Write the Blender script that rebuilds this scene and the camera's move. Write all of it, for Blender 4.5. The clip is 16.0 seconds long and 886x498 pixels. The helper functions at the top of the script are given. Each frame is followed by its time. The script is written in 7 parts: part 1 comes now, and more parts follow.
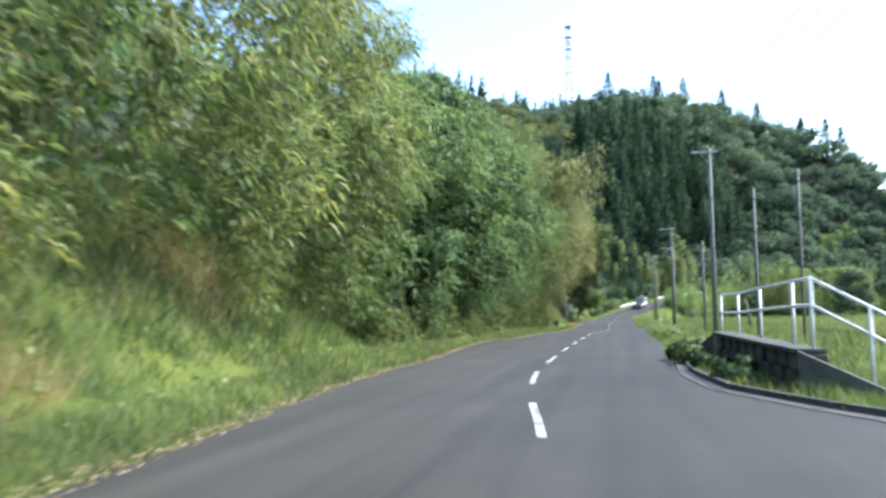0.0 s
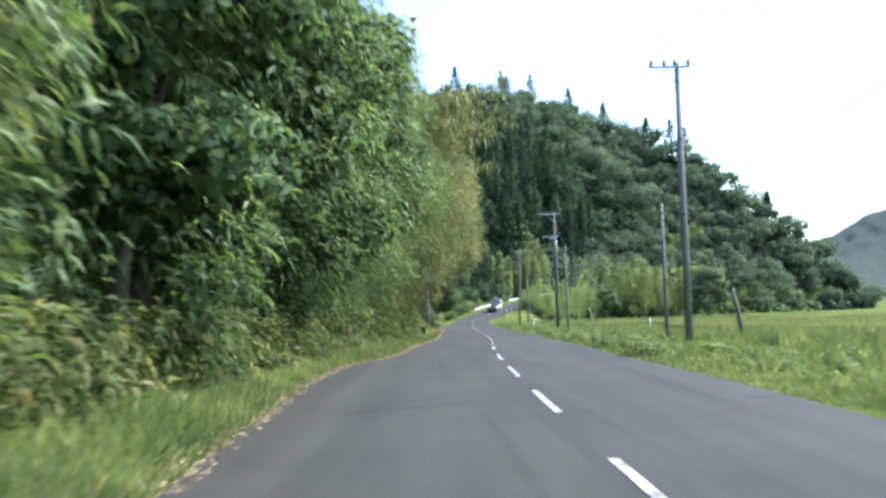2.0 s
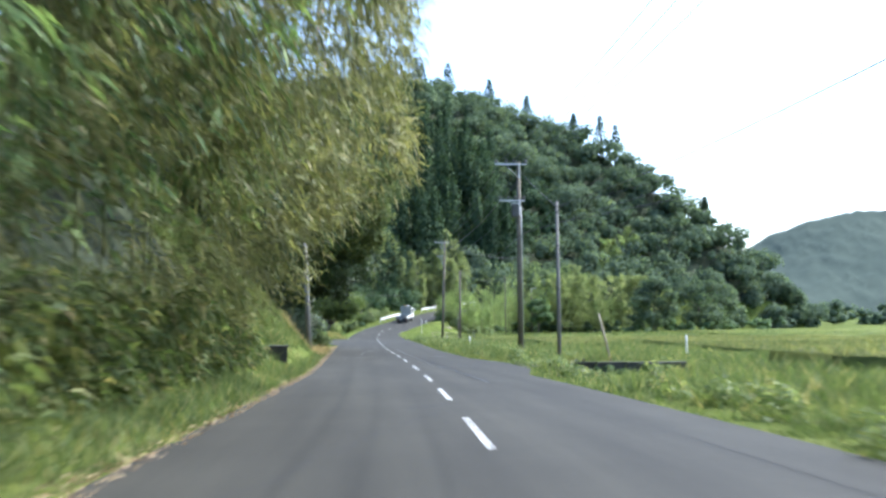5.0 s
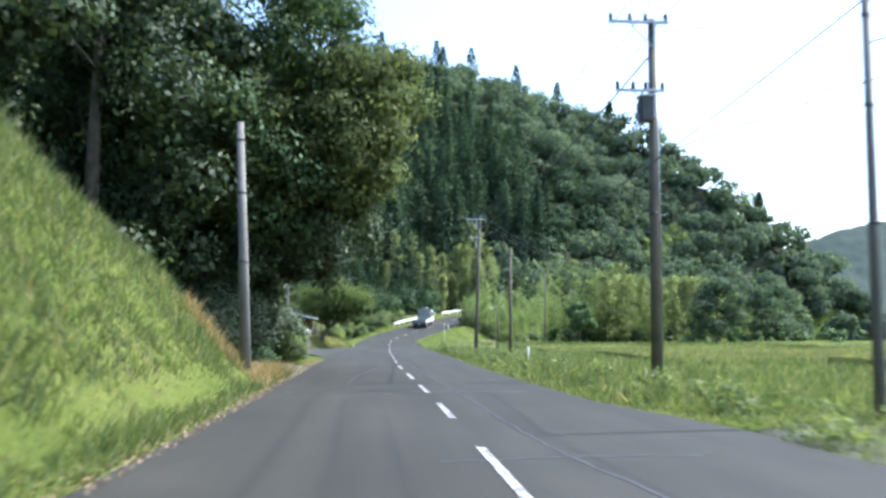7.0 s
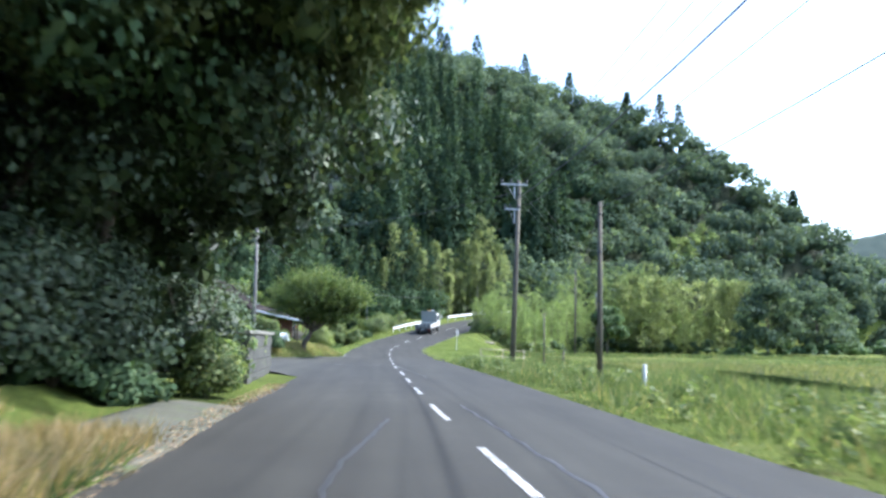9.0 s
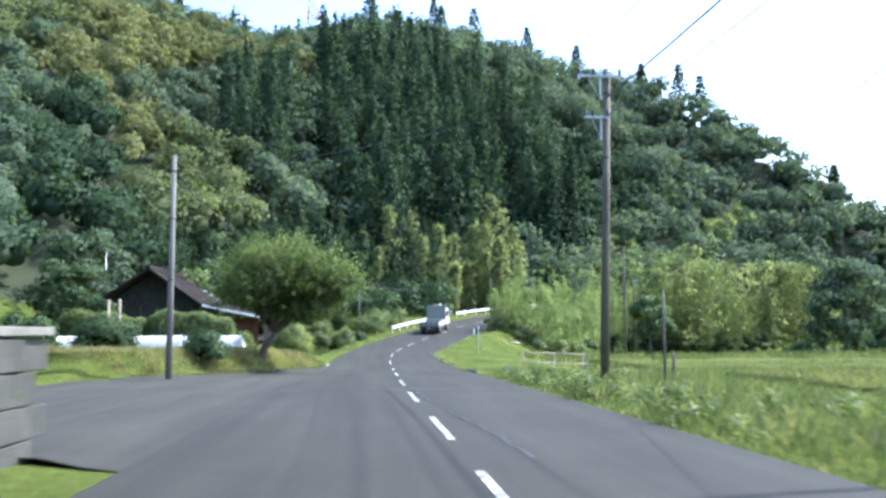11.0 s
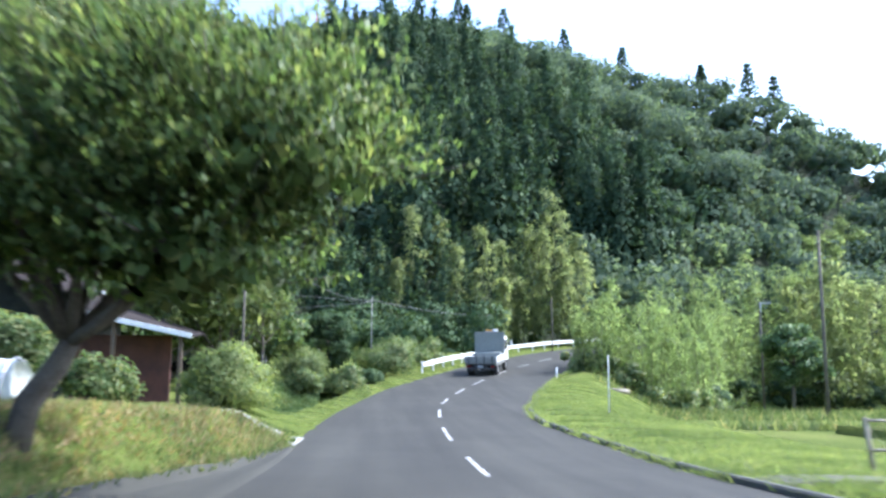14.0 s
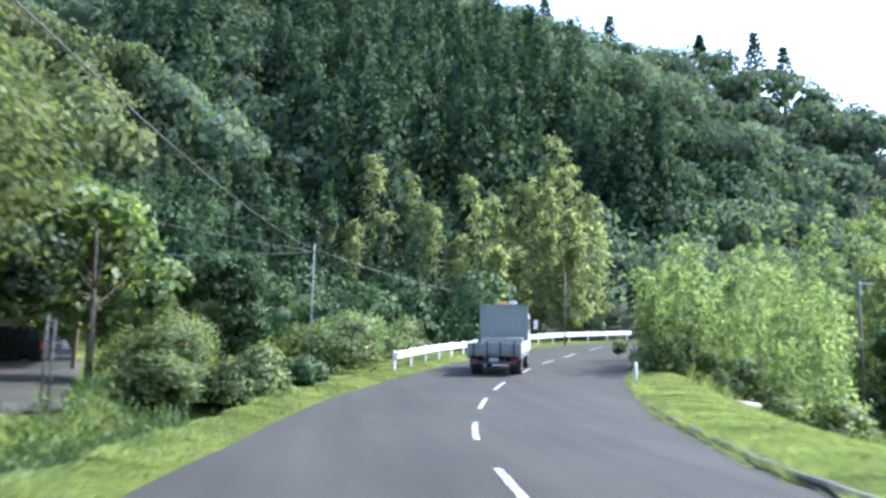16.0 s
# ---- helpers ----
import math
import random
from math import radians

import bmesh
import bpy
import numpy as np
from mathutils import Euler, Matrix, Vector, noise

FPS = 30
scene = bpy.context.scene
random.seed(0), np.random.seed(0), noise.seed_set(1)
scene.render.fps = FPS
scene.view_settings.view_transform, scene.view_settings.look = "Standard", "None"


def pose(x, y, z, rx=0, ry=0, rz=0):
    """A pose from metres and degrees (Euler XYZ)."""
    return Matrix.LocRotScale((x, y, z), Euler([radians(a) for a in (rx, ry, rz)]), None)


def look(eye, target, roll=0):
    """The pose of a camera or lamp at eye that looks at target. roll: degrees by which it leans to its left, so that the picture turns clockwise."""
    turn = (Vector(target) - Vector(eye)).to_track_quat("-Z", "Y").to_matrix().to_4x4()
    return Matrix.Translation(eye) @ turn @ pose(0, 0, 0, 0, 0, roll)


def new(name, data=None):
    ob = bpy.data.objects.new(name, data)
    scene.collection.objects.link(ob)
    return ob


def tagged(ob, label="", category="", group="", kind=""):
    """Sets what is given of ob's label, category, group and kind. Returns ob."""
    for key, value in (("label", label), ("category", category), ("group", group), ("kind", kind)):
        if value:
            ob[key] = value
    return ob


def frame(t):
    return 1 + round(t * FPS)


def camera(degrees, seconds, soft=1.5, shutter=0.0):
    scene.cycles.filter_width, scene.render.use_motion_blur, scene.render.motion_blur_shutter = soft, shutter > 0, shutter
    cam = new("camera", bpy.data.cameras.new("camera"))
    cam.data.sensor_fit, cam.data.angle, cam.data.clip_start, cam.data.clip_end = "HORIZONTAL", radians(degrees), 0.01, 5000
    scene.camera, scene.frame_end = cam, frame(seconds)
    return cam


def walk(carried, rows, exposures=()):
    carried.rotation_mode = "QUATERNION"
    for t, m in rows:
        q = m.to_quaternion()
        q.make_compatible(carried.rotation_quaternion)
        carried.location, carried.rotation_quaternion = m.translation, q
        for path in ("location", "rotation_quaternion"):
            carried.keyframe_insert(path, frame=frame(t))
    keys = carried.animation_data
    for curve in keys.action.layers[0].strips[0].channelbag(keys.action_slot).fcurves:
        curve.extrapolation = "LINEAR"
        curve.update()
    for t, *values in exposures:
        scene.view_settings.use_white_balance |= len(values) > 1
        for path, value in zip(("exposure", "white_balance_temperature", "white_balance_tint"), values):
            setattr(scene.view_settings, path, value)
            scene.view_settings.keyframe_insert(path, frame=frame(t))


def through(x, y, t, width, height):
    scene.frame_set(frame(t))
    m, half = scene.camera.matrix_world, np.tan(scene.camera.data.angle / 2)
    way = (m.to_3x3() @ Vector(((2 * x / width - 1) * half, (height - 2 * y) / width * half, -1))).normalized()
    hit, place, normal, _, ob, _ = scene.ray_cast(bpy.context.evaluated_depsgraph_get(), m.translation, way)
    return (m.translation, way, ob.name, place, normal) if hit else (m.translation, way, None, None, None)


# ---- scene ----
PATH = [
    (0, (0.00, 0.01, 1.25), (-4.10, 19.54, 2.50), -0.99),
    (0.5, (-1.33, 4.71, 1.19), (-4.09, 24.46, 2.67), 0.12),
    (1, (-2.20, 9.35, 1.11), (-3.99, 29.22, 2.49), -0.70),
    (1.5, (-2.86, 13.92, 1.03), (-3.92, 33.85, 2.27), -0.94),
    (2, (-3.28, 18.52, 0.94), (-3.66, 38.47, 2.23), -1.64),
    (2.5, (-3.50, 23.57, 0.85), (-3.66, 43.53, 2.17), -0.73),
    (3, (-3.63, 28.67, 0.76), (-3.28, 48.63, 1.96), -0.46),
    (3.5, (-3.76, 33.39, 0.68), (-2.96, 53.34, 1.83), 0.32),
    (4, (-3.82, 37.90, 0.61), (-2.40, 57.82, 1.80), 0.20),
    (4.2, (-3.74, 39.64, 0.59), (-2.15, 59.53, 1.98), 0.13),
    (6.3, (-2.54, 64.59, 0.11), (-0.62, 84.43, 1.76), -0.61),
    (6.5, (-2.51, 66.53, 0.06), (-0.87, 86.39, 1.78), -0.23),
    (7, (-2.56, 71.17, -0.06), (-1.10, 91.04, 1.64), 0.33),
    (7.5, (-2.63, 75.79, -0.17), (-1.22, 95.66, 1.64), 0.20),
    (8, (-2.72, 80.30, -0.28), (-1.47, 100.16, 1.74), 0.15),
    (8.5, (-2.86, 84.46, -0.33), (-1.34, 104.30, 1.65), 0.67),
    (9, (-2.94, 89.08, -0.38), (-1.36, 108.92, 1.50), 1.10),
    (9.2, (-2.92, 90.95, -0.40), (-1.35, 110.80, 1.45), 0.57),
    (11.3, (-2.91, 111.54, -0.66), (-1.06, 131.36, 1.24), -0.45),
    (11.5, (-2.91, 113.38, -0.68), (-0.82, 133.18, 1.19), -0.75),
    (12, (-2.85, 117.96, -0.75), (-0.84, 137.74, 1.46), -0.57),
    (12.5, (-2.95, 122.64, -0.82), (-1.25, 142.39, 1.80), -0.52),
    (13, (-3.12, 127.30, -0.89), (-1.70, 147.01, 2.16), -0.39),
    (13.5, (-3.24, 132.24, -0.97), (-1.91, 151.97, 2.06), 0.08),
    (14, (-3.41, 137.62, -1.08), (-1.90, 157.34, 1.89), 0.47),
    (14.5, (-3.43, 142.81, -1.19), (-1.78, 162.51, 1.83), 1.16),
    (15, (-3.37, 147.83, -1.29), (-1.34, 167.49, 1.75), 1.25),
    (15.2, (-3.34, 149.92, -1.33), (-1.17, 169.56, 1.76), 0.89),
    (15.5, (-3.26, 153.14, -1.40), (-0.88, 172.74, 1.79), 1.10),
    (16, (-3.07, 158.65, -1.30), (-0.49, 178.24, 1.80), 1.42),
]
cam = camera(55, 16.0, soft=2.7, shutter=0.5)
walk(cam, [(t, look(eye, aim, roll)) for t, eye, aim, roll in PATH], [(0.0, 1.92, 5700, 8), (4.0, 1.88, 5650, 8), (6.3, 1.84, 5700, 8), (8.6, 1.92, 5580, 10), (11.2, 1.96, 5540, 10), (14.0, 2.05, 5480, 11), (16.0, 2.12, 5480, 11)])

# ---- sky and sun ----
SUN = Vector((0.84, 0.16, 1.05)).normalized()
world = bpy.data.worlds.new("sky")
scene.world = world
world.use_nodes = True
wn = world.node_tree.nodes
sky = wn.new("ShaderNodeTexSky")
sky.sky_type = "NISHITA"
sky.sun_disc = False
sky.sun_elevation = math.asin(SUN.z)
sky.sun_rotation = math.atan2(SUN.x, SUN.y)
sky.air_density, sky.dust_density, sky.ozone_density = 1.0, 2.5, 1.0
wn["Background"].inputs["Strength"].default_value = 0.15
world.node_tree.links.new(sky.outputs[0], wn["Background"].inputs["Color"])
sun = new("sun", bpy.data.lights.new("sun", "SUN"))
sun.data.energy, sun.data.angle, sun.data.color = 2.4, radians(0.6), (1.0, 0.95, 0.86)
sun.matrix_world = look((60, 30, 80), Vector((60, 30, 80)) - SUN)


# ---- materials ----
def mat(name, rough=0.8, metal=0.0):
    m = bpy.data.materials.new(name)
    m.use_nodes = True
    b = m.node_tree.nodes["Principled BSDF"]
    b.inputs["Roughness"].default_value, b.inputs["Metallic"].default_value = rough, metal
    return m, m.node_tree.nodes, m.node_tree.links, b


def ramp(n, l, fac, stops):
    r = n.new("ShaderNodeValToRGB")
    e = r.color_ramp.elements
    while len(e) < len(stops):
        e.new(0.5)
    for el, (p, c) in zip(e, stops):
        el.position, el.color = p, (*c, 1)
    l.new(fac, r.inputs[0])
    return r.outputs[0]


def noise_at(n, l, scale, detail=4.0, rough=0.6, obj=False):
    tc = n.new("ShaderNodeTexCoord")
    t = n.new("ShaderNodeTexNoise")
    t.inputs["Scale"].default_value, t.inputs["Detail"].default_value, t.inputs["Roughness"].default_value = scale, detail, rough
    l.new(tc.outputs["Object"], t.inputs["Vector"])
    return t.outputs["Fac"]


def mix(n, l, fac, a, b, mode="MIX"):
    m = n.new("ShaderNodeMix")
    m.data_type, m.blend_type = "RGBA", mode
    for k, v in ((0, fac), (6, a), (7, b)):
        if isinstance(v, (int, float)):
            m.inputs[k].default_value = v
        elif isinstance(v, tuple):
            m.inputs[k].default_value = (*v, 1)
        else:
            l.new(v, m.inputs[k])
    return m.outputs[2]


def bump(n, l, b, height, strength, dist):
    u = n.new("ShaderNodeBump")
    u.inputs["Strength"].default_value, u.inputs["Distance"].default_value = strength, dist
    l.new(height, u.inputs["Height"])
    l.new(u.outputs[0], b.inputs["Normal"])


def surface(name, dark, light, scale, rough=0.8, fine=40.0, bumpy=0.4, dist=0.02, metal=0.0, stain=None):
    """Two-scale mottled surface."""
    m, n, l, b = mat(name, rough, metal)
    big = noise_at(n, l, scale)
    small = noise_at(n, l, fine, 6)
    c = ramp(n, l, big, [(0.3, dark), (0.7, light)])
    grey = ramp(n, l, small, [(0.25, (0.72,) * 3), (0.75, (1.25,) * 3)])
    c = mix(n, l, 1.0, c, grey, "MULTIPLY")
    if stain:
        st = ramp(n, l, noise_at(n, l, scale * 2.7, 8, 0.7), [(0.55, (0, 0, 0)), (0.68, (1, 1, 1))])
        c = mix(n, l, st, c, stain)
    l.new(c, b.inputs["Base Color"])
    bump(n, l, b, small, bumpy, dist)
    return m


def leaves(name, stops, rough=0.5, through=0.35, patch=0.25, gloss=0.2):
    """Leaf material: colour by leaf and by patch, with light coming through."""
    m, n, l, b = mat(name, rough)
    geo = n.new("ShaderNodeNewGeometry")
    c = ramp(n, l, geo.outputs["Random Per Island"], [(q, (r, g, 0.6 * b_ + 0.28 * g)) for q, (r, g, b_) in stops])
    p = ramp(n, l, noise_at(n, l, patch, 3), [(0.3, (0.62, 0.66, 0.6)), (0.7, (1.3, 1.22, 1.12))])
    c = mix(n, l, 1.0, c, p, "MULTIPLY")
    l.new(c, b.inputs["Base Color"])
    b.inputs["Specular IOR Level"].default_value = gloss
    tr = n.new("ShaderNodeBsdfTranslucent")
    l.new(mix(n, l, 1.0, c, (1.6, 1.62, 0.95), "MULTIPLY"), tr.inputs["Color"])
    ms = n.new("ShaderNodeMixShader")
    ms.inputs[0].default_value = through
    l.new(b.outputs[0], ms.inputs[1])
    l.new(tr.outputs[0], ms.inputs[2])
    l.new(ms.outputs[0], n["Material Output"].inputs[0])
    return m


BAMBOO = leaves("bamboo_leaf", [(0.0, (0.10, 0.15, 0.035)), (0.45, (0.17, 0.23, 0.055)), (0.8, (0.25, 0.275, 0.08)), (1.0, (0.30, 0.27, 0.11))], 0.5, 0.45, 0.35)
# Darker twin of bamboo_leaf: the thicket's shade is worked into its colour.
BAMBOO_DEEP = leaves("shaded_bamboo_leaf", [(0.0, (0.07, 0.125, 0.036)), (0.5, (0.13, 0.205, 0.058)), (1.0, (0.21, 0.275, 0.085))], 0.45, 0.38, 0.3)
BAMBOO_DRY = leaves("dry_bamboo_leaf", [(0.0, (0.12, 0.14, 0.045)), (0.5, (0.19, 0.205, 0.07)), (1.0, (0.27, 0.26, 0.11))], 0.55, 0.35, 0.4)
BAMBOO_FAR = leaves("grove_leaf", [(0.0, (0.17, 0.245, 0.085)), (0.5, (0.23, 0.315, 0.11)), (1.0, (0.29, 0.355, 0.15))], 0.55, 0.6, 0.6)
BAMBOO_PALE = leaves("pale_bamboo_leaf", [(0.0, (0.15, 0.20, 0.09)), (0.5, (0.215, 0.27, 0.12)), (1.0, (0.29, 0.325, 0.17))], 0.6, 0.6, 0.25)
LAWN = leaves("lawn_blade", [(0.0, (0.12, 0.165, 0.035)), (0.6, (0.185, 0.24, 0.05)), (1.0, (0.28, 0.30, 0.09))], 0.5, 0.5, 0.6)
BROAD = leaves("broad_leaf", [(0.0, (0.042, 0.073, 0.03)), (0.6, (0.063, 0.107, 0.04)), (1.0, (0.105, 0.147, 0.06))], 0.65, 0.25, 0.5, 0.1)
# Evergreen leaf darkened so the shade under the big trees is in its colour.
DEEP = leaves("dimmed_evergreen_leaf", [(0.0, (0.036, 0.06, 0.034)), (0.6, (0.06, 0.092, 0.044)), (1.0, (0.095, 0.125, 0.055))], 0.5, 0.25, 0.5, 0.25)
PLUM = leaves("plum_leaf", [(0.0, (0.085, 0.14, 0.03)), (0.6, (0.15, 0.215, 0.048)), (1.0, (0.23, 0.265, 0.065))], 0.45, 0.5, 0.7)
HEDGE = leaves("hedge_leaf", [(0.0, (0.07, 0.115, 0.025)), (0.6, (0.13, 0.185, 0.045)), (1.0, (0.24, 0.25, 0.08))], 0.5, 0.42, 1.2)
SHRUB = leaves("clipped_shrub_leaf", [(0.0, (0.075, 0.115, 0.028)), (0.6, (0.135, 0.18, 0.04)), (1.0, (0.23, 0.26, 0.075))], 0.5, 0.4, 1.2)
# Hill leaf greens are lifted and blued: distance haze is in the colour.
WOOD_MIX = leaves("hazed_forest_leaf", [(0.0, (0.062, 0.095, 0.080)), (0.6, (0.094, 0.136, 0.104)), (1.0, (0.132, 0.172, 0.120))], 0.8, 0.45, 0.09, 0.08)
GOLDEN = leaves("autumn_leaf", [(0.0, (0.10, 0.12, 0.042)), (0.6, (0.15, 0.165, 0.055)), (1.0, (0.20, 0.205, 0.075))], 0.7, 0.4, 0.1, 0.08)
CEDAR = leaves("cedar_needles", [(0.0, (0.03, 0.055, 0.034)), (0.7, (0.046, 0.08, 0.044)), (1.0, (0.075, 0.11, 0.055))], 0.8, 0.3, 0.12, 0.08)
GRASS = leaves("grass_blade", [(0.0, (0.055, 0.085, 0.022)), (0.5, (0.105, 0.145, 0.033)), (0.85, (0.17, 0.20, 0.055)), (1.0, (0.30, 0.26, 0.13))], 0.6, 0.45, 0.6)
RICE_LEAF = leaves("rice_leaf", [(0.0, (0.085, 0.105, 0.035)), (0.6, (0.145, 0.165, 0.05)), (1.0, (0.24, 0.225, 0.09))], 0.6, 0.45, 0.2)
GRASS_DRY = leaves("dry_grass_blade", [(0.0, (0.17, 0.145, 0.06)), (0.5, (0.29, 0.225, 0.11)), (1.0, (0.40, 0.31, 0.18))], 0.6, 0.35, 0.6)
STRAW = leaves("fallen_leaves", [(0.0, (0.16, 0.10, 0.06)), (0.5, (0.30, 0.22, 0.14)), (1.0, (0.42, 0.34, 0.22))], 0.7, 0.1, 2.0)
OLIVE = leaves("olive_leaf", [(0.0, (0.075, 0.105, 0.042)), (0.6, (0.115, 0.148, 0.055)), (1.0, (0.16, 0.185, 0.075))], 0.8, 0.4, 0.12, 0.08)
SCRUB = leaves("scrub_leaf", [(0.0, (0.054, 0.102, 0.036)), (0.6, (0.102, 0.168, 0.054)), (1.0, (0.165, 0.225, 0.076))], 0.5, 0.35, 0.5, 0.15)
BARK = surface("bark", (0.05, 0.04, 0.03), (0.13, 0.11, 0.085), 3, 0.9, 30, 0.8, 0.03)
CANE = surface("bamboo_cane", (0.11, 0.14, 0.05), (0.20, 0.20, 0.09), 4, 0.5, 20, 0.2, 0.01)
CONCRETE = surface("concrete", (0.15, 0.147, 0.135), (0.25, 0.243, 0.225), 1.2, 0.85, 30, 0.4, 0.01, stain=(0.12, 0.12, 0.10))
OLD_CONCRETE = surface("mossy_concrete", (0.11, 0.11, 0.09), (0.24, 0.23, 0.19), 1.5, 0.9, 25, 0.5, 0.02, stain=(0.05, 0.06, 0.03))
POLE = surface("pole_concrete", (0.115, 0.11, 0.10), (0.18, 0.172, 0.155), 0.7, 0.8, 22, 0.2, 0.005)
POLE_WOOD = surface("creosoted_wood", (0.07, 0.06, 0.045), (0.14, 0.12, 0.09), 1.2, 0.85, 40, 0.4, 0.01)
STEEL = surface("galvanised_steel", (0.32, 0.33, 0.34), (0.48, 0.49, 0.50), 3, 0.45, 40, 0.1, 0.003, 0.6)
DARK_STEEL = surface("dark_steel", (0.025, 0.025, 0.027), (0.06, 0.06, 0.06), 5, 0.6, 30, 0.2, 0.004)
CERAMIC = surface("insulator_ceramic", (0.02, 0.018, 0.018), (0.05, 0.045, 0.045), 8, 0.3, 40, 0.05, 0.002)
CABLE = surface("cable_rubber", (0.05, 0.05, 0.055), (0.10, 0.10, 0.105), 8, 0.7, 40, 0.05, 0.002)
WHITE = surface("white_paint", (0.62, 0.62, 0.60), (0.80, 0.80, 0.78), 2.0, 0.5, 25, 0.1, 0.004, stain=(0.42, 0.40, 0.36))
OLD_WOOD = surface("weathered_wood", (0.20, 0.16, 0.11), (0.38, 0.33, 0.25), 4, 0.85, 60, 0.4, 0.008)


def asphalt(name, a, b_, cracks=True):
    m, n, l, b = mat(name, 0.85)
    b.inputs["Specular IOR Level"].default_value = 0.3
    big = ramp(n, l, noise_at(n, l, 0.35, 5), [(0.3, a), (0.7, b_)])
    tc = n.new("ShaderNodeTexCoord")
    mp = n.new("ShaderNodeMapping")
    mp.inputs["Scale"].default_value = (1.1, 0.05, 1.0)
    l.new(tc.outputs["Object"], mp.inputs["Vector"])
    st = n.new("ShaderNodeTexNoise")
    st.inputs["Scale"].default_value, st.inputs["Detail"].default_value = 1.6, 5
    l.new(mp.outputs[0], st.inputs["Vector"])
    big = mix(n, l, 1.0, big, ramp(n, l, st.outputs["Fac"], [(0.3, (0.76,) * 3), (0.7, (1.28, 1.27, 1.25))]), "MULTIPLY")
    grit = noise_at(n, l, 55, 3)
    c = mix(n, l, 1.0, big, ramp(n, l, grit, [(0.25, (0.7,) * 3), (0.75, (1.3,) * 3)]), "MULTIPLY")
    if cracks:
        tc = n.new("ShaderNodeTexCoord")
        v = n.new("ShaderNodeTexVoronoi")
        v.feature = "DISTANCE_TO_EDGE"
        v.inputs["Scale"].default_value = 0.13
        w = n.new("ShaderNodeTexNoise")
        w.inputs["Scale"].default_value, w.inputs["Detail"].default_value = 1.2, 5
        l.new(tc.outputs["Object"], w.inputs["Vector"])
        l.new(mix(n, l, 0.25, tc.outputs["Object"], w.outputs["Color"], "LINEAR_LIGHT"), v.inputs["Vector"])
        k = ramp(n, l, v.outputs["Distance"], [(0.0, (1, 1, 1)), (0.006, (0, 0, 0))])
        c = mix(n, l, mix(n, l, 0.55, (0, 0, 0), k), c, (0.025, 0.025, 0.026))
    l.new(c, b.inputs["Base Color"])
    bump(n, l, b, grit, 0.35, 0.006)
    return m


ASPHALT = asphalt("asphalt", (0.0272, 0.0263, 0.0216), (0.038, 0.0368, 0.0302))
ASPHALT_OLD = asphalt("old_asphalt", (0.0335, 0.0325, 0.0258), (0.0465, 0.045, 0.036), False)
PAINT, pn, pl, pb = mat("road_paint", 0.6)
worn = ramp(pn, pl, noise_at(pn, pl, 9, 8, 0.75), [(0.46, (0.09, 0.09, 0.085)), (0.56, (0.55, 0.55, 0.53))])
pl.new(worn, pb.inputs["Base Color"])
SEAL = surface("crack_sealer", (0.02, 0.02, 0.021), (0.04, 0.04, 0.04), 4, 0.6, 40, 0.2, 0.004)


def ground_material():
    m, n, l, b = mat("meadow_soil", 0.95)
    b.inputs["Specular IOR Level"].default_value = 0.05
    c = ramp(n, l, noise_at(n, l, 0.22, 6, 0.65), [(0.25, (0.05, 0.068, 0.02)), (0.5, (0.095, 0.125, 0.03)), (0.75, (0.15, 0.17, 0.052))])
    f = noise_at(n, l, 7, 6, 0.7)
    c = mix(n, l, 1.0, c, ramp(n, l, f, [(0.25, (0.55,) * 3), (0.75, (1.4, 1.35, 1.2))]), "MULTIPLY")
    soil = ramp(n, l, noise_at(n, l, 0.9, 6, 0.7), [(0.58, (0, 0, 0)), (0.7, (1, 1, 1))])
    c = mix(n, l, soil, c, (0.10, 0.08, 0.045))
    l.new(c, b.inputs["Base Color"])
    bump(n, l, b, f, 0.8, 0.12)
    return m


def field_material(name, a, b_, c_):
    m, n, l, b = mat(name, 0.9)
    b.inputs["Specular IOR Level"].default_value = 0.05
    c = ramp(n, l, noise_at(n, l, 0.12, 4), [(0.3, a), (0.5, b_), (0.7, c_)])
    f = noise_at(n, l, 14, 5, 0.7)
    c = mix(n, l, 1.0, c, ramp(n, l, f, [(0.25, (0.6,) * 3), (0.75, (1.35,) * 3)]), "MULTIPLY")
    l.new(c, b.inputs["Base Color"])
    bump(n, l, b, f, 1.0, 0.15)
    return m


SOIL = ground_material()
RICE = field_material("rice_plants", (0.075, 0.105, 0.025), (0.12, 0.145, 0.035), (0.165, 0.17, 0.05))
FLOOR_LITTER = surface("forest_floor", (0.025, 0.035, 0.016), (0.055, 0.07, 0.03), 0.3, 0.95, 5, 0.9, 0.2)

# ---- mesh helpers ----
RNG = np.random.default_rng(7)


def mesh_of(name, verts, material, normals=None):
    """Mesh from vertices grouped in equal faces (N, k, 3)."""
    verts = np.asarray(verts, dtype=np.float32)
    n, k = verts.shape[:2]
    me = bpy.data.meshes.new(name)
    me.vertices.add(n * k)
    me.vertices.foreach_set("co", verts.reshape(-1))
    me.loops.add(n * k)
    me.loops.foreach_set("vertex_index", np.arange(n * k, dtype=np.int32))
    me.polygons.add(n)
    me.polygons.foreach_set("loop_start", np.arange(0, n * k, k, dtype=np.int32))
    me.update(calc_edges=True)
    me.materials.append(material)
    if normals is not None:
        me.polygons.foreach_set("use_smooth", np.ones(n, dtype=bool))
        me.normals_split_custom_set_from_vertices((normals if normals.ndim == 3 else np.repeat(normals[:, None], k, 1)).reshape(-1, 3).tolist())
    return me


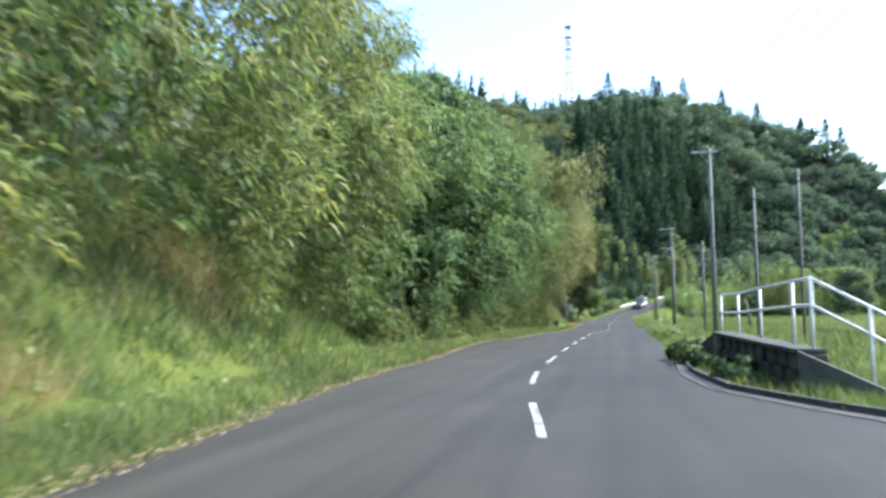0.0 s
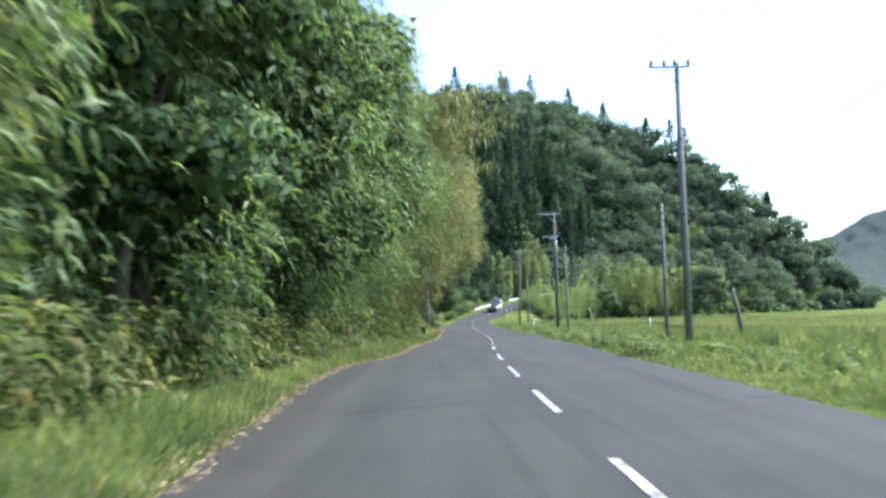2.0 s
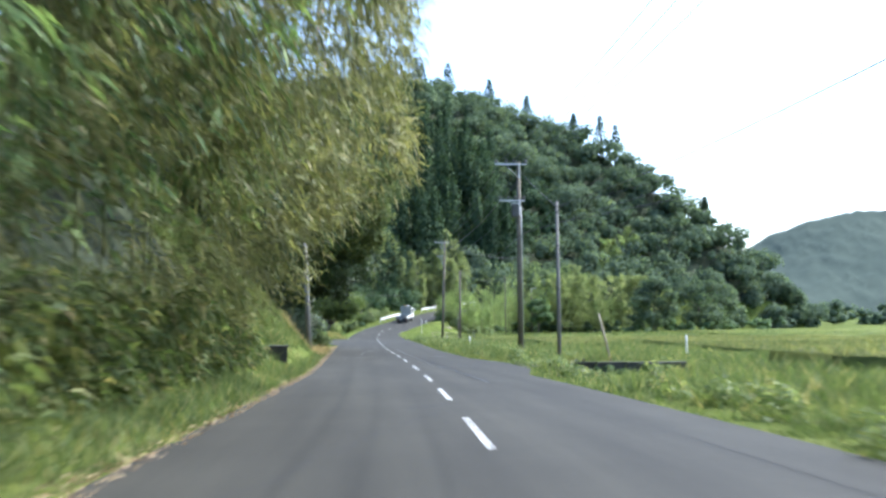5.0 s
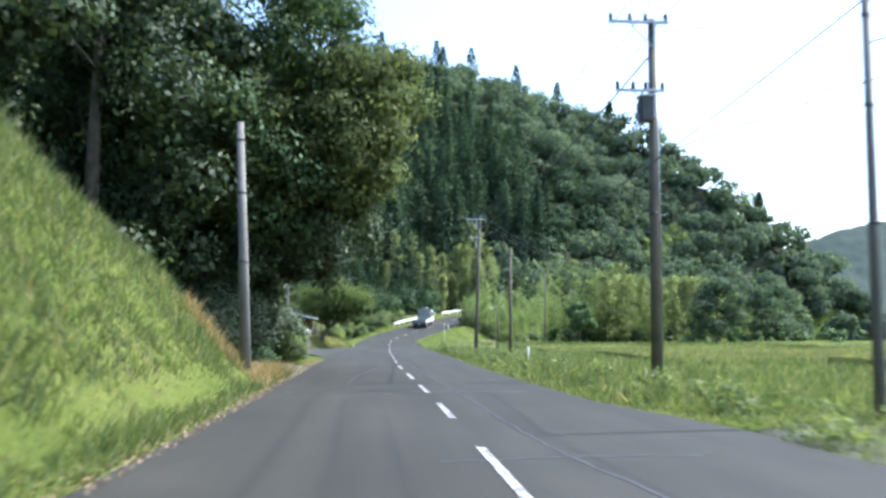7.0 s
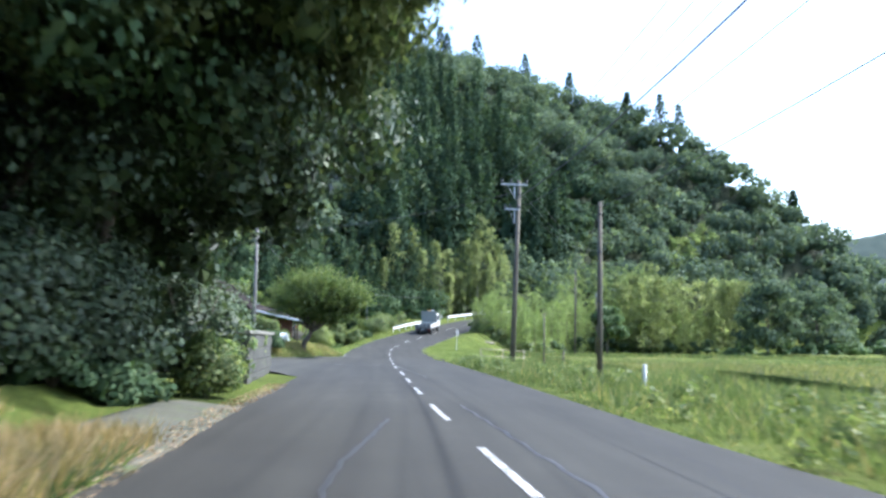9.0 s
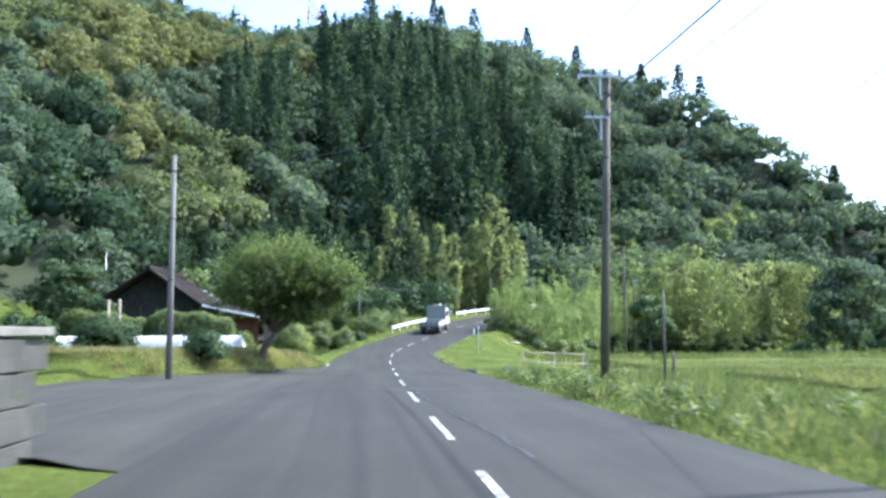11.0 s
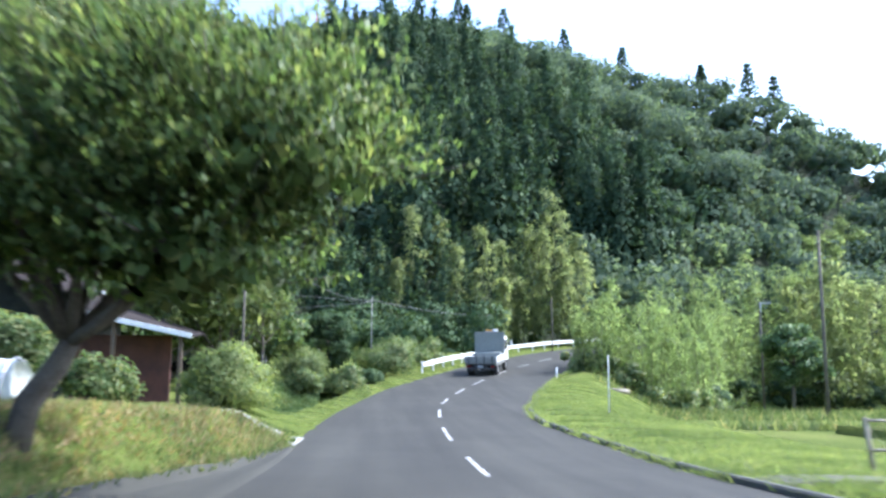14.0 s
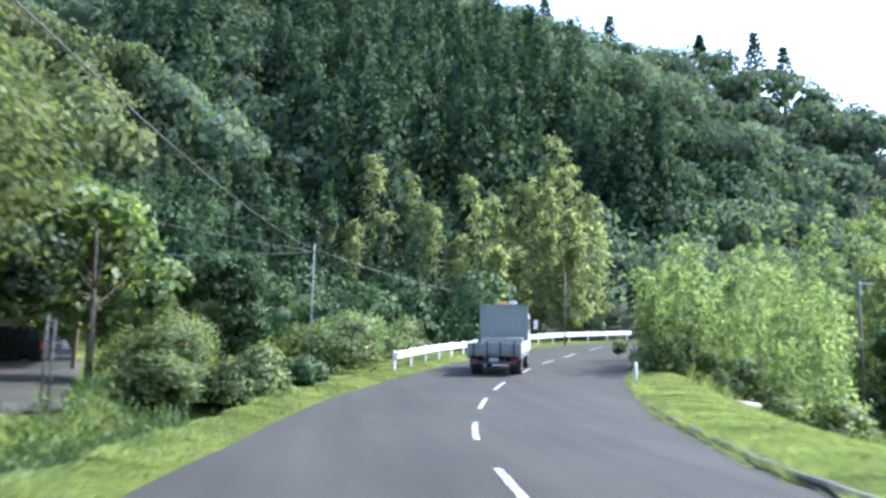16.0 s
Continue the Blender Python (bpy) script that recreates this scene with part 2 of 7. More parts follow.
def obj_from(name, verts, faces, material, parent=None, label="", smooth=False):
    me = bpy.data.meshes.new(name)
    me.from_pydata([tuple(v) for v in verts], [], [tuple(f) for f in faces])
    me.materials.append(material)
    if smooth:
        me.polygons.foreach_set("use_smooth", [True] * len(me.polygons))
    me.update()
    ob = new(name, me)
    if parent is not None:
        ob.parent = parent
    return tagged(ob, label)


def part(name, bm, material, parent, label="", smooth=False):
    """Links a bmesh as one mesh object under a thing or a part."""
    me = bpy.data.meshes.new(name)
    bm.to_mesh(me)
    bm.free()
    me.materials.append(material)
    if smooth:
        me.polygons.foreach_set("use_smooth", [True] * len(me.polygons))
    ob = new(name, me)
    if parent is not None:
        ob.parent = parent
    return tagged(ob, label)


def thing(name, label, category, m=None, group=""):
    ob = new(name)
    if m is not None:
        ob.matrix_world = m
    return tagged(ob, label, category, group)


def box(bm, x0, y0, z0, x1, y1, z1, bevel=0.0):
    r = bmesh.ops.create_cube(bm, size=1, matrix=Matrix.Translation(((x0 + x1) / 2, (y0 + y1) / 2, (z0 + z1) / 2)) @ Matrix.Diagonal((x1 - x0, y1 - y0, z1 - z0, 1)))
    if bevel:
        es = {e for v in r["verts"] for e in v.link_edges}
        bmesh.ops.bevel(bm, geom=list(es), offset=bevel, segments=2, affect="EDGES", profile=0.6)
    return bm


def boxes(*specs, bevel=0.0):
    bm = bmesh.new()
    for s in specs:
        box(bm, *s, bevel=bevel)
    return bm


def tube_data(path, radii, sides=8, cap=True):
    """Vertices and faces of a tapered tube along a path."""
    path = np.asarray(path, float)
    n = len(path)
    radii = np.broadcast_to(np.asarray(radii, float), (n,))
    tan = np.gradient(path, axis=0)
    tan /= np.linalg.norm(tan, axis=1)[:, None] + 1e-9
    ref = np.array([0.0, 0.0, 1.0]) if abs(tan[0][2]) < 0.9 else np.array([1.0, 0.0, 0.0])
    a = np.cross(tan, ref)
    a /= np.linalg.norm(a, axis=1)[:, None] + 1e-9
    b = np.cross(tan, a)
    ang = np.linspace(0, 2 * np.pi, sides, endpoint=False)
    v = path[:, None, :] + radii[:, None, None] * (np.cos(ang)[None, :, None] * a[:, None, :] + np.sin(ang)[None, :, None] * b[:, None, :])
    verts = v.reshape(-1, 3).tolist()
    faces = [(i * sides + j, i * sides + (j + 1) % sides, (i + 1) * sides + (j + 1) % sides, (i + 1) * sides + j) for i in range(n - 1) for j in range(sides)]
    if cap:
        faces.append(tuple(range(sides))[::-1])
        faces.append(tuple((n - 1) * sides + j for j in range(sides)))
    return verts, faces


def tubes(name, list_of, material, parent=None, label="", sides=8):
    vs, fs = [], []
    for path, radii in list_of:
        v, f = tube_data(path, radii, sides)
        o = len(vs)
        vs += v
        fs += [tuple(i + o for i in q) for q in f]
    return obj_from(name, vs, fs, material, parent, label, smooth=True)


# ---- road ----
LINE = np.array([(2.6, -26, 0.62), (1.2, -10, 0.2), (0.1, 0, 0.0), (-0.84, 8.7, -0.13), (-1.4, 13, -0.2), (-1.87, 18.6, -0.3), (-2.0, 25, -0.41), (-2.1, 34, -0.57),
                 (-2.12, 45, -0.76), (-2.0, 54, -0.88), (-1.6, 66, -1.17), (-1.38, 76, -1.43), (-1.42, 86, -1.58), (-1.6, 97, -1.73), (-1.8, 106, -1.83), (-1.82, 120, -2.04),
                 (-1.85, 132, -2.21), (-1.7, 145, -2.47), (-1.58, 154, -2.66), (-1.55, 161, -2.5), (-1.2, 167.5, -2.25), (-0.6, 172.8, -2.08), (0.85, 179.7, -1.7), (2.85, 186.6, -1.2),
                 (5.5, 193.1, -0.52), (8.5, 199.7, 0.08), (12.0, 206, 0.8), (14.1, 208.8, 1.15), (18.2, 213, 1.7), (24.5, 216.8, 2.3), (34, 219.6, 3.0), (52, 222, 3.8)])
WIDTH_R = np.array([(-26, 6.0), (0, 5.2), (8, 4.3), (11, 3.4), (14, 2.85), (18, 2.9), (24, 3.25), (34, 3.6), (42, 3.65), (55, 3.5), (74, 3.1), (78, 3.9), (83, 3.9), (88, 3.1), (100, 3.0), (120, 3.3), (138, 3.4),
                    (147, 3.55), (157, 3.55), (164, 2.9), (168, 3.1), (172, 3.65), (177, 3.75), (182, 4.0), (190, 3.95), (230, 3.3)])
WIDTH_L = np.array([(-26, 4.2), (0, 3.9), (6, 3.6), (12, 3.5), (24, 3.5), (37, 4.4), (42, 4.4), (48, 3.4), (70, 3.7), (90, 3.7), (112, 3.5), (140, 3.6), (160, 3.6), (170, 3.3), (179, 3.75), (188, 3.8), (230, 3.7)])


def smooth_line(pts, step=1.0):
    """Catmull-Rom through the points, at even steps."""
    out = []
    for i in range(1, len(pts) - 2):
        p0, p1, p2, p3 = pts[i - 1:i + 3]
        n = max(2, int(np.linalg.norm(p2 - p1) / step))
        for k in range(n):
            t = k / n
            out.append(0.5 * ((2 * p1) + (p2 - p0) * t + (2 * p0 - 5 * p1 + 4 * p2 - p3) * t * t + (3 * p1 - p0 - 3 * p2 + p3) * t ** 3))
    return np.array(out)


CL = smooth_line(np.vstack([2 * LINE[0] - LINE[1], LINE, 2 * LINE[-1] - LINE[-2]]))
TAN = np.gradient(CL[:, :2], axis=0)
TAN /= np.linalg.norm(TAN, axis=1)[:, None]
NOR = np.stack([TAN[:, 1], -TAN[:, 0]], 1)
ARC = np.concatenate([[0], np.cumsum(np.linalg.norm(np.diff(CL, axis=0), axis=1))])
WR = np.interp(CL[:, 1], WIDTH_R[:, 0], WIDTH_R[:, 1])
WL = np.interp(CL[:, 1], WIDTH_L[:, 0], WIDTH_L[:, 1])


def beside(i, d, dz=0.0):
    return (CL[i, 0] + NOR[i, 0] * d, CL[i, 1] + NOR[i, 1] * d, CL[i, 2] + dz)


def on_arc(s, d=0.0, dz=0.0):
    p = [np.interp(s, ARC, CL[:, k]) for k in range(3)]
    n = [np.interp(s, ARC, NOR[:, k]) for k in range(2)]
    return (p[0] + n[0] * d, p[1] + n[1] * d, p[2] + dz)


def arc_at(y):
    return float(np.interp(y, CL[:, 1], ARC))


def nearest(x, y):
    """For arrays of places: signed distance from the road's middle (right +), road height and index."""
    x, y = np.asarray(x, float), np.asarray(y, float)
    best = np.full(x.shape, 1e9)
    idx = np.zeros(x.shape, int)
    for i in range(0, len(CL), 2):
        d = (x - CL[i, 0]) ** 2 + (y - CL[i, 1]) ** 2
        m = d < best
        best[m], idx[m] = d[m], i
    side = (x - CL[idx, 0]) * NOR[idx, 0] + (y - CL[idx, 1]) * NOR[idx, 1]
    return np.sign(side) * np.sqrt(best), CL[idx, 2], idx


def sstep(a, b, v):
    t = np.clip((v - a) / (b - a), 0, 1)
    return t * t * (3 - 2 * t)


RIDGE = np.array([(-260, 330, 92), (-120, 326, 86), (-75, 322, 80), (-44, 318, 71), (-29, 318, 66), (0, 318, 72), (13, 317, 70), (24, 318, 68), (37, 314, 63), (47, 305, 56), (64, 283, 44), (75, 267, 31),
                  (85, 257, 19), (93, 250, 9), (101, 246, 0)])


def hill(x, y):
    """Height of the wooded hill over the valley floor."""
    yr = np.interp(x, RIDGE[:, 0], RIDGE[:, 1])
    zr = np.interp(x, RIDGE[:, 0], RIDGE[:, 2])
    yb = np.interp(x, [-260, -120, -60, -30, -12, 10, 40, 70, 101], [120, 140, 176, 196, 210, 221, 228, 234, 243])
    t = np.clip((y - yb) / (yr - yb), 0, 1)
    front = zr * (0.82 * t + 0.18 * t * t * (3 - 2 * t))
    back = zr * np.clip(1 - (y - yr) / 260, 0.0, 1)
    return np.where(y < yr, front, back)


def wob(x, y, s):
    return np.sin(x * s * 1.3 + 1.7 * np.sin(y * s * 0.7)) * np.sin(y * s + 1.1 * np.sin(x * s * 0.9 + 2))


def mouth(y):
    """Foot of the garden bank where the side road opens."""
    return np.interp(y, [138, 139.4, 140.7, 143, 145, 148, 152, 157, 161, 170], [-18, -12.5, -10.3, -8.8, -8.0, -7.1, -6.1, -5.5, -5.9, -6.4])


def ground_z(x, y):
    x, y = np.asarray(x, float), np.asarray(y, float)
    d, zr, idx = nearest(x, y)
    d = np.where(x > 40, np.abs(d) + 8, d)
    wr, wl = WR[idx], WL[idx]
    # valley floor on the right
    low = np.interp(y, [-50, 0, 24, 36, 50, 66, 83, 95, 116, 136, 150, 170, 190, 206, 260], [-0.4, -0.6, -0.5, -0.45, -0.62, -1.05, -1.45, -1.6, -2.05, -2.45, -2.9, -2.9, -3.2, -3.6, -3.2])
    right = np.where(d < wr + 1.2, zr - 0.03, zr - 0.03 + (low - zr) * sstep(wr + 1.2, wr + np.where(y > 166, 6.6, np.where(y > 140, 9, 4)), d))
    right = right + 0.10 * sstep(0, 1, d - wr) * np.where((y > 148) & (y < 190), 1, 0)
    right = right - 0.75 * sstep(wr + 0.15, wr + 0.7, d) * sstep(-0.3, 0.4, x - 2.9 - np.maximum(y - 78, 0) * 0.58) * sstep(10.2, 9.0, x) * np.where((y > 72.5) & (y < 82.55), 1, 0)
    # bank and terraces on the left
    u = np.maximum(-d - wl, 0)
    top = np.interp(y, [-30, 0, 60, 70, 76, 82, 88, 92, 97, 102, 300], [14, 14, 14, 11, 7, 6.6, 5.6, 3.4, 0.7, 0.35, 0.35])
    foot = np.interp(y, [0, 40, 70, 78, 93, 97, 104], [1.6, 2.2, 1.2, 0.95, 0.7, 1.5, 2.2])
    steep = np.interp(y, [66, 74, 86, 94], [1.15, 1.3, 1.3, 1.15])
    left = zr - 0.02 + 0.12 * sstep(0.0, 1.0, u) + np.minimum(np.maximum(u - foot, 0) * steep, top) * np.where(y < 104, 1, sstep(112, 104, y))
    left = left + sstep(137.5, 139.5, y) * np.interp(y, [140, 151, 158, 163, 175, 300], [0.95, 0.95, 0.5, 0.35, 0.0, 0.0]) * sstep(0.0, 1.3, mouth(y) - x)
    left = left - 1.0 * sstep(1.0, 1.8, u) * sstep(164.5, 167.5, y) * sstep(182.0, 176.0, y) * sstep(4.8, 3.5, u)
    open_mouth = (y > 117.5) & (y < 157) & (x > np.maximum(mouth(y) + 0.3, -12.8))
    left = np.where(open_mouth, np.minimum(left, zr - 0.12), left)
    z = np.where(d > 0, right, left)
    z = np.where((d > -wl) & (d < wr), zr - np.where(y > 165, 0.17, 0.06), z)
    far = sstep(4.5, 14, np.abs(d))
    h = hill(x, y)
    z = np.where(h > 0.0, z * (1 - far) + np.maximum(z, h + 1.0) * far, z)
    z = z + 0.25 * wob(x, y, 0.11) * far * np.where((x > 0) & (h < 0.5), 0.25, 1.0)
    return z


def strip(name, d0, d1, y0, y1, dz, material, label, thick=0.0):
    ii = [i for i in range(len(CL)) if y0 <= CL[i, 1] <= y1 or (y1 > 215 and ARC[i] > ARC[-1] - 45)]
    vs, fs = [], []
    for k, i in enumerate(ii):
        a = d0(i) if callable(d0) else d0
        b = d1(i) if callable(d1) else d1
        vs += [beside(i, a + (b - a) * j / 4, dz) for j in range(5)]
        if k:
            o = (k - 1) * 5
            fs += [(o + j, o + j + 1, o + j + 6, o + j + 5) for j in range(4)]
    ob = obj_from(name, vs, fs, material, None, label, smooth=True)
    return tagged(ob, label, name.replace("_", " "), kind="structure")


def ground_sheet():
    xs = np.concatenate([[-2600, -1600, -900, -500, -320], np.arange(-240, -60, 8), np.arange(-60, -24, 3), np.arange(-24, 24, 0.8), np.arange(24, 60, 2.5), np.arange(60, 112, 3), np.arange(112, 260, 8), [300, 420, 700, 1200, 2600]])
    ys = np.concatenate([[-2600, -1500, -800, -400, -200, -100, -60], np.arange(-40, 235, 1.25), np.arange(235, 335, 2.5), np.arange(335, 360, 5), np.arange(360, 600, 30), [700, 900, 1400, 2600]])
    gx, gy = np.meshgrid(xs, ys)
    gz = ground_z(gx, gy)
    nx, ny = len(xs), len(ys)
    vs = np.stack([gx, gy, gz], -1).reshape(-1, 3)
    fs = [(j * nx + i, j * nx + i + 1, (j + 1) * nx + i + 1, (j + 1) * nx + i) for j in range(ny - 1) for i in range(nx - 1)]
    ob = obj_from("ground", vs, fs, SOIL, None, "", smooth=True)
    ob.data.materials.append(FLOOR_LITTER)
    c = vs[np.array([f[0] for f in fs])]
    woods = (hill(c[:, 0], c[:, 1]) > 1.5) | ((c[:, 0] < -8.5) & (c[:, 1] < 73) & (c[:, 1] > -40))
    ob.data.polygons.foreach_set("material_index", woods.astype(np.int32))
    return tagged(ob, "green valley floor, verges and wooded hillside", "ground", kind="structure")


ground_sheet()
road = strip("road", lambda i: -WL[i], lambda i: WR[i], -26, 230, 0.0, ASPHALT, "grey asphalt country road with patched cracks")


def paint_dash(s, length=3.0, w=0.052, lean=0.0):
    vs, fs = [], []
    for k in range(5):
        t = s + length * k / 4
        vs += [on_arc(t, -w, 0.006), on_arc(t, w, 0.006)]
        if k:
            fs.append((2 * k - 2, 2 * k - 1, 2 * k + 1, 2 * k))
    return obj_from("centre_dash", vs, fs, PAINT, road, "worn white painted dash")


STARTS = [-11.5, -4.8, 2.0, 8.7, 15.4, 22.3, 29.6, 36.4, 43.6, 50.8, 57.5, 64.3, 71.0, 77.8, 84.6, 90.2, 96.0, 102.4, 108.8, 114.3, 119.8, 126.7, 134.0, 142.6, 151.3, 158.3, 164.9]
for a, b in zip(STARTS, STARTS[1:] + [171.4]):
    paint_dash(arc_at(a), (arc_at(b) - arc_at(a)) * 0.5)
s = arc_at(171.4)
while s < ARC[-1] - 4:
    paint_dash(s, 3.0)
    s += 6.0


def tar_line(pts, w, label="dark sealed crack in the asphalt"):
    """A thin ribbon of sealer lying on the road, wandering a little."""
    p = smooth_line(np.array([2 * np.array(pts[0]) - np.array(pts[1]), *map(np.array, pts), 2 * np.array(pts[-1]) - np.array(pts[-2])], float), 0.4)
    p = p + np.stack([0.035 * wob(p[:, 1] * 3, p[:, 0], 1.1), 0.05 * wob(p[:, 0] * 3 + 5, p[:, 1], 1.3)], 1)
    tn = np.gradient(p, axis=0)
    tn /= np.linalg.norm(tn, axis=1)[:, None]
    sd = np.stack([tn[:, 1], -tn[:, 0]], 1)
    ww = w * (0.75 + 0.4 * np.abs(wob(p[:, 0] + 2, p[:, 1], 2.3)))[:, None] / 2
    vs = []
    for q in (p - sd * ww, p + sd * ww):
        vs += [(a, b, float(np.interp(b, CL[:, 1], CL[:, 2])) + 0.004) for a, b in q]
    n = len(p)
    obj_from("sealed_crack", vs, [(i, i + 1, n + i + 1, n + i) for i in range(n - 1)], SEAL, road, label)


tar_line([(-0.1, 70), (-0.2, 77), (-0.6, 82), (-0.75, 88), (-1.0, 96), (-1.1, 100.5), (-1.25, 106)], 0.06)
tar_line([(-1.1, 118), (-1.2, 121), (-1.55, 126), (-1.7, 131)], 0.06)
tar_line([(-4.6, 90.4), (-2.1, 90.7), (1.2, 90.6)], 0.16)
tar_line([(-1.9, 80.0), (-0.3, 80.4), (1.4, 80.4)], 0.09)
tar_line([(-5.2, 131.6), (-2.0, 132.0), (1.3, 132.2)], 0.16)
tar_line([(-3.4, 94.0), (-3.2, 98), (-2.6, 103)], 0.07)
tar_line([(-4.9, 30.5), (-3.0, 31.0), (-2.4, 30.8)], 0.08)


# ---- plants ----
def unit(v):
    return v / (np.linalg.norm(v, axis=-1, keepdims=True) + 1e-9)


def blades(pos, axis, length, width, droop):
    """Slender leaves: folded rhombs from pos along axis."""
    n = len(pos)
    length, width = np.broadcast_to(length, n)[:, None], np.broadcast_to(width, n)[:, None]
    side = unit(np.cross(axis, RNG.normal(size=(n, 3))))
    mid = pos + axis * length * 0.45 + np.array([0, 0, 0.06]) * length
    tip = pos + axis * length - np.array([0, 0, 1]) * length * droop
    return np.stack([pos, mid + side * width / 2, tip, mid - side * width / 2], 1)


def cards(pos, normal, size, jitter=0.35):
    """Small leafy clumps: uneven four-sided pieces facing along normal."""
    n = len(pos)
    nn = unit(normal + RNG.normal(size=(n, 3)) * jitter)
    a = unit(np.cross(nn, RNG.normal(size=(n, 3))))
    b = np.cross(nn, a)
    s = np.broadcast_to(size, n)[:, None]
    k = RNG.uniform(0.55, 1.15, size=(4, n, 1))
    return np.stack([pos + a * s * k[0] * 0.6, pos + b * s * k[1] * 0.42, pos - a * s * k[2] * 0.6, pos - b * s * k[3] * 0.42], 1)


def stuff(name, verts, material, label, category, normals=None):
    return tagged(new(name, mesh_of(name, verts, material, normals)), label, category, kind="stuff")


def blob_points(n, centres, radii, squash=0.8, low=-0.35, shell=(0.62, 1.12)):
    """Points on the outside of many round clumps, with their outward directions."""
    w = np.asarray(radii, float) ** 2
    k = np.minimum(np.searchsorted(np.cumsum(w) / w.sum(), RNG.uniform(0, 1, n)), len(centres) - 1)
    d = unit(RNG.normal(size=(n, 3)))
    d[:, 2] = np.where(d[:, 2] < low, -d[:, 2], d[:, 2])
    r = radii[k][:, None] * RNG.uniform(*shell, (n, 1))
    return centres[k] + d * r * np.array([1, 1, squash]), d


def cube_ball():
    """A unit ball of 24 four-sided faces."""
    q = []
    for ax in range(3):
        for s in (-1, 1):
            for i in range(2):
                for j in range(2):
                    f = []
                    for a, b in ((i, j), (i + 1, j), (i + 1, j + 1), (i, j + 1)):
                        v = [0, 0, 0]
                        v[ax], v[(ax + 1) % 3], v[(ax + 2) % 3] = s, a - 1, b - 1
                        f.append(v)
                    q.append(f if s > 0 else f[::-1])
    return unit(np.array(q, float))


BALL = cube_ball()


def cores(centres, radii, squash=0.85, shrink=0.86):
    """Lumpy leafy masses inside a crown, behind its outer leaves."""
    n = len(centres)
    k = np.array([1, 1, squash]) * (np.asarray(radii) * shrink)[:, None, None, None]
    turn = RNG.uniform(0, 2 * np.pi, n)
    c, s = np.cos(turn), np.sin(turn)
    b = np.broadcast_to(BALL, (n, 24, 4, 3))
    r = np.stack([b[..., 0] * c[:, None, None] - b[..., 1] * s[:, None, None], b[..., 0] * s[:, None, None] + b[..., 1] * c[:, None, None], b[..., 2]], -1)
    v = centres[:, None, None, :] + r * k
    bump_ = 1 + 0.22 * wob(v[..., 0] * 1.0 + v[..., 2], v[..., 1] + v[..., 2] * 0.7, 1.4 / max(0.3, float(np.mean(radii))))
    v = centres[:, None, None, :] + r * k * bump_[..., None]
    return v.reshape(-1, 4, 3), r.reshape(-1, 4, 3)


def joined(v, n, core):
    """Outer leaves and inner masses as one set of faces with directions."""
    return np.concatenate([v, core[0]]), np.concatenate([np.repeat(n[:, None], 4, 1), core[1]])


def trunk_paths(x, y, z, h, spread, r, limbs, rise=0.35, shift=(0.0, 0.0)):
    out = []
    lean = RNG.normal(0, 0.03, 2) * h + np.array(shift) * 0.8
    p = [(x + lean[0] * t * t, y + lean[1] * t * t, z - 0.15 + h * t) for t in np.linspace(0, 1, 7)]
    out.append((p, np.linspace(r, r * 0.3, 7)))
    for k in range(limbs):
        t0 = RNG.uniform(max(rise, 0.42), 0.88)
        b = np.array([x + lean[0] * t0 * t0, y + lean[1] * t0 * t0, z + h * t0])
        a = RNG.uniform(0, 2 * np.pi)
        ln = spread * RNG.uniform(0.6, 1.0)
        d = np.array([math.cos(a), math.sin(a), RNG.uniform(0.25, 0.8)])
        q = [b + d * ln * t + np.array([0, 0, 0.15 * ln * t * t]) for t in np.linspace(0, 1, 5)]
        out.append((q, np.linspace(r * 0.45 * (1 - t0 * 0.5), r * 0.08, 5)))
    return out


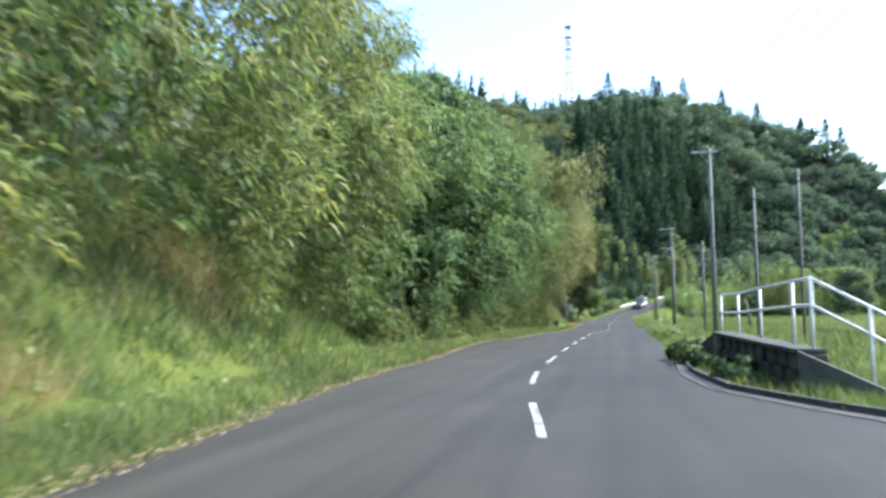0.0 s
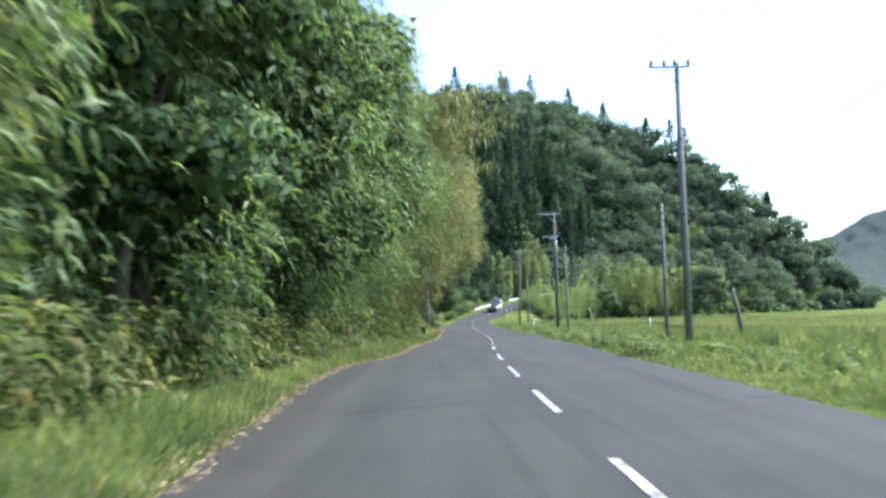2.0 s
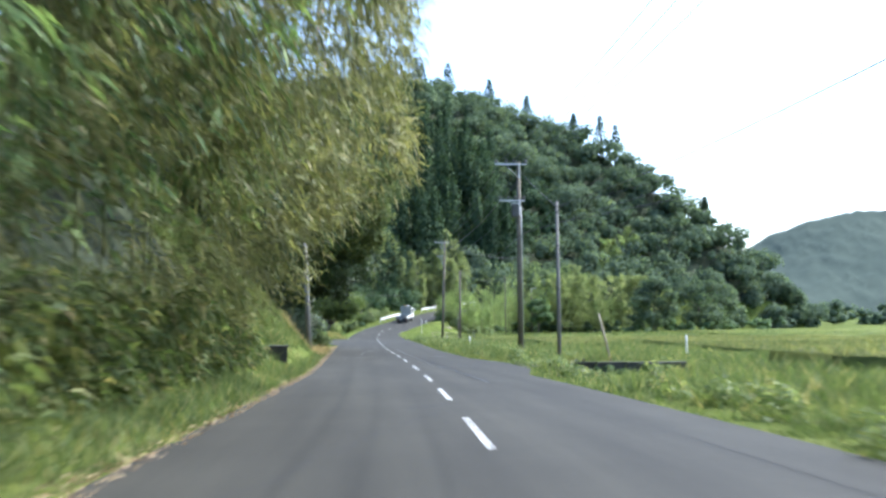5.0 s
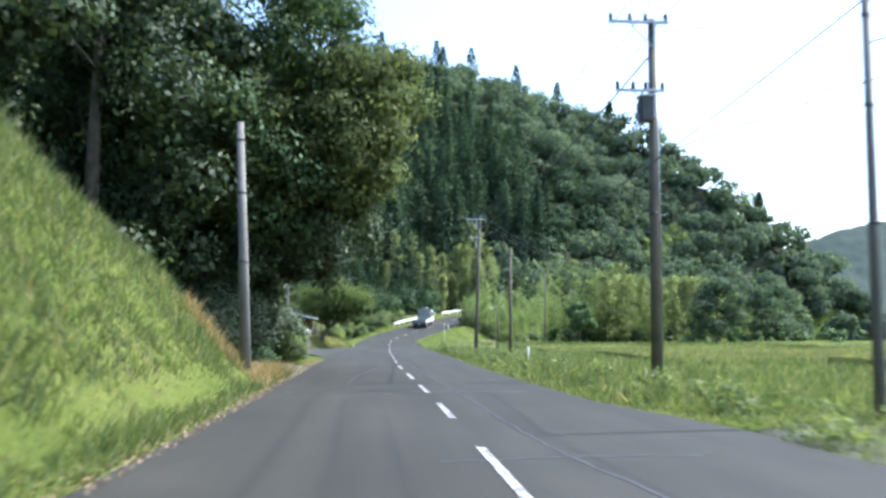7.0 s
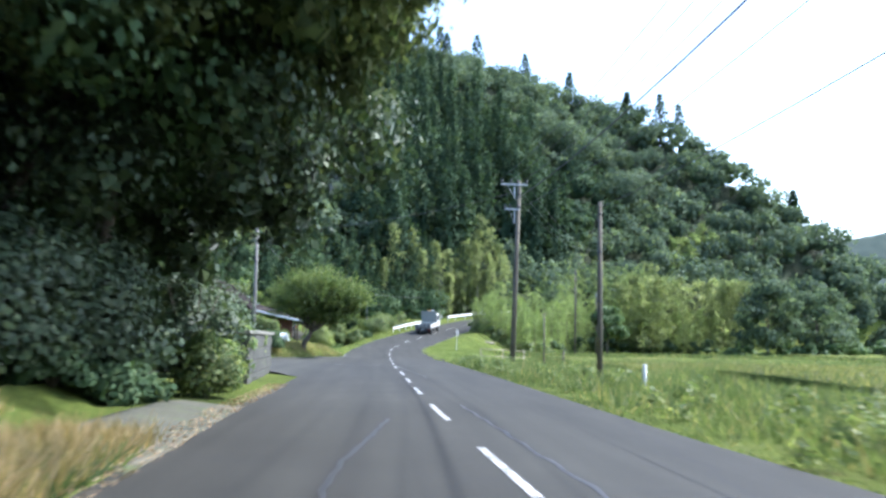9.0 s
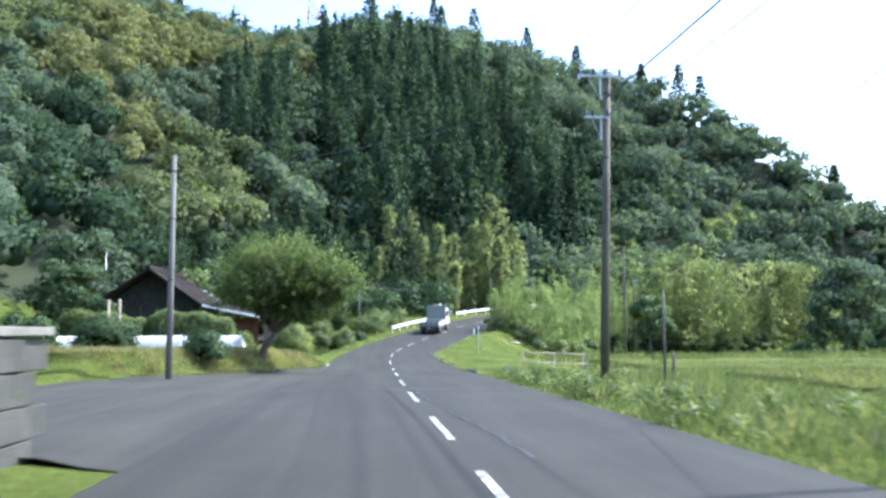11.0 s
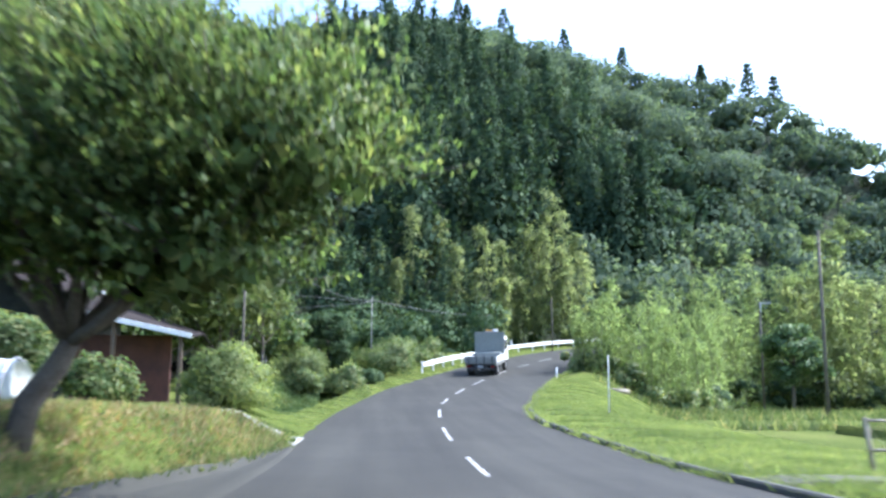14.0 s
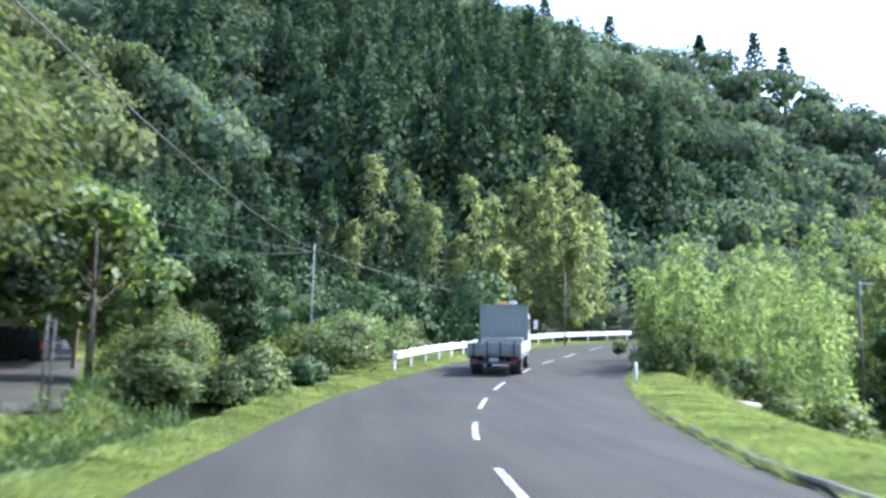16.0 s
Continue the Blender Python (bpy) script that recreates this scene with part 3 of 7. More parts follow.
def tree(x, y, h, spread, n, size, material, label, base=0.3, clumps=26, limbs=7, r=None, full=0.8, z=None, squash=0.75, lumps=(0.22, 0.42), shift=(0.0, 0.0), core=0.0):
    """A broadleaf tree: tapered trunk with limbs, and a crown of many small leaf clumps."""
    z = float(ground_z(x, y)) if z is None else z
    t = thing("tree", label, "tree")
    t.location = (x, y, z)
    n, size = int(n * 0.8), size * 1.1
    wood = trunk_paths(0, 0, 0, h * 0.8, spread * 0.7, r or h * 0.022, limbs, base, shift)
    bole = tubes("trunk", wood[:1], BARK, t)
    for w in wood[1:]:
        tubes("limb", [w], BARK, bole, sides=6)
    a = RNG.uniform(0, 2 * np.pi, clumps)
    f = RNG.uniform(0, 1, clumps)
    zc = h * (base + (1 - base) * (0.12 + 0.76 * f))
    prof = np.sin(np.pi * (0.18 + 0.72 * f)) ** full
    rr = spread * prof * np.sqrt(RNG.uniform(0.15, 1, clumps)) * 0.78
    c = np.stack([np.cos(a) * rr, np.sin(a) * rr, zc], 1)
    rad = spread * RNG.uniform(*lumps, clumps)
    c[:, :2] += np.array(shift) * (zc / h)[:, None] ** 0.7
    p, d = blob_points(n, c, rad, squash)
    v = cards(p, d, RNG.uniform(0.6, 1.3, n) * size, 0.6)
    ki = RNG.integers(0, clumps, n // 5)
    di = unit(RNG.normal(size=(n // 5, 3)))
    pi = c[ki] + di * rad[ki][:, None] * RNG.uniform(0.2, 0.72, (n // 5, 1))
    inner = cards(pi, di, RNG.uniform(1.2, 2.4, n // 5) * size, 0.9)
    v, nn = np.concatenate([v, inner]), np.concatenate([unit(d + RNG.normal(size=d.shape) * 0.45), unit(di + RNG.normal(size=di.shape) * 0.6)])
    if core:
        k = n // 3
        pk, dk = blob_points(k, c, rad * core, 0.8, -1.0)
        v = np.concatenate([v, cards(pk, dk, RNG.uniform(1.1, 1.9, k) * size, 0.6)])
        nn = np.concatenate([nn, unit(dk + RNG.normal(size=dk.shape) * 0.4)])
    crown = new("crown", mesh_of("crown", v, material, nn))
    crown.parent = t
    return t


def bush(x, y, w, h, n, size, material, label, name="bush", z=None, leafy=0.0, wy=None):
    z = float(ground_z(x, y)) if z is None else z
    t = thing(name, label, name.split("_")[-1])
    t.location = (x, y, z)
    m = 24
    a = RNG.uniform(0, 2 * np.pi, m)
    q = np.sqrt(RNG.uniform(0, 1, m)) * 0.74
    c = np.stack([np.cos(a) * q * w / 2, np.sin(a) * q * (wy or w) / 2, h * (0.06 + 0.66 * RNG.uniform(0, 1, m) * (1 - 0.55 * q))], 1)
    n, size = int(n * 0.9), size * 0.86
    p, d = blob_points(n, c, np.full(m, min(w, h, wy or w) * 0.3), 0.9)
    p[:, 2] = np.maximum(p[:, 2], 0.03)
    k = n // 2
    pi, di = blob_points(k, c, np.full(m, min(w, h, wy or w) * 0.2), 0.9)
    v = np.concatenate([cards(p, d, RNG.uniform(0.6, 1.3, n) * size, 0.5), cards(pi, di, RNG.uniform(1.2, 2.0, k) * size, 0.6)])
    out = unit(np.concatenate([p, pi]) - np.array([0, 0, h * 0.3]))
    nn = unit(np.concatenate([d, di]) + out * 0.6 + RNG.normal(size=v[:, 0].shape) * 0.3)
    v[..., 2] = np.maximum(v[..., 2], 0.0)
    crown = new("foliage", mesh_of("foliage", v, material, nn))
    crown.parent = t
    st = [([(0, 0, -0.05), (math.cos(k * 1.3) * w * 0.12, math.sin(k * 1.3) * w * 0.12, h * 0.3), (math.cos(k * 1.3) * w * 0.28, math.sin(k * 1.3) * w * 0.28, h * 0.62)], [0.03, 0.02, 0.008]) for k in range(5)]
    for w in st:
        tubes("stem", [w], BARK, t, sides=6)
    return t


def bamboo_plumes(xs, ys, hs, leafn, size, lean=(0, 0), droop=0.45, low=0.25, tuft=22, spread=0.16):
    """Arching canes with leaf tufts: leaf faces with directions, and cane paths."""
    vs, ns, canes = [], [], []
    zs = ground_z(xs, ys)
    for x, y, z, h in zip(xs, ys, zs, hs):
        a = RNG.uniform(0, 2 * np.pi)
        bend = np.array([math.cos(a), math.sin(a)]) * h * RNG.uniform(0.05, 0.2) + np.array(lean) * h
        t = np.linspace(0, 1, 7)
        path = np.stack([x + bend[0] * t ** 2.4, y + bend[1] * t ** 2.4, z - 0.1 + h * (t - 0.12 * t ** 4)], 1)
        canes.append((path, np.linspace(0.04, 0.006, 7)))
        k = max(3, leafn // tuft)
        u = low + (1 - low) * RNG.uniform(0, 1, k) ** 0.75
        base = np.stack([np.interp(u, t, path[:, j]) for j in range(3)], 1)
        out = unit(np.concatenate([RNG.normal(size=(k, 2)), RNG.normal(0.15, 0.3, (k, 1))], 1))
        reach = h * spread * np.sqrt(RNG.uniform(0.05, 1, k)) * (1.15 - u * 0.85)
        c = base + out * reach[:, None]
        c[:, 2] -= reach * 0.2
        i = np.repeat(np.arange(k), tuft)
        m = len(i)
        r = np.array([1, 1, 0.75]) * (size * 0.9 + h * 0.018)
        off = RNG.normal(size=(m, 3)) * r * 0.75
        p = c[i] + off - out[i] * r[0] * RNG.uniform(0, 1.2, m)[:, None]
        ax = unit(out[i] * 0.8 + unit(off) * 0.6 + RNG.normal(size=(m, 3)) * 0.35 + np.array([0, 0, -0.25]))
        vs.append(blades(p, ax, size * RNG.uniform(0.6, 1.3, m), size * 0.24, droop))
        ns.append(unit(unit(off) + out[i] * 0.5 + np.array([0, 0, 0.35]) + RNG.normal(size=(m, 3)) * 0.3))
    return np.concatenate(vs), np.concatenate(ns), canes


def feather_bamboo(xs, ys, hs, branches, per, leaf, lean=(0, 0), arch=0.16, low=0.25, reach=0.17, z=None):
    """Bamboo culms that bow at the tip, with tapering tiers of drooping leaf sprays."""
    vs, ns, canes = [], [], []
    zs = ground_z(xs, ys) if z is None else z
    for x, y, zz, h in zip(xs, ys, zs, hs):
        a = RNG.uniform(0, 2 * np.pi)
        bow = np.array([math.cos(a), math.sin(a)]) * arch * RNG.uniform(0.4, 1.3)
        t = np.linspace(0, 1, 9)
        off = (np.array(lean)[None] * t[:, None] ** 1.6 + bow[None] * t[:, None] ** 3.2) * h
        path = np.stack([x + off[:, 0], y + off[:, 1], zz - 0.1 + h * (t - 0.13 * t ** 6)], 1)
        canes.append((path, np.linspace(0.045, 0.008, 9)))
        u = low + (1 - low) * (np.arange(branches) + RNG.uniform(0, 1, branches)) / branches
        base = np.stack([np.interp(u, t, path[:, j]) for j in range(3)], 1)
        az = RNG.uniform(0, 2 * np.pi, branches)
        out = np.stack([np.cos(az), np.sin(az), RNG.uniform(-0.05, 0.4, branches)], 1)
        ln = h * reach * (1.04 - u) ** 0.62 * sstep(low - 0.12, low + 0.18, u) * RNG.uniform(0.55, 1.25, branches) + 0.12
        i = np.repeat(np.arange(branches), per)
        m = len(i)
        q = RNG.uniform(0.12, 1.0, m)
        p = base[i] + out[i] * (ln[i] * q)[:, None] + RNG.normal(size=(m, 3)) * leaf * 0.35
        p[:, 2] -= 0.38 * ln[i] * q ** 2
        ax = unit(out[i] * 0.7 + RNG.normal(size=(m, 3)) * 0.45 + np.array([0, 0, -0.35]))
        vs.append(blades(p, ax, leaf * RNG.uniform(0.6, 1.3, m), leaf * 0.27, 0.3))
        ns.append(unit(out[i] * 0.75 + np.array([0, 0, 0.55]) + RNG.normal(size=(m, 3)) * 0.33))
    return np.concatenate(vs), np.concatenate(ns), canes


def shoot_crown(centre, half, shoots, per, leaf, length, up=0.55, low=-0.5):
    """A crown of straight leafy shoots growing outwards and upwards from an uneven egg-shaped mass."""
    d = unit(RNG.normal(size=(shoots, 3)))
    d[:, 2] = np.where(d[:, 2] < low, -d[:, 2], d[:, 2])
    lump = 1 + 0.16 * np.sin(d[:, 0] * 5.1 + 1.3) * np.sin(d[:, 1] * 4.3 + 0.4) + 0.12 * np.sin(d[:, 0] * 9.0 + d[:, 2] * 7.0)
    q = RNG.uniform(0.25, 1, shoots) ** 0.5 * lump
    base = np.array(centre) + d * np.array(half) * q[:, None]
    grow = unit(d * np.array([1, 1, 0.6]) + np.array([0, 0, up]) * RNG.uniform(0.3, 1.8, (shoots, 1)) + RNG.normal(size=(shoots, 3)) * 0.25)
    ln = length * RNG.uniform(0.4, 1.1, shoots) * np.where(RNG.uniform(0, 1, shoots) < 0.10, 1.5, 1.0)
    i = np.repeat(np.arange(shoots), per)
    m = len(i)
    s = np.tile(np.linspace(0.05, 1, per), shoots)
    p = base[i] + grow[i] * (ln[i] * s)[:, None] + RNG.normal(size=(m, 3)) * leaf * 0.3
    ax = unit(grow[i] * 0.35 + unit(RNG.normal(size=(m, 3))) * 0.9 + np.array([0, 0, -0.1]))
    v = blades(p, ax, leaf * RNG.uniform(0.65, 1.25, m) * (1.15 - 0.45 * s), leaf * 0.5, 0.25)
    n = unit(d[i] * 0.8 + np.array([0, 0, 0.3]) + RNG.normal(size=(m, 3)) * 0.42)
    k = shoots * per // 5
    di = unit(RNG.normal(size=(k, 3)))
    pi = np.array(centre) + di * np.array(half) * RNG.uniform(0.2, 0.78, (k, 1))
    v = np.concatenate([v, cards(pi, di, RNG.uniform(1.1, 2.0, k) * leaf, 0.8)])
    return v, np.concatenate([n, unit(di + RNG.normal(size=di.shape) * 0.4)]), [(np.stack([b, b + g * l * 0.95]), [0.012, 0.004]) for b, g, l in zip(base[::5], grow[::5], ln[::5])]


# dense thicket hanging over the bank beside the road
def thicket(y0, y1, n, leaf, material, label, name, width=0.16, hmul=1.0, out=0.0, per=7, lumps=1.0):
    def face(y, zz):
        lump = lumps * (1.15 * wob(y, zz * 1.2, 0.62) + 0.55 * wob(y + 9, zz * 1.2 + 4, 1.5)) + 0.3 * wob(y + 3, zz + 8, 3.1)
        foot = np.interp(y, [0, 30, 45, 60, 72], [-7.9, -8.3, -8.2, -7.4, -7.2])
        reach = np.interp(y, [0, 25, 45, 58, 68, 74], [1.6, 2.0, 2.8, 4.3, 4.9, 3.2])
        back = np.interp(y, [0, 20, 40, 50, 62, 75], [0.42, 0.5, 0.45, 0.30, 0.24, 0.26]) * np.maximum(zz - np.interp(y, [0, 24, 44, 58], [8.5, 7.6, 7.0, 6.8]), 0) ** 1.35
        return foot + reach * sstep(0.5, 7.0, zz) - back + lump * (0.3 + 0.7 * sstep(0.3, 3.5, zz)) + out

    y = RNG.uniform(y0, y1, n)
    hgt = np.interp(y, [0, 18, 26, 44, 54, 64, 72], [14.0, 13.0, 11.2, 11.0, 14.0, 14.0, 10.0]) * hmul
    zz = RNG.uniform(0, 1, n) ** 0.9 * hgt
    surf = face(y, zz)
    x = np.minimum(surf, np.interp(y, [-12, 50, 60, 67, 75], [-5.6, -4.7, -3.0, -2.3, -2.6])) - RNG.exponential(0.38, n)
    tilt = unit(np.stack([np.ones(n), (surf - face(y + 0.35, zz)) / 0.35, (surf - face(y, zz + 0.35)) / 0.35], 1))
    z0 = np.interp(y, CL[:, 1], CL[:, 2])
    c = np.stack([x, y, z0 + zz + 0.1], 1)
    keep = c[:, 2] > ground_z(x, y) + np.interp(y, [20, 30], [0.55, -0.3])
    c, tilt = c[keep], tilt[keep]
    n = len(c)
    head = unit(np.stack([RNG.uniform(0.2, 1.0, n), RNG.normal(0, 0.7, n), RNG.normal(-0.15, 0.35, n)], 1))
    c, head, tilt = np.repeat(c, per, 0), np.repeat(head, per, 0), np.repeat(tilt, per, 0)
    m = len(c)
    along = np.tile(np.linspace(0, 1, per), n)[:, None]
    p = c + head * along * leaf * 2.0 - np.array([0, 0, 1]) * along ** 2 * leaf * 0.8 + RNG.normal(size=(m, 3)) * leaf * 0.1
    ax = unit(head + RNG.normal(size=(m, 3)) * 0.55 + np.array([0, 0, -0.25]))
    v = blades(p, ax, leaf * RNG.uniform(0.6, 1.35, m), leaf * width, 0.25)
    return stuff(name, v, material, label, "bamboo", unit(tilt + head * 0.3 + np.array([0.25, 0.0, 0.3]) + RNG.normal(size=(m, 3)) * 0.4))


thicket(-10, 27, 11000, 0.26, BAMBOO, "bright yellow-green bamboo thicket arching over the roadside bank", "bamboo_thicket")
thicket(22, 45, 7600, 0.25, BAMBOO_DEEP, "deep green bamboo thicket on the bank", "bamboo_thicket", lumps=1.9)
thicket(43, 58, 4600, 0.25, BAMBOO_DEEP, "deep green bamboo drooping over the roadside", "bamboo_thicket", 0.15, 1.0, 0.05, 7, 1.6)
thicket(55, 75, 5400, 0.26, BAMBOO_DRY, "brownish drooping bamboo leaning over the road", "bamboo_thicket", 0.14, 1.0, 0.1)
thicket(32, 46, 4200, 0.26, BROAD, "dark glossy broadleaf scrub on the shaded bank", "bank_scrub", 0.42, 0.92, 0.05, 5)
thicket(24, 74, 4300, 0.26, GRASS, "low green undergrowth at the foot of the bank", "undergrowth", 0.2, 0.13, 0.7, 5, 0.4)


def slope_growth():
    n = 3600
    x, y = RNG.uniform(-22, -8.6, n), RNG.uniform(-14, 76, n)
    c = np.repeat(np.stack([x, y, ground_z(x, y) + RNG.uniform(0.1, 2.6, n)], 1), 4, 0)
    m = len(c)
    ax = unit(RNG.normal(size=(m, 3)) + np.array([0.6, 0, 0.1]))
    stuff("slope_growth", blades(c, ax, RNG.uniform(0.4, 0.9, m), 0.2, 0.25), BAMBOO_DEEP, "tangled bamboo and vines on the upper bank", "undergrowth")


def overhang(y0, y1, n, material, label, leafn, h0, h1, lean, size=0.27, droop=0.4):
    ys = RNG.uniform(y0, y1, n)
    xs = np.interp(ys, [0, 45, 60, 72], [-9.0, -8.6, -8.0, -7.8]) - RNG.uniform(0, 1.6, n)
    v, nn, canes = bamboo_plumes(xs, ys, RNG.uniform(h0, h1, n), leafn, size, (lean, 0.0), droop, 0.35)
    ok = v[:, 0, 0] < np.interp(v[:, 0, 1], [0, 50, 57, 66, 72, 78, 84], [-4.2, -3.2, 0.3, 0.7, -1.8, -4.3, -5.5])
    stuff("bamboo_plumes", v[ok], material, label, "bamboo", nn[ok])


slope_growth()
overhang(-6, 26, 26, BAMBOO, "arching bamboo plumes above the thicket", 420, 7.5, 10.5, 0.28)
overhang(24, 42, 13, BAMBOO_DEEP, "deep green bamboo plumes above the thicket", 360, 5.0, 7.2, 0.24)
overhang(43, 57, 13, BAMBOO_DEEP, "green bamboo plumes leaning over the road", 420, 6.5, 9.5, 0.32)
overhang(56, 74, 21, BAMBOO_DRY, "brownish bamboo plumes leaning over the road", 520, 6.5, 10.0, 0.34)
overhang(70, 81, 18, BAMBOO, "yellowish bamboo plumes drooping over the grassy bank", 620, 5.5, 8.0, 0.45, 0.24, 0.8)
overhang(54, 70, 22, BAMBOO_DRY, "drooping brown bamboo sprays far over the road", 460, 9.0, 12.0, 0.56, 0.34, 0.9)


def cane_stand():
    ys = RNG.uniform(-5, 72, 130)
    xs = np.interp(ys, [0, 45, 60, 72], [-9.2, -9.2, -8.6, -8.2]) - RNG.uniform(0, 3, 130)
    _, _, canes = bamboo_plumes(xs, ys, RNG.uniform(7, 11, 130), 2, 0.2, (0.25, 0.0))
    ob = tubes("bamboo_canes", canes, CANE, None, sides=6)
    tagged(ob, "slender green bamboo canes bending out of the thicket", "bamboo", kind="stuff")


cane_stand()


def roadside_sprays(y0, y1, n, material, label, h0, h1):
    """Leaning culms whose leafy tips hang in front of the thicket."""
    ys = y0 + (y1 - y0) * (np.arange(n) + RNG.uniform(0, 1, n)) / n
    xs = np.interp(ys, [0, 45, 60], [-8.9, -8.9, -8.4]) - RNG.uniform(0, 1.0, n)
    v, nn, canes = feather_bamboo(xs, ys, RNG.uniform(h0, h1, n), 34, 15, 0.25, (0.34, 0.0), 0.14, 0.3, 0.2)
    ok = v[:, 0, 0] < np.interp(v[:, 0, 1], [0, 28, 34], [-4.3, -4.5, -5.4])
    stuff("bamboo_sprays", v[ok], material, label, "bamboo", nn[ok])


roadside_sprays(-4, 20, 24, BAMBOO, "yellow-green bamboo sprays bowing towards the road", 5.5, 9.5)
roadside_sprays(19, 36, 15, BAMBOO, "bright bamboo sprays over the dark thicket", 4.5, 8.0)
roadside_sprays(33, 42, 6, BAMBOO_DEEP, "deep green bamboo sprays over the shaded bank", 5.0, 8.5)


# grass
def grass(name, x, y, length, material, label, width=0.03, lean=0.35, z=None):
    n = len(x)
    z = ground_z(x, y) if z is None else z
    pos = np.stack([x, y, z - 0.02], 1)
    ax = unit(np.stack([RNG.normal(0, lean, n), RNG.normal(0, lean, n), np.ones(n)], 1))
    length = np.broadcast_to(length, n)
    side = unit(np.cross(ax, RNG.normal(size=(n, 3)))) * width / 2
    bend = np.stack([RNG.normal(0, 0.25, n), RNG.normal(0, 0.25, n), np.zeros(n)], 1) * length[:, None]
    v = np.stack([pos - side * 1.1, pos + side * 1.1, pos + ax * length[:, None] * 0.97 + bend], 1)
    return stuff(name, v, material, label, "grass")


def along(n, y0, y1, d0, d1, side, power=1.0):
    """Random places beside the road between two distances from its edge."""
    s = RNG.uniform(arc_at(y0), arc_at(y1), n)
    u = d0 + (d1 - d0) * RNG.uniform(0, 1, n) ** power
    at = lambda a: np.interp(s, ARC[:len(CL)], a)
    d = at(WR) + u if side > 0 else -at(WL) - u
    return at(CL[:, 0]) + at(NOR[:, 0]) * d, at(CL[:, 1]) + at(NOR[:, 1]) * d, u


def patchy(x, y, s=0.5):
    return 0.75 + 0.35 * wob(x, y, s) + 0.2 * wob(x + 3, y - 5, s * 3)


x, y, u = along(60000, -10, 76, 0.05, 3.4, -1, 1.2)
grass("verge_grass", x, y, np.clip(RNG.uniform(0.2, 0.55, len(x)) * patchy(x, y) * (0.5 + 0.5 * sstep(0, 0.8, u)), 0.08, 0.8), GRASS, "tall green roadside grass below the bank", 0.03)
x, y, u = along(50000, 74, 98.4, 0.05, 8.5, -1)
grass("bank_grass", x, y, np.clip(RNG.uniform(0.18, 0.5, len(x)) * patchy(x, y), 0.08, 0.7), GRASS, "bright green grass on the steep bank", 0.035)
x, y, u = along(6000, 92.6, 99.6, 0.1, 2.3, -1)
grass("dry_grass", x, y, np.clip(RNG.uniform(0.25, 0.8, len(x)) * patchy(x, y), 0.1, 0.9), GRASS_DRY, "reddish dry grass at the foot of the bank", 0.03)
x, y, u = along(66000, 24, 148, 0.05, 6.5, 1, 1.3)
grass("verge_grass", x, y, np.clip(RNG.uniform(0.15, 0.5, len(x)) * patchy(x, y) * (0.35 + 0.65 * sstep(0.0, 1.5, u)), 0.05, 0.7), GRASS, "lush green grass between road and rice fields", 0.032)
x, y, u = along(7000, 147, 190, 0.04, 0.25, 1)
grass("verge_grass", x, y, RNG.uniform(0.12, 0.24, len(x)), LAWN, "grass hanging over the kerb", 0.025, 0.8)
x, y, u = along(80000, 146, 186, 0.12, 5.8, 1)
grass("mown_grass", x, y, RNG.uniform(0.06, 0.15, len(x)), LAWN, "short bright mown grass on the bend's island", 0.026, 0.6)
x, y, u = along(56000, 34, 148, 4.5, 15.0, 1)
grass("meadow_grass", x, y, np.clip(RNG.uniform(0.25, 0.6, len(x)) * patchy(x, y, 0.25), 0.1, 0.8), GRASS, "rough yellow-green grass sloping to the rice fields", 0.045)
x, y, u = along(44000, 157, 200, 0.15, 2.6, -1)
grass("verge_grass", x, y, np.clip(RNG.uniform(0.07, 0.2, len(x)) * patchy(x, y), 0.04, 0.3), LAWN, "short yellow-green grass strip beside the road", 0.028, 0.6)
y = RNG.uniform(139.5, 158, 24000)
x = mouth(y) + 0.1 - 8.0 * RNG.uniform(0, 1, len(y)) ** 1.3
grass("bank_grass", x, y, np.clip(RNG.uniform(0.12, 0.35, len(x)) * patchy(x, y), 0.05, 0.45), LAWN, "yellow-green grass on the garden bank", 0.035, 0.6)
y = RNG.uniform(139.5, 158, 25000)
x = mouth(y) + 0.1 - 8.0 * RNG.uniform(0, 1, len(y)) ** 1.3
grass("dry_grass", x, y, np.clip(RNG.uniform(0.12, 0.35, len(x)) * patchy(x, y), 0.05, 0.5), GRASS_DRY, "straw-coloured cut grass in front of the house", 0.04, 0.6)
y = RNG.uniform(140, 161, 5000)
x = mouth(y) + 0.3 - 0.8 * RNG.uniform(0, 1, len(y))
grass("verge_grass", x, y, np.clip(RNG.uniform(0.1, 0.3, len(x)) * patchy(x, y), 0.05, 0.4), GRASS, "green tufts along the foot of the dry bank", 0.04)
x, y, u = along(16000, -4, 30, 0.3, 4.6, 1)
grass("verge_grass", x, y, np.clip(RNG.uniform(0.15, 0.55, len(x)) * patchy(x, y), 0.08, 0.6), GRASS, "tufted weeds and grass behind the gutter", 0.035)
x, y, u = along(22000, -6, 50, 2.2, 6.5, -1)
grass("bank_weeds", x, y, np.clip(RNG.uniform(0.3, 0.9, len(x)) * patchy(x, y), 0.15, 1.2), GRASS, "tall weeds climbing the foot of the bank", 0.05)
x, y, u = along(4500, -4, 46, 0.9, 5.2, -1)
p = np.stack([x, y, ground_z(x, y) + RNG.uniform(0.08, 0.6, len(x)) * patchy(x, y)], 1)
d = unit(RNG.normal(size=p.shape) * 0.5 + np.array([0.5, 0, 0.7]))
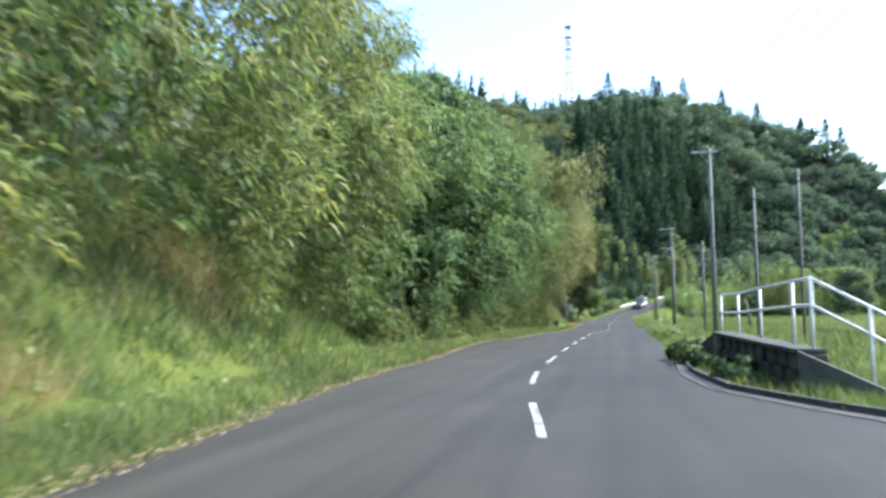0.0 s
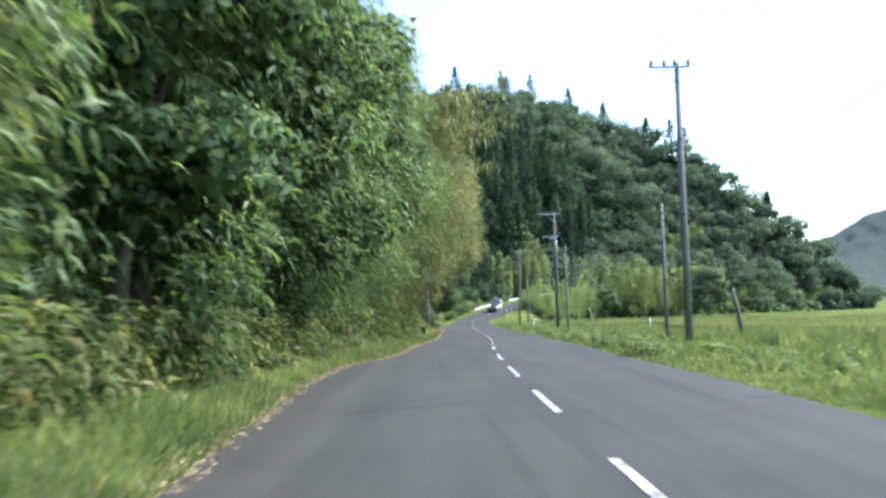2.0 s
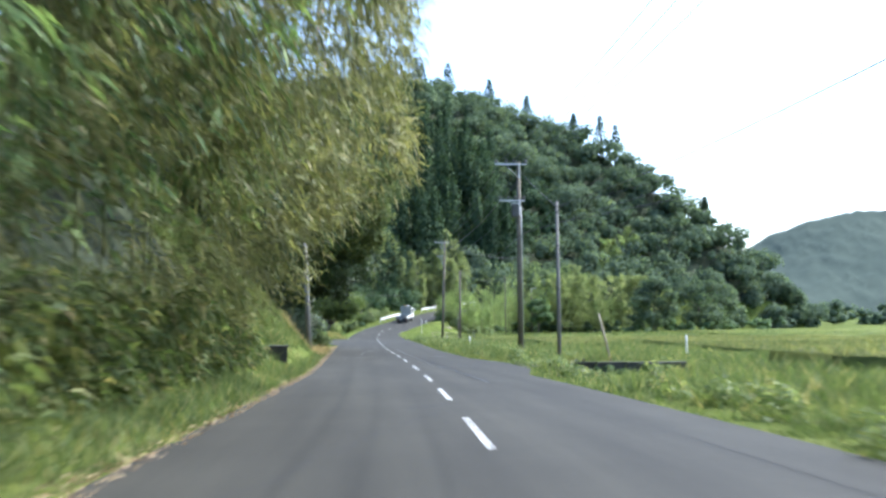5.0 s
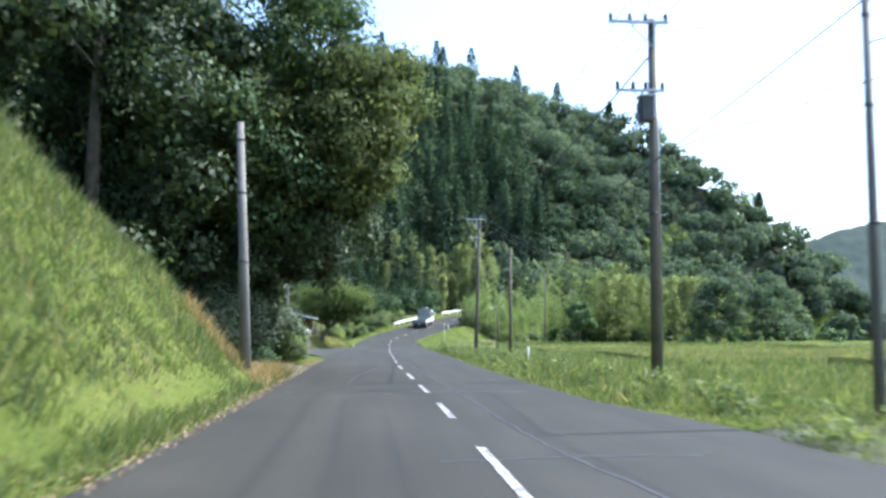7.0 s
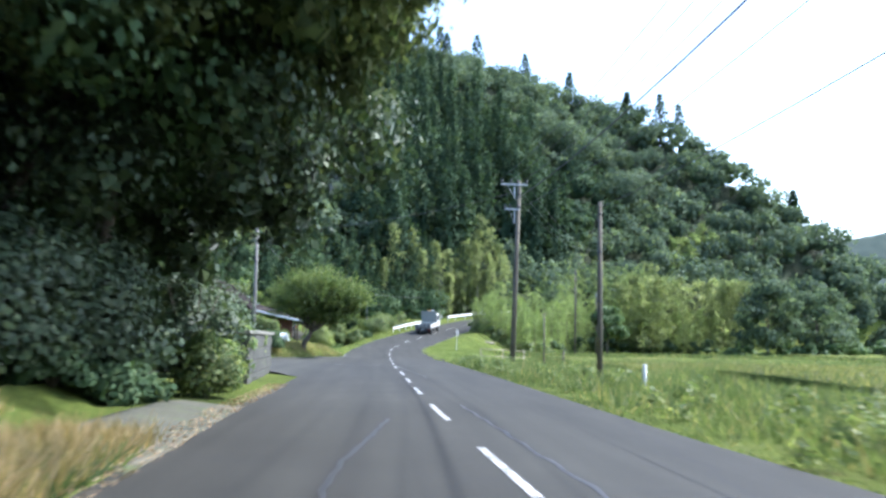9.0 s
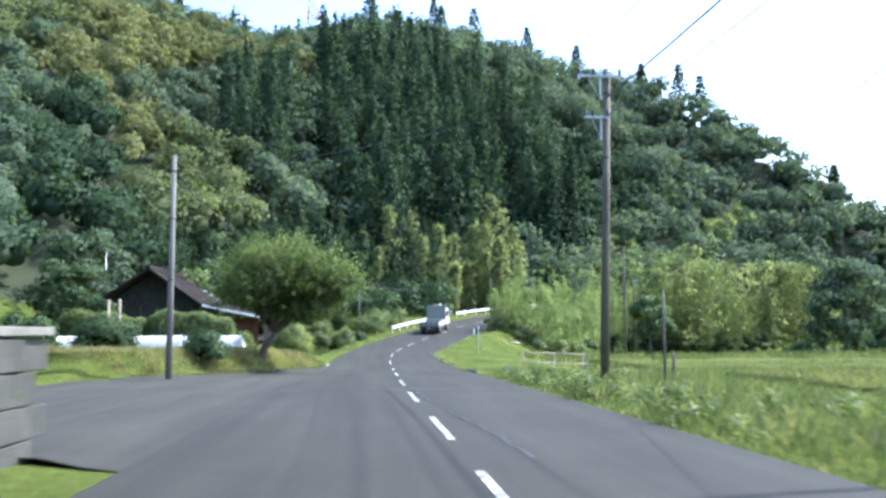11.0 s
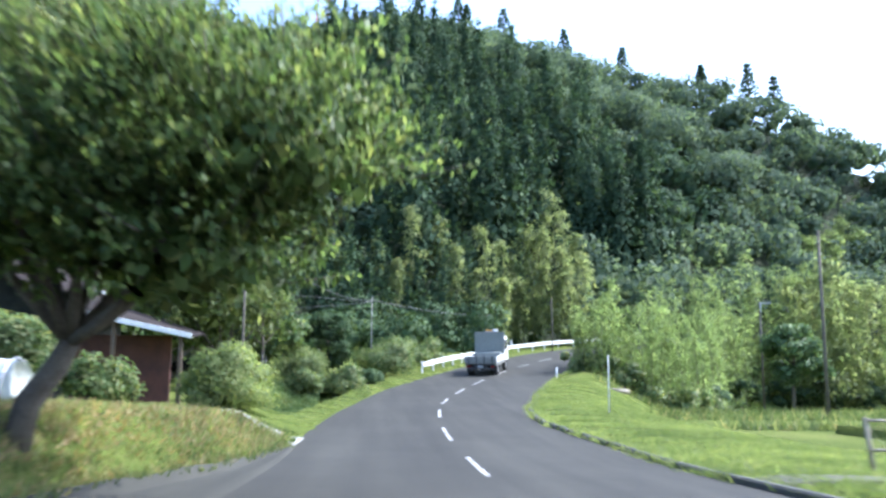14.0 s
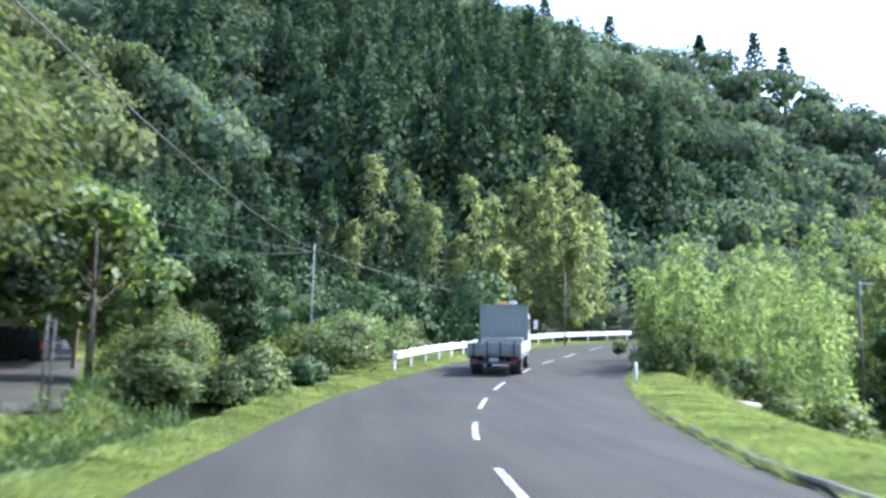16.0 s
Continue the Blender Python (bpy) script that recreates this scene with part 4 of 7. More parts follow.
stuff("bank_weeds", cards(p, d, RNG.uniform(0.04, 0.11, len(p)), 0.5), HEDGE, "leafy weeds at the foot of the bank", "weeds", d)
x, y, u = along(56000, -6, 44, 0.3, 5.2, -1)
grass("bank_grass", x, y, np.clip(RNG.uniform(0.25, 0.62, len(x)) * patchy(x, y, 0.4) * (0.55 + 0.6 * sstep(0.3, 2.4, u)), 0.1, 1.0), LAWN, "bright green grass at the foot of the bank", 0.03, 0.45)
x, y, u = along(26000, -6, 44, 1.6, 5.2, -1)
k = wob(x * 1.3, y * 0.8 + 4, 0.6) > 0.35
grass("dry_grass", x[k], y[k], np.clip(RNG.uniform(0.4, 0.95, k.sum()), 0.2, 1.0), GRASS_DRY, "straw-coloured patches of dry grass on the bank", 0.028, 0.4)
n = 5200
x, y = RNG.uniform(-8.2, -6.0, n), RNG.uniform(168.5, 179.5, n)
p = np.stack([x, y, ground_z(x, y) + RNG.uniform(0.03, 0.32, n)], 1)
d = unit(RNG.normal(size=p.shape) * 0.6 + np.array([-0.5, 0, 0.5]))
# Darker scrub leaf puts the slope's shade into the weeds' colour.
stuff("bank_weeds", blades(p, unit(d * np.array([0.6, 0.6, 0.4]) + np.array([0, 0, 0.9])), RNG.uniform(0.2, 0.45, n), np.full(n, 0.03), 0.3), SCRUB, "leafy weeds darkened for the shaded garden slope", "weeds", d)
# fallen leaves along the edge of the asphalt
x, y, u = along(14000, -8, 112, -0.22, 0.3, -1)
p = np.stack([x, y, np.interp(y, CL[:, 1], CL[:, 2]) + RNG.uniform(0.012, 0.05, len(x))], 1)
stuff("leaf_litter", cards(p, np.tile([0, 0, 1.0], (len(p), 1)), RNG.uniform(0.02, 0.055, len(p)), 0.5), STRAW, "dry fallen leaves along the asphalt edge", "leaves")


# woods on the hill
def domes(x, y, r, h, per, size, m=4, core=0.58):
    """Round crowns standing on the slope, with their outward directions."""
    z = ground_z(x, y)
    n = len(x)
    a = RNG.uniform(0, 2 * np.pi, (n, m))
    q = np.sqrt(RNG.uniform(0, 1, (n, m))) * r[:, None] * 0.66
    c = np.stack([x[:, None] + np.cos(a) * q, y[:, None] + np.sin(a) * q, (z + h)[:, None] - r[:, None] * RNG.uniform(0.45, 1.1, (n, m)) - 0.4 * q], -1).reshape(-1, 3)
    rad = (r[:, None] * RNG.uniform(0.4, 0.62, (n, m))).reshape(-1)
    p, d = blob_points(n * per, c, rad, 0.85, -0.25, (0.78, 1.1))
    v = cards(p, d, RNG.uniform(0.45, 1.2, n * per) * size, 0.4)
    mid = np.stack([x, y, z + h - r], 1)
    own = np.argmin(np.abs(p[:, None, :2] - mid[None, :, :2]).sum(-1), 1) if n < 60 else None
    around = d if own is None else unit(p - mid[own])
    nn = unit(d * 0.6 + around * 0.4 + np.array([0, -0.1, 0.35]) + RNG.normal(size=d.shape) * 0.18)
    if np.any(core):
        return joined(v, nn, cores(c, rad, 0.85, np.repeat(core, m) if np.ndim(core) else core))
    p, d = blob_points(n * per // 2, c, rad, 0.85, -1.0, (0.3, 0.75))
    return np.concatenate([v, cards(p, d, RNG.uniform(0.9, 1.6, len(p)) * size, 0.6)]), np.concatenate([nn, unit(d + RNG.normal(size=d.shape) * 0.3)])


def cones(x, y, h, r, per, size):
    """Conifers: tapering tiers of drooping sprays, with their outward directions."""
    z = ground_z(x, y)
    n = len(x)
    per, tuft = (per // 9) * 9, 9
    k = np.repeat(np.arange(n), per)
    g = n * per // tuft
    u = np.repeat(RNG.uniform(0, 1, g) ** 0.8, tuft)
    a = np.repeat(RNG.uniform(0, 2 * np.pi, g), tuft)
    rad = r[k] * (1 - u ** 1.25) ** 0.8 * np.repeat(RNG.uniform(0.5, 1.12, g), tuft) + 0.06
    soft = RNG.normal(size=(n * per, 3)) * (0.2 + 0.16 * r[k] * (1 - u))[:, None]
    p = np.stack([x[k] + np.cos(a) * rad, y[k] + np.sin(a) * rad, z[k] + h[k] * (0.10 + 0.90 * u)], 1) + soft
    d = unit(np.stack([np.cos(a), np.sin(a), np.full(n * per, 0.45)], 1) + unit(soft) * 0.5)
    v = cards(p, d, RNG.uniform(0.6, 1.3, n * per) * size * (1.15 - 0.6 * u), 0.5)
    q = np.repeat(np.arange(n), per // 3)
    ui, ai = RNG.uniform(0, 0.92, len(q)), RNG.uniform(0, 2 * np.pi, len(q))
    ri = r[q] * (1 - ui ** 1.25) ** 0.8 * RNG.uniform(0.2, 0.55, len(q))
    di = unit(np.stack([np.cos(ai), np.sin(ai), np.full(len(q), 0.3)], 1))
    pi = np.stack([x[q] + np.cos(ai) * ri, y[q] + np.sin(ai) * ri, z[q] + h[q] * (0.06 + 0.9 * ui)], 1)
    inner = cards(pi, di, RNG.uniform(1.3, 2.2, len(q)) * size * (1.15 - 0.6 * ui), 0.5)
    return np.concatenate([v, inner]), np.concatenate([unit(d + RNG.normal(size=d.shape) * 0.2), di])


def woods(name, made, material, label):
    return stuff(name, made[0], material, label, "forest", made[1])


def zone(x, t, poly):
    """Which places lie inside a patch of the slope given by its corners (x, share of the way up)."""
    hit = np.zeros(len(x), bool)
    for (xa, ta), (xb, tb) in zip(poly, poly[1:] + poly[:1]):
        cross = (ta > t) != (tb > t)
        hit ^= cross & (x < (xb - xa) * (t - ta) / (tb - ta + 1e-9) + xa)
    return hit


def crowns(x, y, r, h, per, size, m=9, core=0.36):
    """Billowing broadleaf crowns: a dome of rounded lumps set with small leaf clumps."""
    z = ground_z(x, y)
    n = len(x)
    u = (np.arange(m) + 0.5) / m
    cz = 1 - 1.12 * u
    a = (np.arange(m) * 2.4)[None] + RNG.uniform(0, 6.28, (n, 1)) + RNG.normal(0, 0.25, (n, m))
    cr = np.sqrt(np.maximum(1 - cz ** 2, 0))
    k = r[:, None] * RNG.uniform(0.5, 0.72, (n, m))
    mid = np.stack([x, y, z + h - r * 0.85], 1)
    c = (mid[:, None] + np.stack([np.cos(a) * cr * k, np.sin(a) * cr * k, np.broadcast_to(cz, (n, m)) * k * 0.85], -1)).reshape(-1, 3)
    rad = (r[:, None] * RNG.uniform(0.34, 0.5, (n, m))).reshape(-1)
    i = np.repeat(np.arange(n * m), per // m)
    d = unit(RNG.normal(size=(len(i), 3)))
    outward = unit(c - np.repeat(mid, m, 0))[i]
    d = np.where(((d * outward).sum(1) < -0.15)[:, None], -d, d)
    d[:, 2] = np.where(d[:, 2] < -0.35, -d[:, 2], d[:, 2])
    p = c[i] + d * (rad[i] * RNG.uniform(0.82, 1.12, len(i)))[:, None] * np.array([1, 1, 0.88])
    v = cards(p, d, RNG.uniform(0.5, 1.25, len(i)) * size, 0.45)
    nn = unit(d * 0.62 + outward * 0.38 + np.array([0, 0, 0.12]) + RNG.normal(size=d.shape) * 0.16)
    k = max(20, per // 3)
    j = np.repeat(np.arange(n), k)
    di = unit(RNG.normal(size=(len(j), 3)))
    di[:, 2] = np.abs(di[:, 2]) - 0.3
    pi = mid[j] + di * (r[j] * RNG.uniform(0.55, 0.85, len(j)))[:, None]
    fill = cards(pi, di, RNG.uniform(1.1, 1.9, len(j)) * size, 0.5)
    under = cores(mid - np.array([0, 0, 1]) * (r * 0.3)[:, None], r * core, 0.9, 1.0)
    return joined(np.concatenate([v, fill]), np.concatenate([nn, unit(di + np.array([0, 0, 0.2]) + RNG.normal(size=di.shape) * 0.2)]), under)


def slope_sites(sp, x0=-112, x1=101, t0=0.0, t1=1.03):
    """Evenly scattered standing places over the slope of the hill."""
    xs, ts = [], []
    for gx in np.arange(x0, x1, sp):
        yb = np.interp(gx, [-260, -120, -60, -30, -12, 10, 40, 70, 101], [120, 140, 176, 196, 210, 221, 228, 234, 243])
        yr, zr = np.interp(gx, RIDGE[:, 0], RIDGE[:, 1]), np.interp(gx, RIDGE[:, 0], RIDGE[:, 2])
        n = max(2, int(math.hypot(yr - yb, zr) * (t1 - t0) / sp))
        xs.append(gx + RNG.uniform(-0.45, 0.45, n) * sp)
        ts.append(t0 + (t1 - t0) * (np.arange(n) + RNG.uniform(0.05, 0.95, n)) / n)
    x, t = np.concatenate(xs), np.concatenate(ts)
    yb = np.interp(x, [-260, -120, -60, -30, -12, 10, 40, 70, 101], [120, 140, 176, 196, 210, 221, 228, 234, 243])
    yr = np.interp(x, RIDGE[:, 0], RIDGE[:, 1])
    return x, yb + (yr - yb) * t, t


CEDAR_PATCHES = [[(-16, 0.72), (-4, 0.78), (10, 0.74), (24, 0.62), (33, 0.44), (28, 0.10), (-4, 0.12), (-11, 0.38)], [(-31, 0.62), (-19, 0.63), (-14, 0.30), (-25, 0.29)]]
FOOT = [(-30, -0.02), (13, -0.02), (13, 0.16), (-4, 0.15), (-16, 0.17), (-28, 0.11)]
# Second patch: a hollow whose shade is put in by cedar-dark crowns.
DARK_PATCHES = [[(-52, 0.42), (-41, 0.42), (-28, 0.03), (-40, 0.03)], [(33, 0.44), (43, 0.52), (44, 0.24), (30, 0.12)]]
GOLD_PATCHES = [[(-62, 0.80), (-41, 0.88), (-19, 0.83), (-15, 0.58), (-29, 0.70), (-40, 0.56), (-45, 0.42), (-56, 0.46)], [(-43, 0.40), (-34, 0.20), (-31, 0.32), (-40, 0.46)]]
OLIVE_PATCHES = [[(-37, 0.34), (-22, 0.33), (-17, 0.12), (-29, 0.10)], [(-110, 0.45), (-62, 0.5), (-60, 0.95), (-110, 0.95)]]
inside = lambda x, t, patches: np.any([zone(x, t, q) for q in patches], axis=0)

x, y, t = slope_sites(4.6, -92)
spare = inside(x, t, CEDAR_PATCHES) | inside(x, t, GOLD_PATCHES)
foot = zone(x, t, FOOT)
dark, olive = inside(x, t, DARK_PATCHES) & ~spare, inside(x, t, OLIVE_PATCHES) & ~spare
b = ~(spare | dark | olive | foot)
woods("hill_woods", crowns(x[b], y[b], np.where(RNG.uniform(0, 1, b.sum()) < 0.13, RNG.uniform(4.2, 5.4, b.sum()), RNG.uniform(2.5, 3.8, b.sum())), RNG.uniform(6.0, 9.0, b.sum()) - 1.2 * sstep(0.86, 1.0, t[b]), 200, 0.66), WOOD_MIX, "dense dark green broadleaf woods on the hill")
woods("hill_woods", crowns(x[dark], y[dark], RNG.uniform(2.6, 4.2, dark.sum()), RNG.uniform(6.5, 10.5, dark.sum()), 180, 0.72), CEDAR, "dark evergreen stand and a hollow darkened for its shade")
woods("olive_woods", crowns(x[olive], y[olive], RNG.uniform(2.8, 4.8, olive.sum()), RNG.uniform(6.0, 9.5, olive.sum()), 240, 0.62), OLIVE, "rounded olive green trees low on the hill")
x, y, t = slope_sites(4.3, -64, -10)
g = inside(x, t, GOLD_PATCHES)
woods("golden_woods", crowns(x[g], y[g], RNG.uniform(2.3, 3.6, g.sum()), RNG.uniform(6, 10.5, g.sum()), 170, 0.62, 6), GOLDEN, "yellowish bamboo woods high on the hill")
x, y, t = slope_sites(4.9, -36, 38)
k = inside(x, t, CEDAR_PATCHES)
woods("cedar_woods", cones(x[k], y[k], RNG.uniform(10, 19, k.sum()), RNG.uniform(2.6, 4.1, k.sum()), 540, 0.72), CEDAR, "tall dark cedar plantation on the slope")
x = np.arange(-60, 100, 2.6) + RNG.uniform(-0.8, 0.8, 62)
y = np.interp(x, RIDGE[:, 0], RIDGE[:, 1]) - RNG.uniform(0.5, 5.0, len(x))
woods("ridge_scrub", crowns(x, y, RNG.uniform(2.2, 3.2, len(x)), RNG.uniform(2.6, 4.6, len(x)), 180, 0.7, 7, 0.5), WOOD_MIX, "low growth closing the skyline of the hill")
x, y, t = slope_sites(3.0, -30, 14, 0.0, 0.18)
k = zone(x, t, FOOT)
woods("young_woods", cones(x[k], y[k], RNG.uniform(4.5, 8.5, k.sum()), RNG.uniform(1.4, 2.3, k.sum()), 225, 0.46), CEDAR, "shaded young conifers at the foot of the plantation")
x = RNG.uniform(76, 106, 44)
y = np.interp(x, [70, 101, 110], [234, 243, 246]) + RNG.uniform(-3.5, 5, 44)
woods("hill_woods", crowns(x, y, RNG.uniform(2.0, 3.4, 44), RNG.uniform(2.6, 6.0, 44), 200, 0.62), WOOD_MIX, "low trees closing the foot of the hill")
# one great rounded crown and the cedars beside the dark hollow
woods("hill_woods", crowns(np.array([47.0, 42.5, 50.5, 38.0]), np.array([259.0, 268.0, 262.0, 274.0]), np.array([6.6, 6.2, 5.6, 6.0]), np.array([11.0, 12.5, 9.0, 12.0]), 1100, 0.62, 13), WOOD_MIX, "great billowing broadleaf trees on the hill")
woods("cedar_woods", cones(np.array([25.0, 28.5, 31.0, 22.0]), np.array([235.5, 237.0, 241.0, 237.0]), np.array([19.0, 20.0, 18.0, 17.0]), np.array([3.2, 3.3, 3.1, 3.0]), 1200, 0.6), CEDAR, "tall pointed cedars at the edge of the hollow")


# far ranges and the far side of the valley
def far_range():
    """A long wooded ridge far across the valley."""
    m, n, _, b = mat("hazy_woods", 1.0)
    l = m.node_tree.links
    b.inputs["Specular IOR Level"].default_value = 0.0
    # Pale grey-green base colour with the haze of distance mixed in.
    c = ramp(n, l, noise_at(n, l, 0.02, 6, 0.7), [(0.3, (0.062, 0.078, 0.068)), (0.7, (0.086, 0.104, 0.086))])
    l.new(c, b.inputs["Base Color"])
    xs = np.arange(150, 1500, 5.0)
    top = np.interp(xs, [150, 250, 300, 326, 354, 380, 406, 430, 480, 560, 680, 800, 1000, 1500], [6, 22, 40, 53, 67, 76, 83, 87, 90, 78, 96, 84, 110, 90])
    rows = np.linspace(0, 1, 26)
    vs = []
    for q in rows:
        z = -4 + (top + 4) * q ** 0.85 + (2.0 * np.abs(wob(xs, 760 + 110 * q, 0.16)) + RNG.uniform(0, 1.3, len(xs))) * sstep(0, 0.1, q)
        vs.append(np.stack([xs + RNG.normal(0, 1.4, len(xs)), np.full(len(xs), 650 + 110 * q), z], 1))
    vs.append(np.stack([xs, np.full(len(xs), 900.0), np.full(len(xs), -5.0)], 1))
    k = len(xs)
    fs = [(j * k + i, j * k + i + 1, (j + 1) * k + i + 1, (j + 1) * k + i) for j in range(len(vs) - 1) for i in range(k - 1)]
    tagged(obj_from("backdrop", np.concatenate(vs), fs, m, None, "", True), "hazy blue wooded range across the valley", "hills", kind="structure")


far_range()
x = np.concatenate([RNG.uniform(30, 260, 170)])
y = 225 + 0.25 * x + RNG.uniform(0, 26, len(x))
x, y = x[x > 60], y[x > 60]
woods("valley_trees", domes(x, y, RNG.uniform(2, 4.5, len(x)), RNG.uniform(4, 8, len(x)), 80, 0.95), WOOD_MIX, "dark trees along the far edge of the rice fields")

# bamboo grove inside the bend
FRONT = ([8.8, 10, 12.5, 16, 19, 22, 28, 36, 48], [191.5, 189, 187, 188, 192, 199, 207.5, 208, 209])
n = 46
cx = 8.8 + 36 * ((np.arange(n) + RNG.uniform(0, 1, n)) / n) ** 1.35
back = ((np.arange(n) * 0.382 + 0.1) % 1.0) ** 1.3
cy = np.interp(cx, *FRONT) + 0.5 + back * np.interp(cx, [8.8, 11, 18, 26, 48], [4, 9, 13, 6, 5])
ch = np.interp(cx, [8.8, 10, 12, 16, 22, 30, 36, 42, 48], [3.8, 5.0, 6.4, 7.6, 9.6, 10.4, 11.5, 9.5, 6.0]) * RNG.uniform(0.78, 1.08, n)
i = np.repeat(np.arange(n), 4)
gx, gy = cx[i] + RNG.normal(0, 0.7, len(i)), cy[i] + RNG.normal(0, 0.7, len(i))
hh = ch[i] * RNG.uniform(0.66, 1.12, len(i))
keep = nearest(gx, gy)[0] > 4.4
gx, gy, hh = gx[keep], gy[keep], hh[keep]
v, nb, canes = feather_bamboo(gx, gy, hh, 40, 13, 0.235, (-0.05, -0.07), 0.12, 0.04, 0.17)
stuff("bamboo_grove", v, BAMBOO_FAR, "light green bamboo grove inside the bend", "bamboo", nb)
tagged(tubes("bamboo_canes", canes, CANE, None, sides=5), "thin pale bamboo canes in the grove", "bamboo", kind="stuff")
for a, b, m, s, lab in ((9.0, 19.0, HEDGE, 0.19, "leafy scrub along the foot of the grove"), (19.0, 47.0, BROAD, 0.26, "dark leafy scrub below the far bamboo")):
    gx = RNG.uniform(a, b, 62)
    gy = np.interp(gx, *FRONT) + RNG.uniform(-0.3, 2.5, len(gx))
    v, nn = domes(gx, gy, RNG.uniform(0.6, 1.3, len(gx)), RNG.uniform(0.7, 2.0, len(gx)) * (1.0 if a < 10 else 1.6), 150, s, 2, 0.0)
    stuff("grove_undergrowth", v, m, lab, "undergrowth", nn)
gx = RNG.uniform(43, 82, 60)
gy = 196 + (gx - 43) * 0.5 + RNG.uniform(-2, 6, len(gx))
v, nn = domes(gx, gy, RNG.uniform(0.9, 1.9, len(gx)), RNG.uniform(1.2, 3.4, len(gx)), 150, 0.36, 2, 0.0)
stuff("grove_undergrowth", v, SCRUB, "green scrub below the trees at the foot of the hill", "undergrowth", nn)
# paler bamboo climbing the slope behind the grove
n = 60
gx = RNG.uniform(33, 57, n)
gy = 204 + (gx - 33) * 0.4 + RNG.uniform(0, 8, n)
top = np.interp(gx, [33, 38, 46, 52, 57], [8.0, 11.5, 14.0, 14.0, 8.5]) * RNG.uniform(0.75, 1.05, n)
v, nb, canes = feather_bamboo(gx, gy, np.clip(top - ground_z(gx, gy), 4, 13), 40, 12, 0.5, (-0.05, -0.05), 0.12, 0.12, 0.19)
stuff("pale_bamboo", v, BAMBOO_PALE, "pale yellowish bamboo climbing the foot of the hill", "bamboo", nb)
gx, gy = RNG.uniform(46, 64, 34), RNG.uniform(-3, 4, 34)
gy = 238.5 + (gx - 47) * 0.52 + gy
v, nb, canes = feather_bamboo(gx, gy, RNG.uniform(5.5, 8.5, 34), 40, 12, 0.5, (-0.05, -0.05), 0.12, 0.12, 0.19)
stuff("pale_bamboo", v, BAMBOO_FAR, "yellowish bamboo patch on the lower slope", "bamboo", nb)
# tall bamboo behind the guard rail
TIPS = [(14.2, 220, 18.1), (12.4, 221, 15.6), (15.6, 222, 16.4), (10.6, 219, 13.6), (7.0, 215, 13.0), (8.6, 216.5, 12.0), (9.4, 218, 10.8), (11.6, 218.5, 12.6), (13.2, 218, 13.4), (16.6, 220.5, 13.6), (15.0, 218, 11.6), (12.2, 217.4, 9.8), (17.6, 222.5, 12.0), (10.0, 216.6, 8.4), (13.8, 217.2, 9.0), (8.0, 214.6, 8.0)]
gx, gy, top = (np.array(q, float) for q in zip(*TIPS))
v, nb, canes = feather_bamboo(gx, gy, (top - ground_z(gx, gy)) * 1.12, 64, 16, 0.40, (-0.03, -0.03), 0.07, 0.16, 0.13)
stuff("tall_bamboo", v, BAMBOO_PALE, "tall pale bamboo clump behind the guard rail", "bamboo", nb)
tagged(tubes("bamboo_canes", canes, CANE, None, sides=5), "pale canes of the tall bamboo clump", "bamboo", kind="stuff")
# feathery tips of young bamboo rising before the dark cedars
TIPS = [(-6.1, 235, 22.4), (0.2, 224.4, 16.7), (-12.2, 226.3, 16.0), (-3.6, 226, 13.2), (4.4, 222, 12.4), (-9.2, 229, 15.0), (-16.0, 224, 12.8), (3.0, 228, 16.4), (-20.5, 220, 12.0), (-1.6, 221, 10.6), (6.0, 219.5, 9.6), (-14.0, 220.5, 10.4), (-7.4, 222.5, 11.0), (-25.0, 214, 11.0)]
gx, gy, top = (np.array(q, float) for q in zip(*TIPS))
v, nb, canes = feather_bamboo(gx, gy, (top - ground_z(gx, gy)) * 1.12, 70, 14, 0.40, (0.0, 0.0), 0.03, 0.2, 0.17)
stuff("tall_bamboo", v, BAMBOO_PALE, "feathery bamboo tops before the cedars", "bamboo", nb)
tagged(tubes("bamboo_canes", canes, CANE, None, sides=5), "thin canes before the cedars", "bamboo", kind="stuff")
# dark wood at the foot of the cedars, its shade put in by a darker leaf
n = 46
gx, gy = RNG.uniform(-34, 6, n), RNG.uniform(204, 220, n)
woods("dark_wood", crowns(gx, gy, RNG.uniform(1.6, 2.6, n), RNG.uniform(2.6, 5.4, n), 270, 0.36), BROAD, "dark shaded trees at the foot of the cedars")
# gloomy understorey below the big evergreen trees
n = 60
gx = -7.6 - 13 * RNG.uniform(0, 1, n)
gy = RNG.uniform(98, 116.5, n)
gx = np.where(gy < 104, gx - 2.2, gx)
v, nn = domes(gx, gy, RNG.uniform(1.2, 2.2, n), RNG.uniform(1.4, 8.0, n), 240, 0.30, 4, 0.0)
stuff("understorey", v, BROAD, "dark evergreen undergrowth below the big trees", "undergrowth", nn)

# ---- trees beside the road ----
DARK_TREE = "big dark evergreen tree overhanging the road"
tree(-9.0, 33.4, 10.6, 2.5, 15000, 0.17, SCRUB, "rounded broadleaf tree rising out of the thicket", 0.35, 40, 5, lumps=(0.24, 0.42), shift=(1.3, 0.0), core=0.6)
tree(-9.2, 38.5, 10.0, 2.4, 13000, 0.17, SCRUB, "dark green broadleaf tree on the bank", 0.30, 36, 5, lumps=(0.24, 0.42), shift=(1.5, 0.0), core=0.6)
tree(-8.4, 31.0, 7.0, 2.2, 11000, 0.17, SCRUB, "leafy green tree at the edge of the thicket", 0.25, 34, 5, lumps=(0.24, 0.42), shift=(1.6, 0.0), core=0.6)
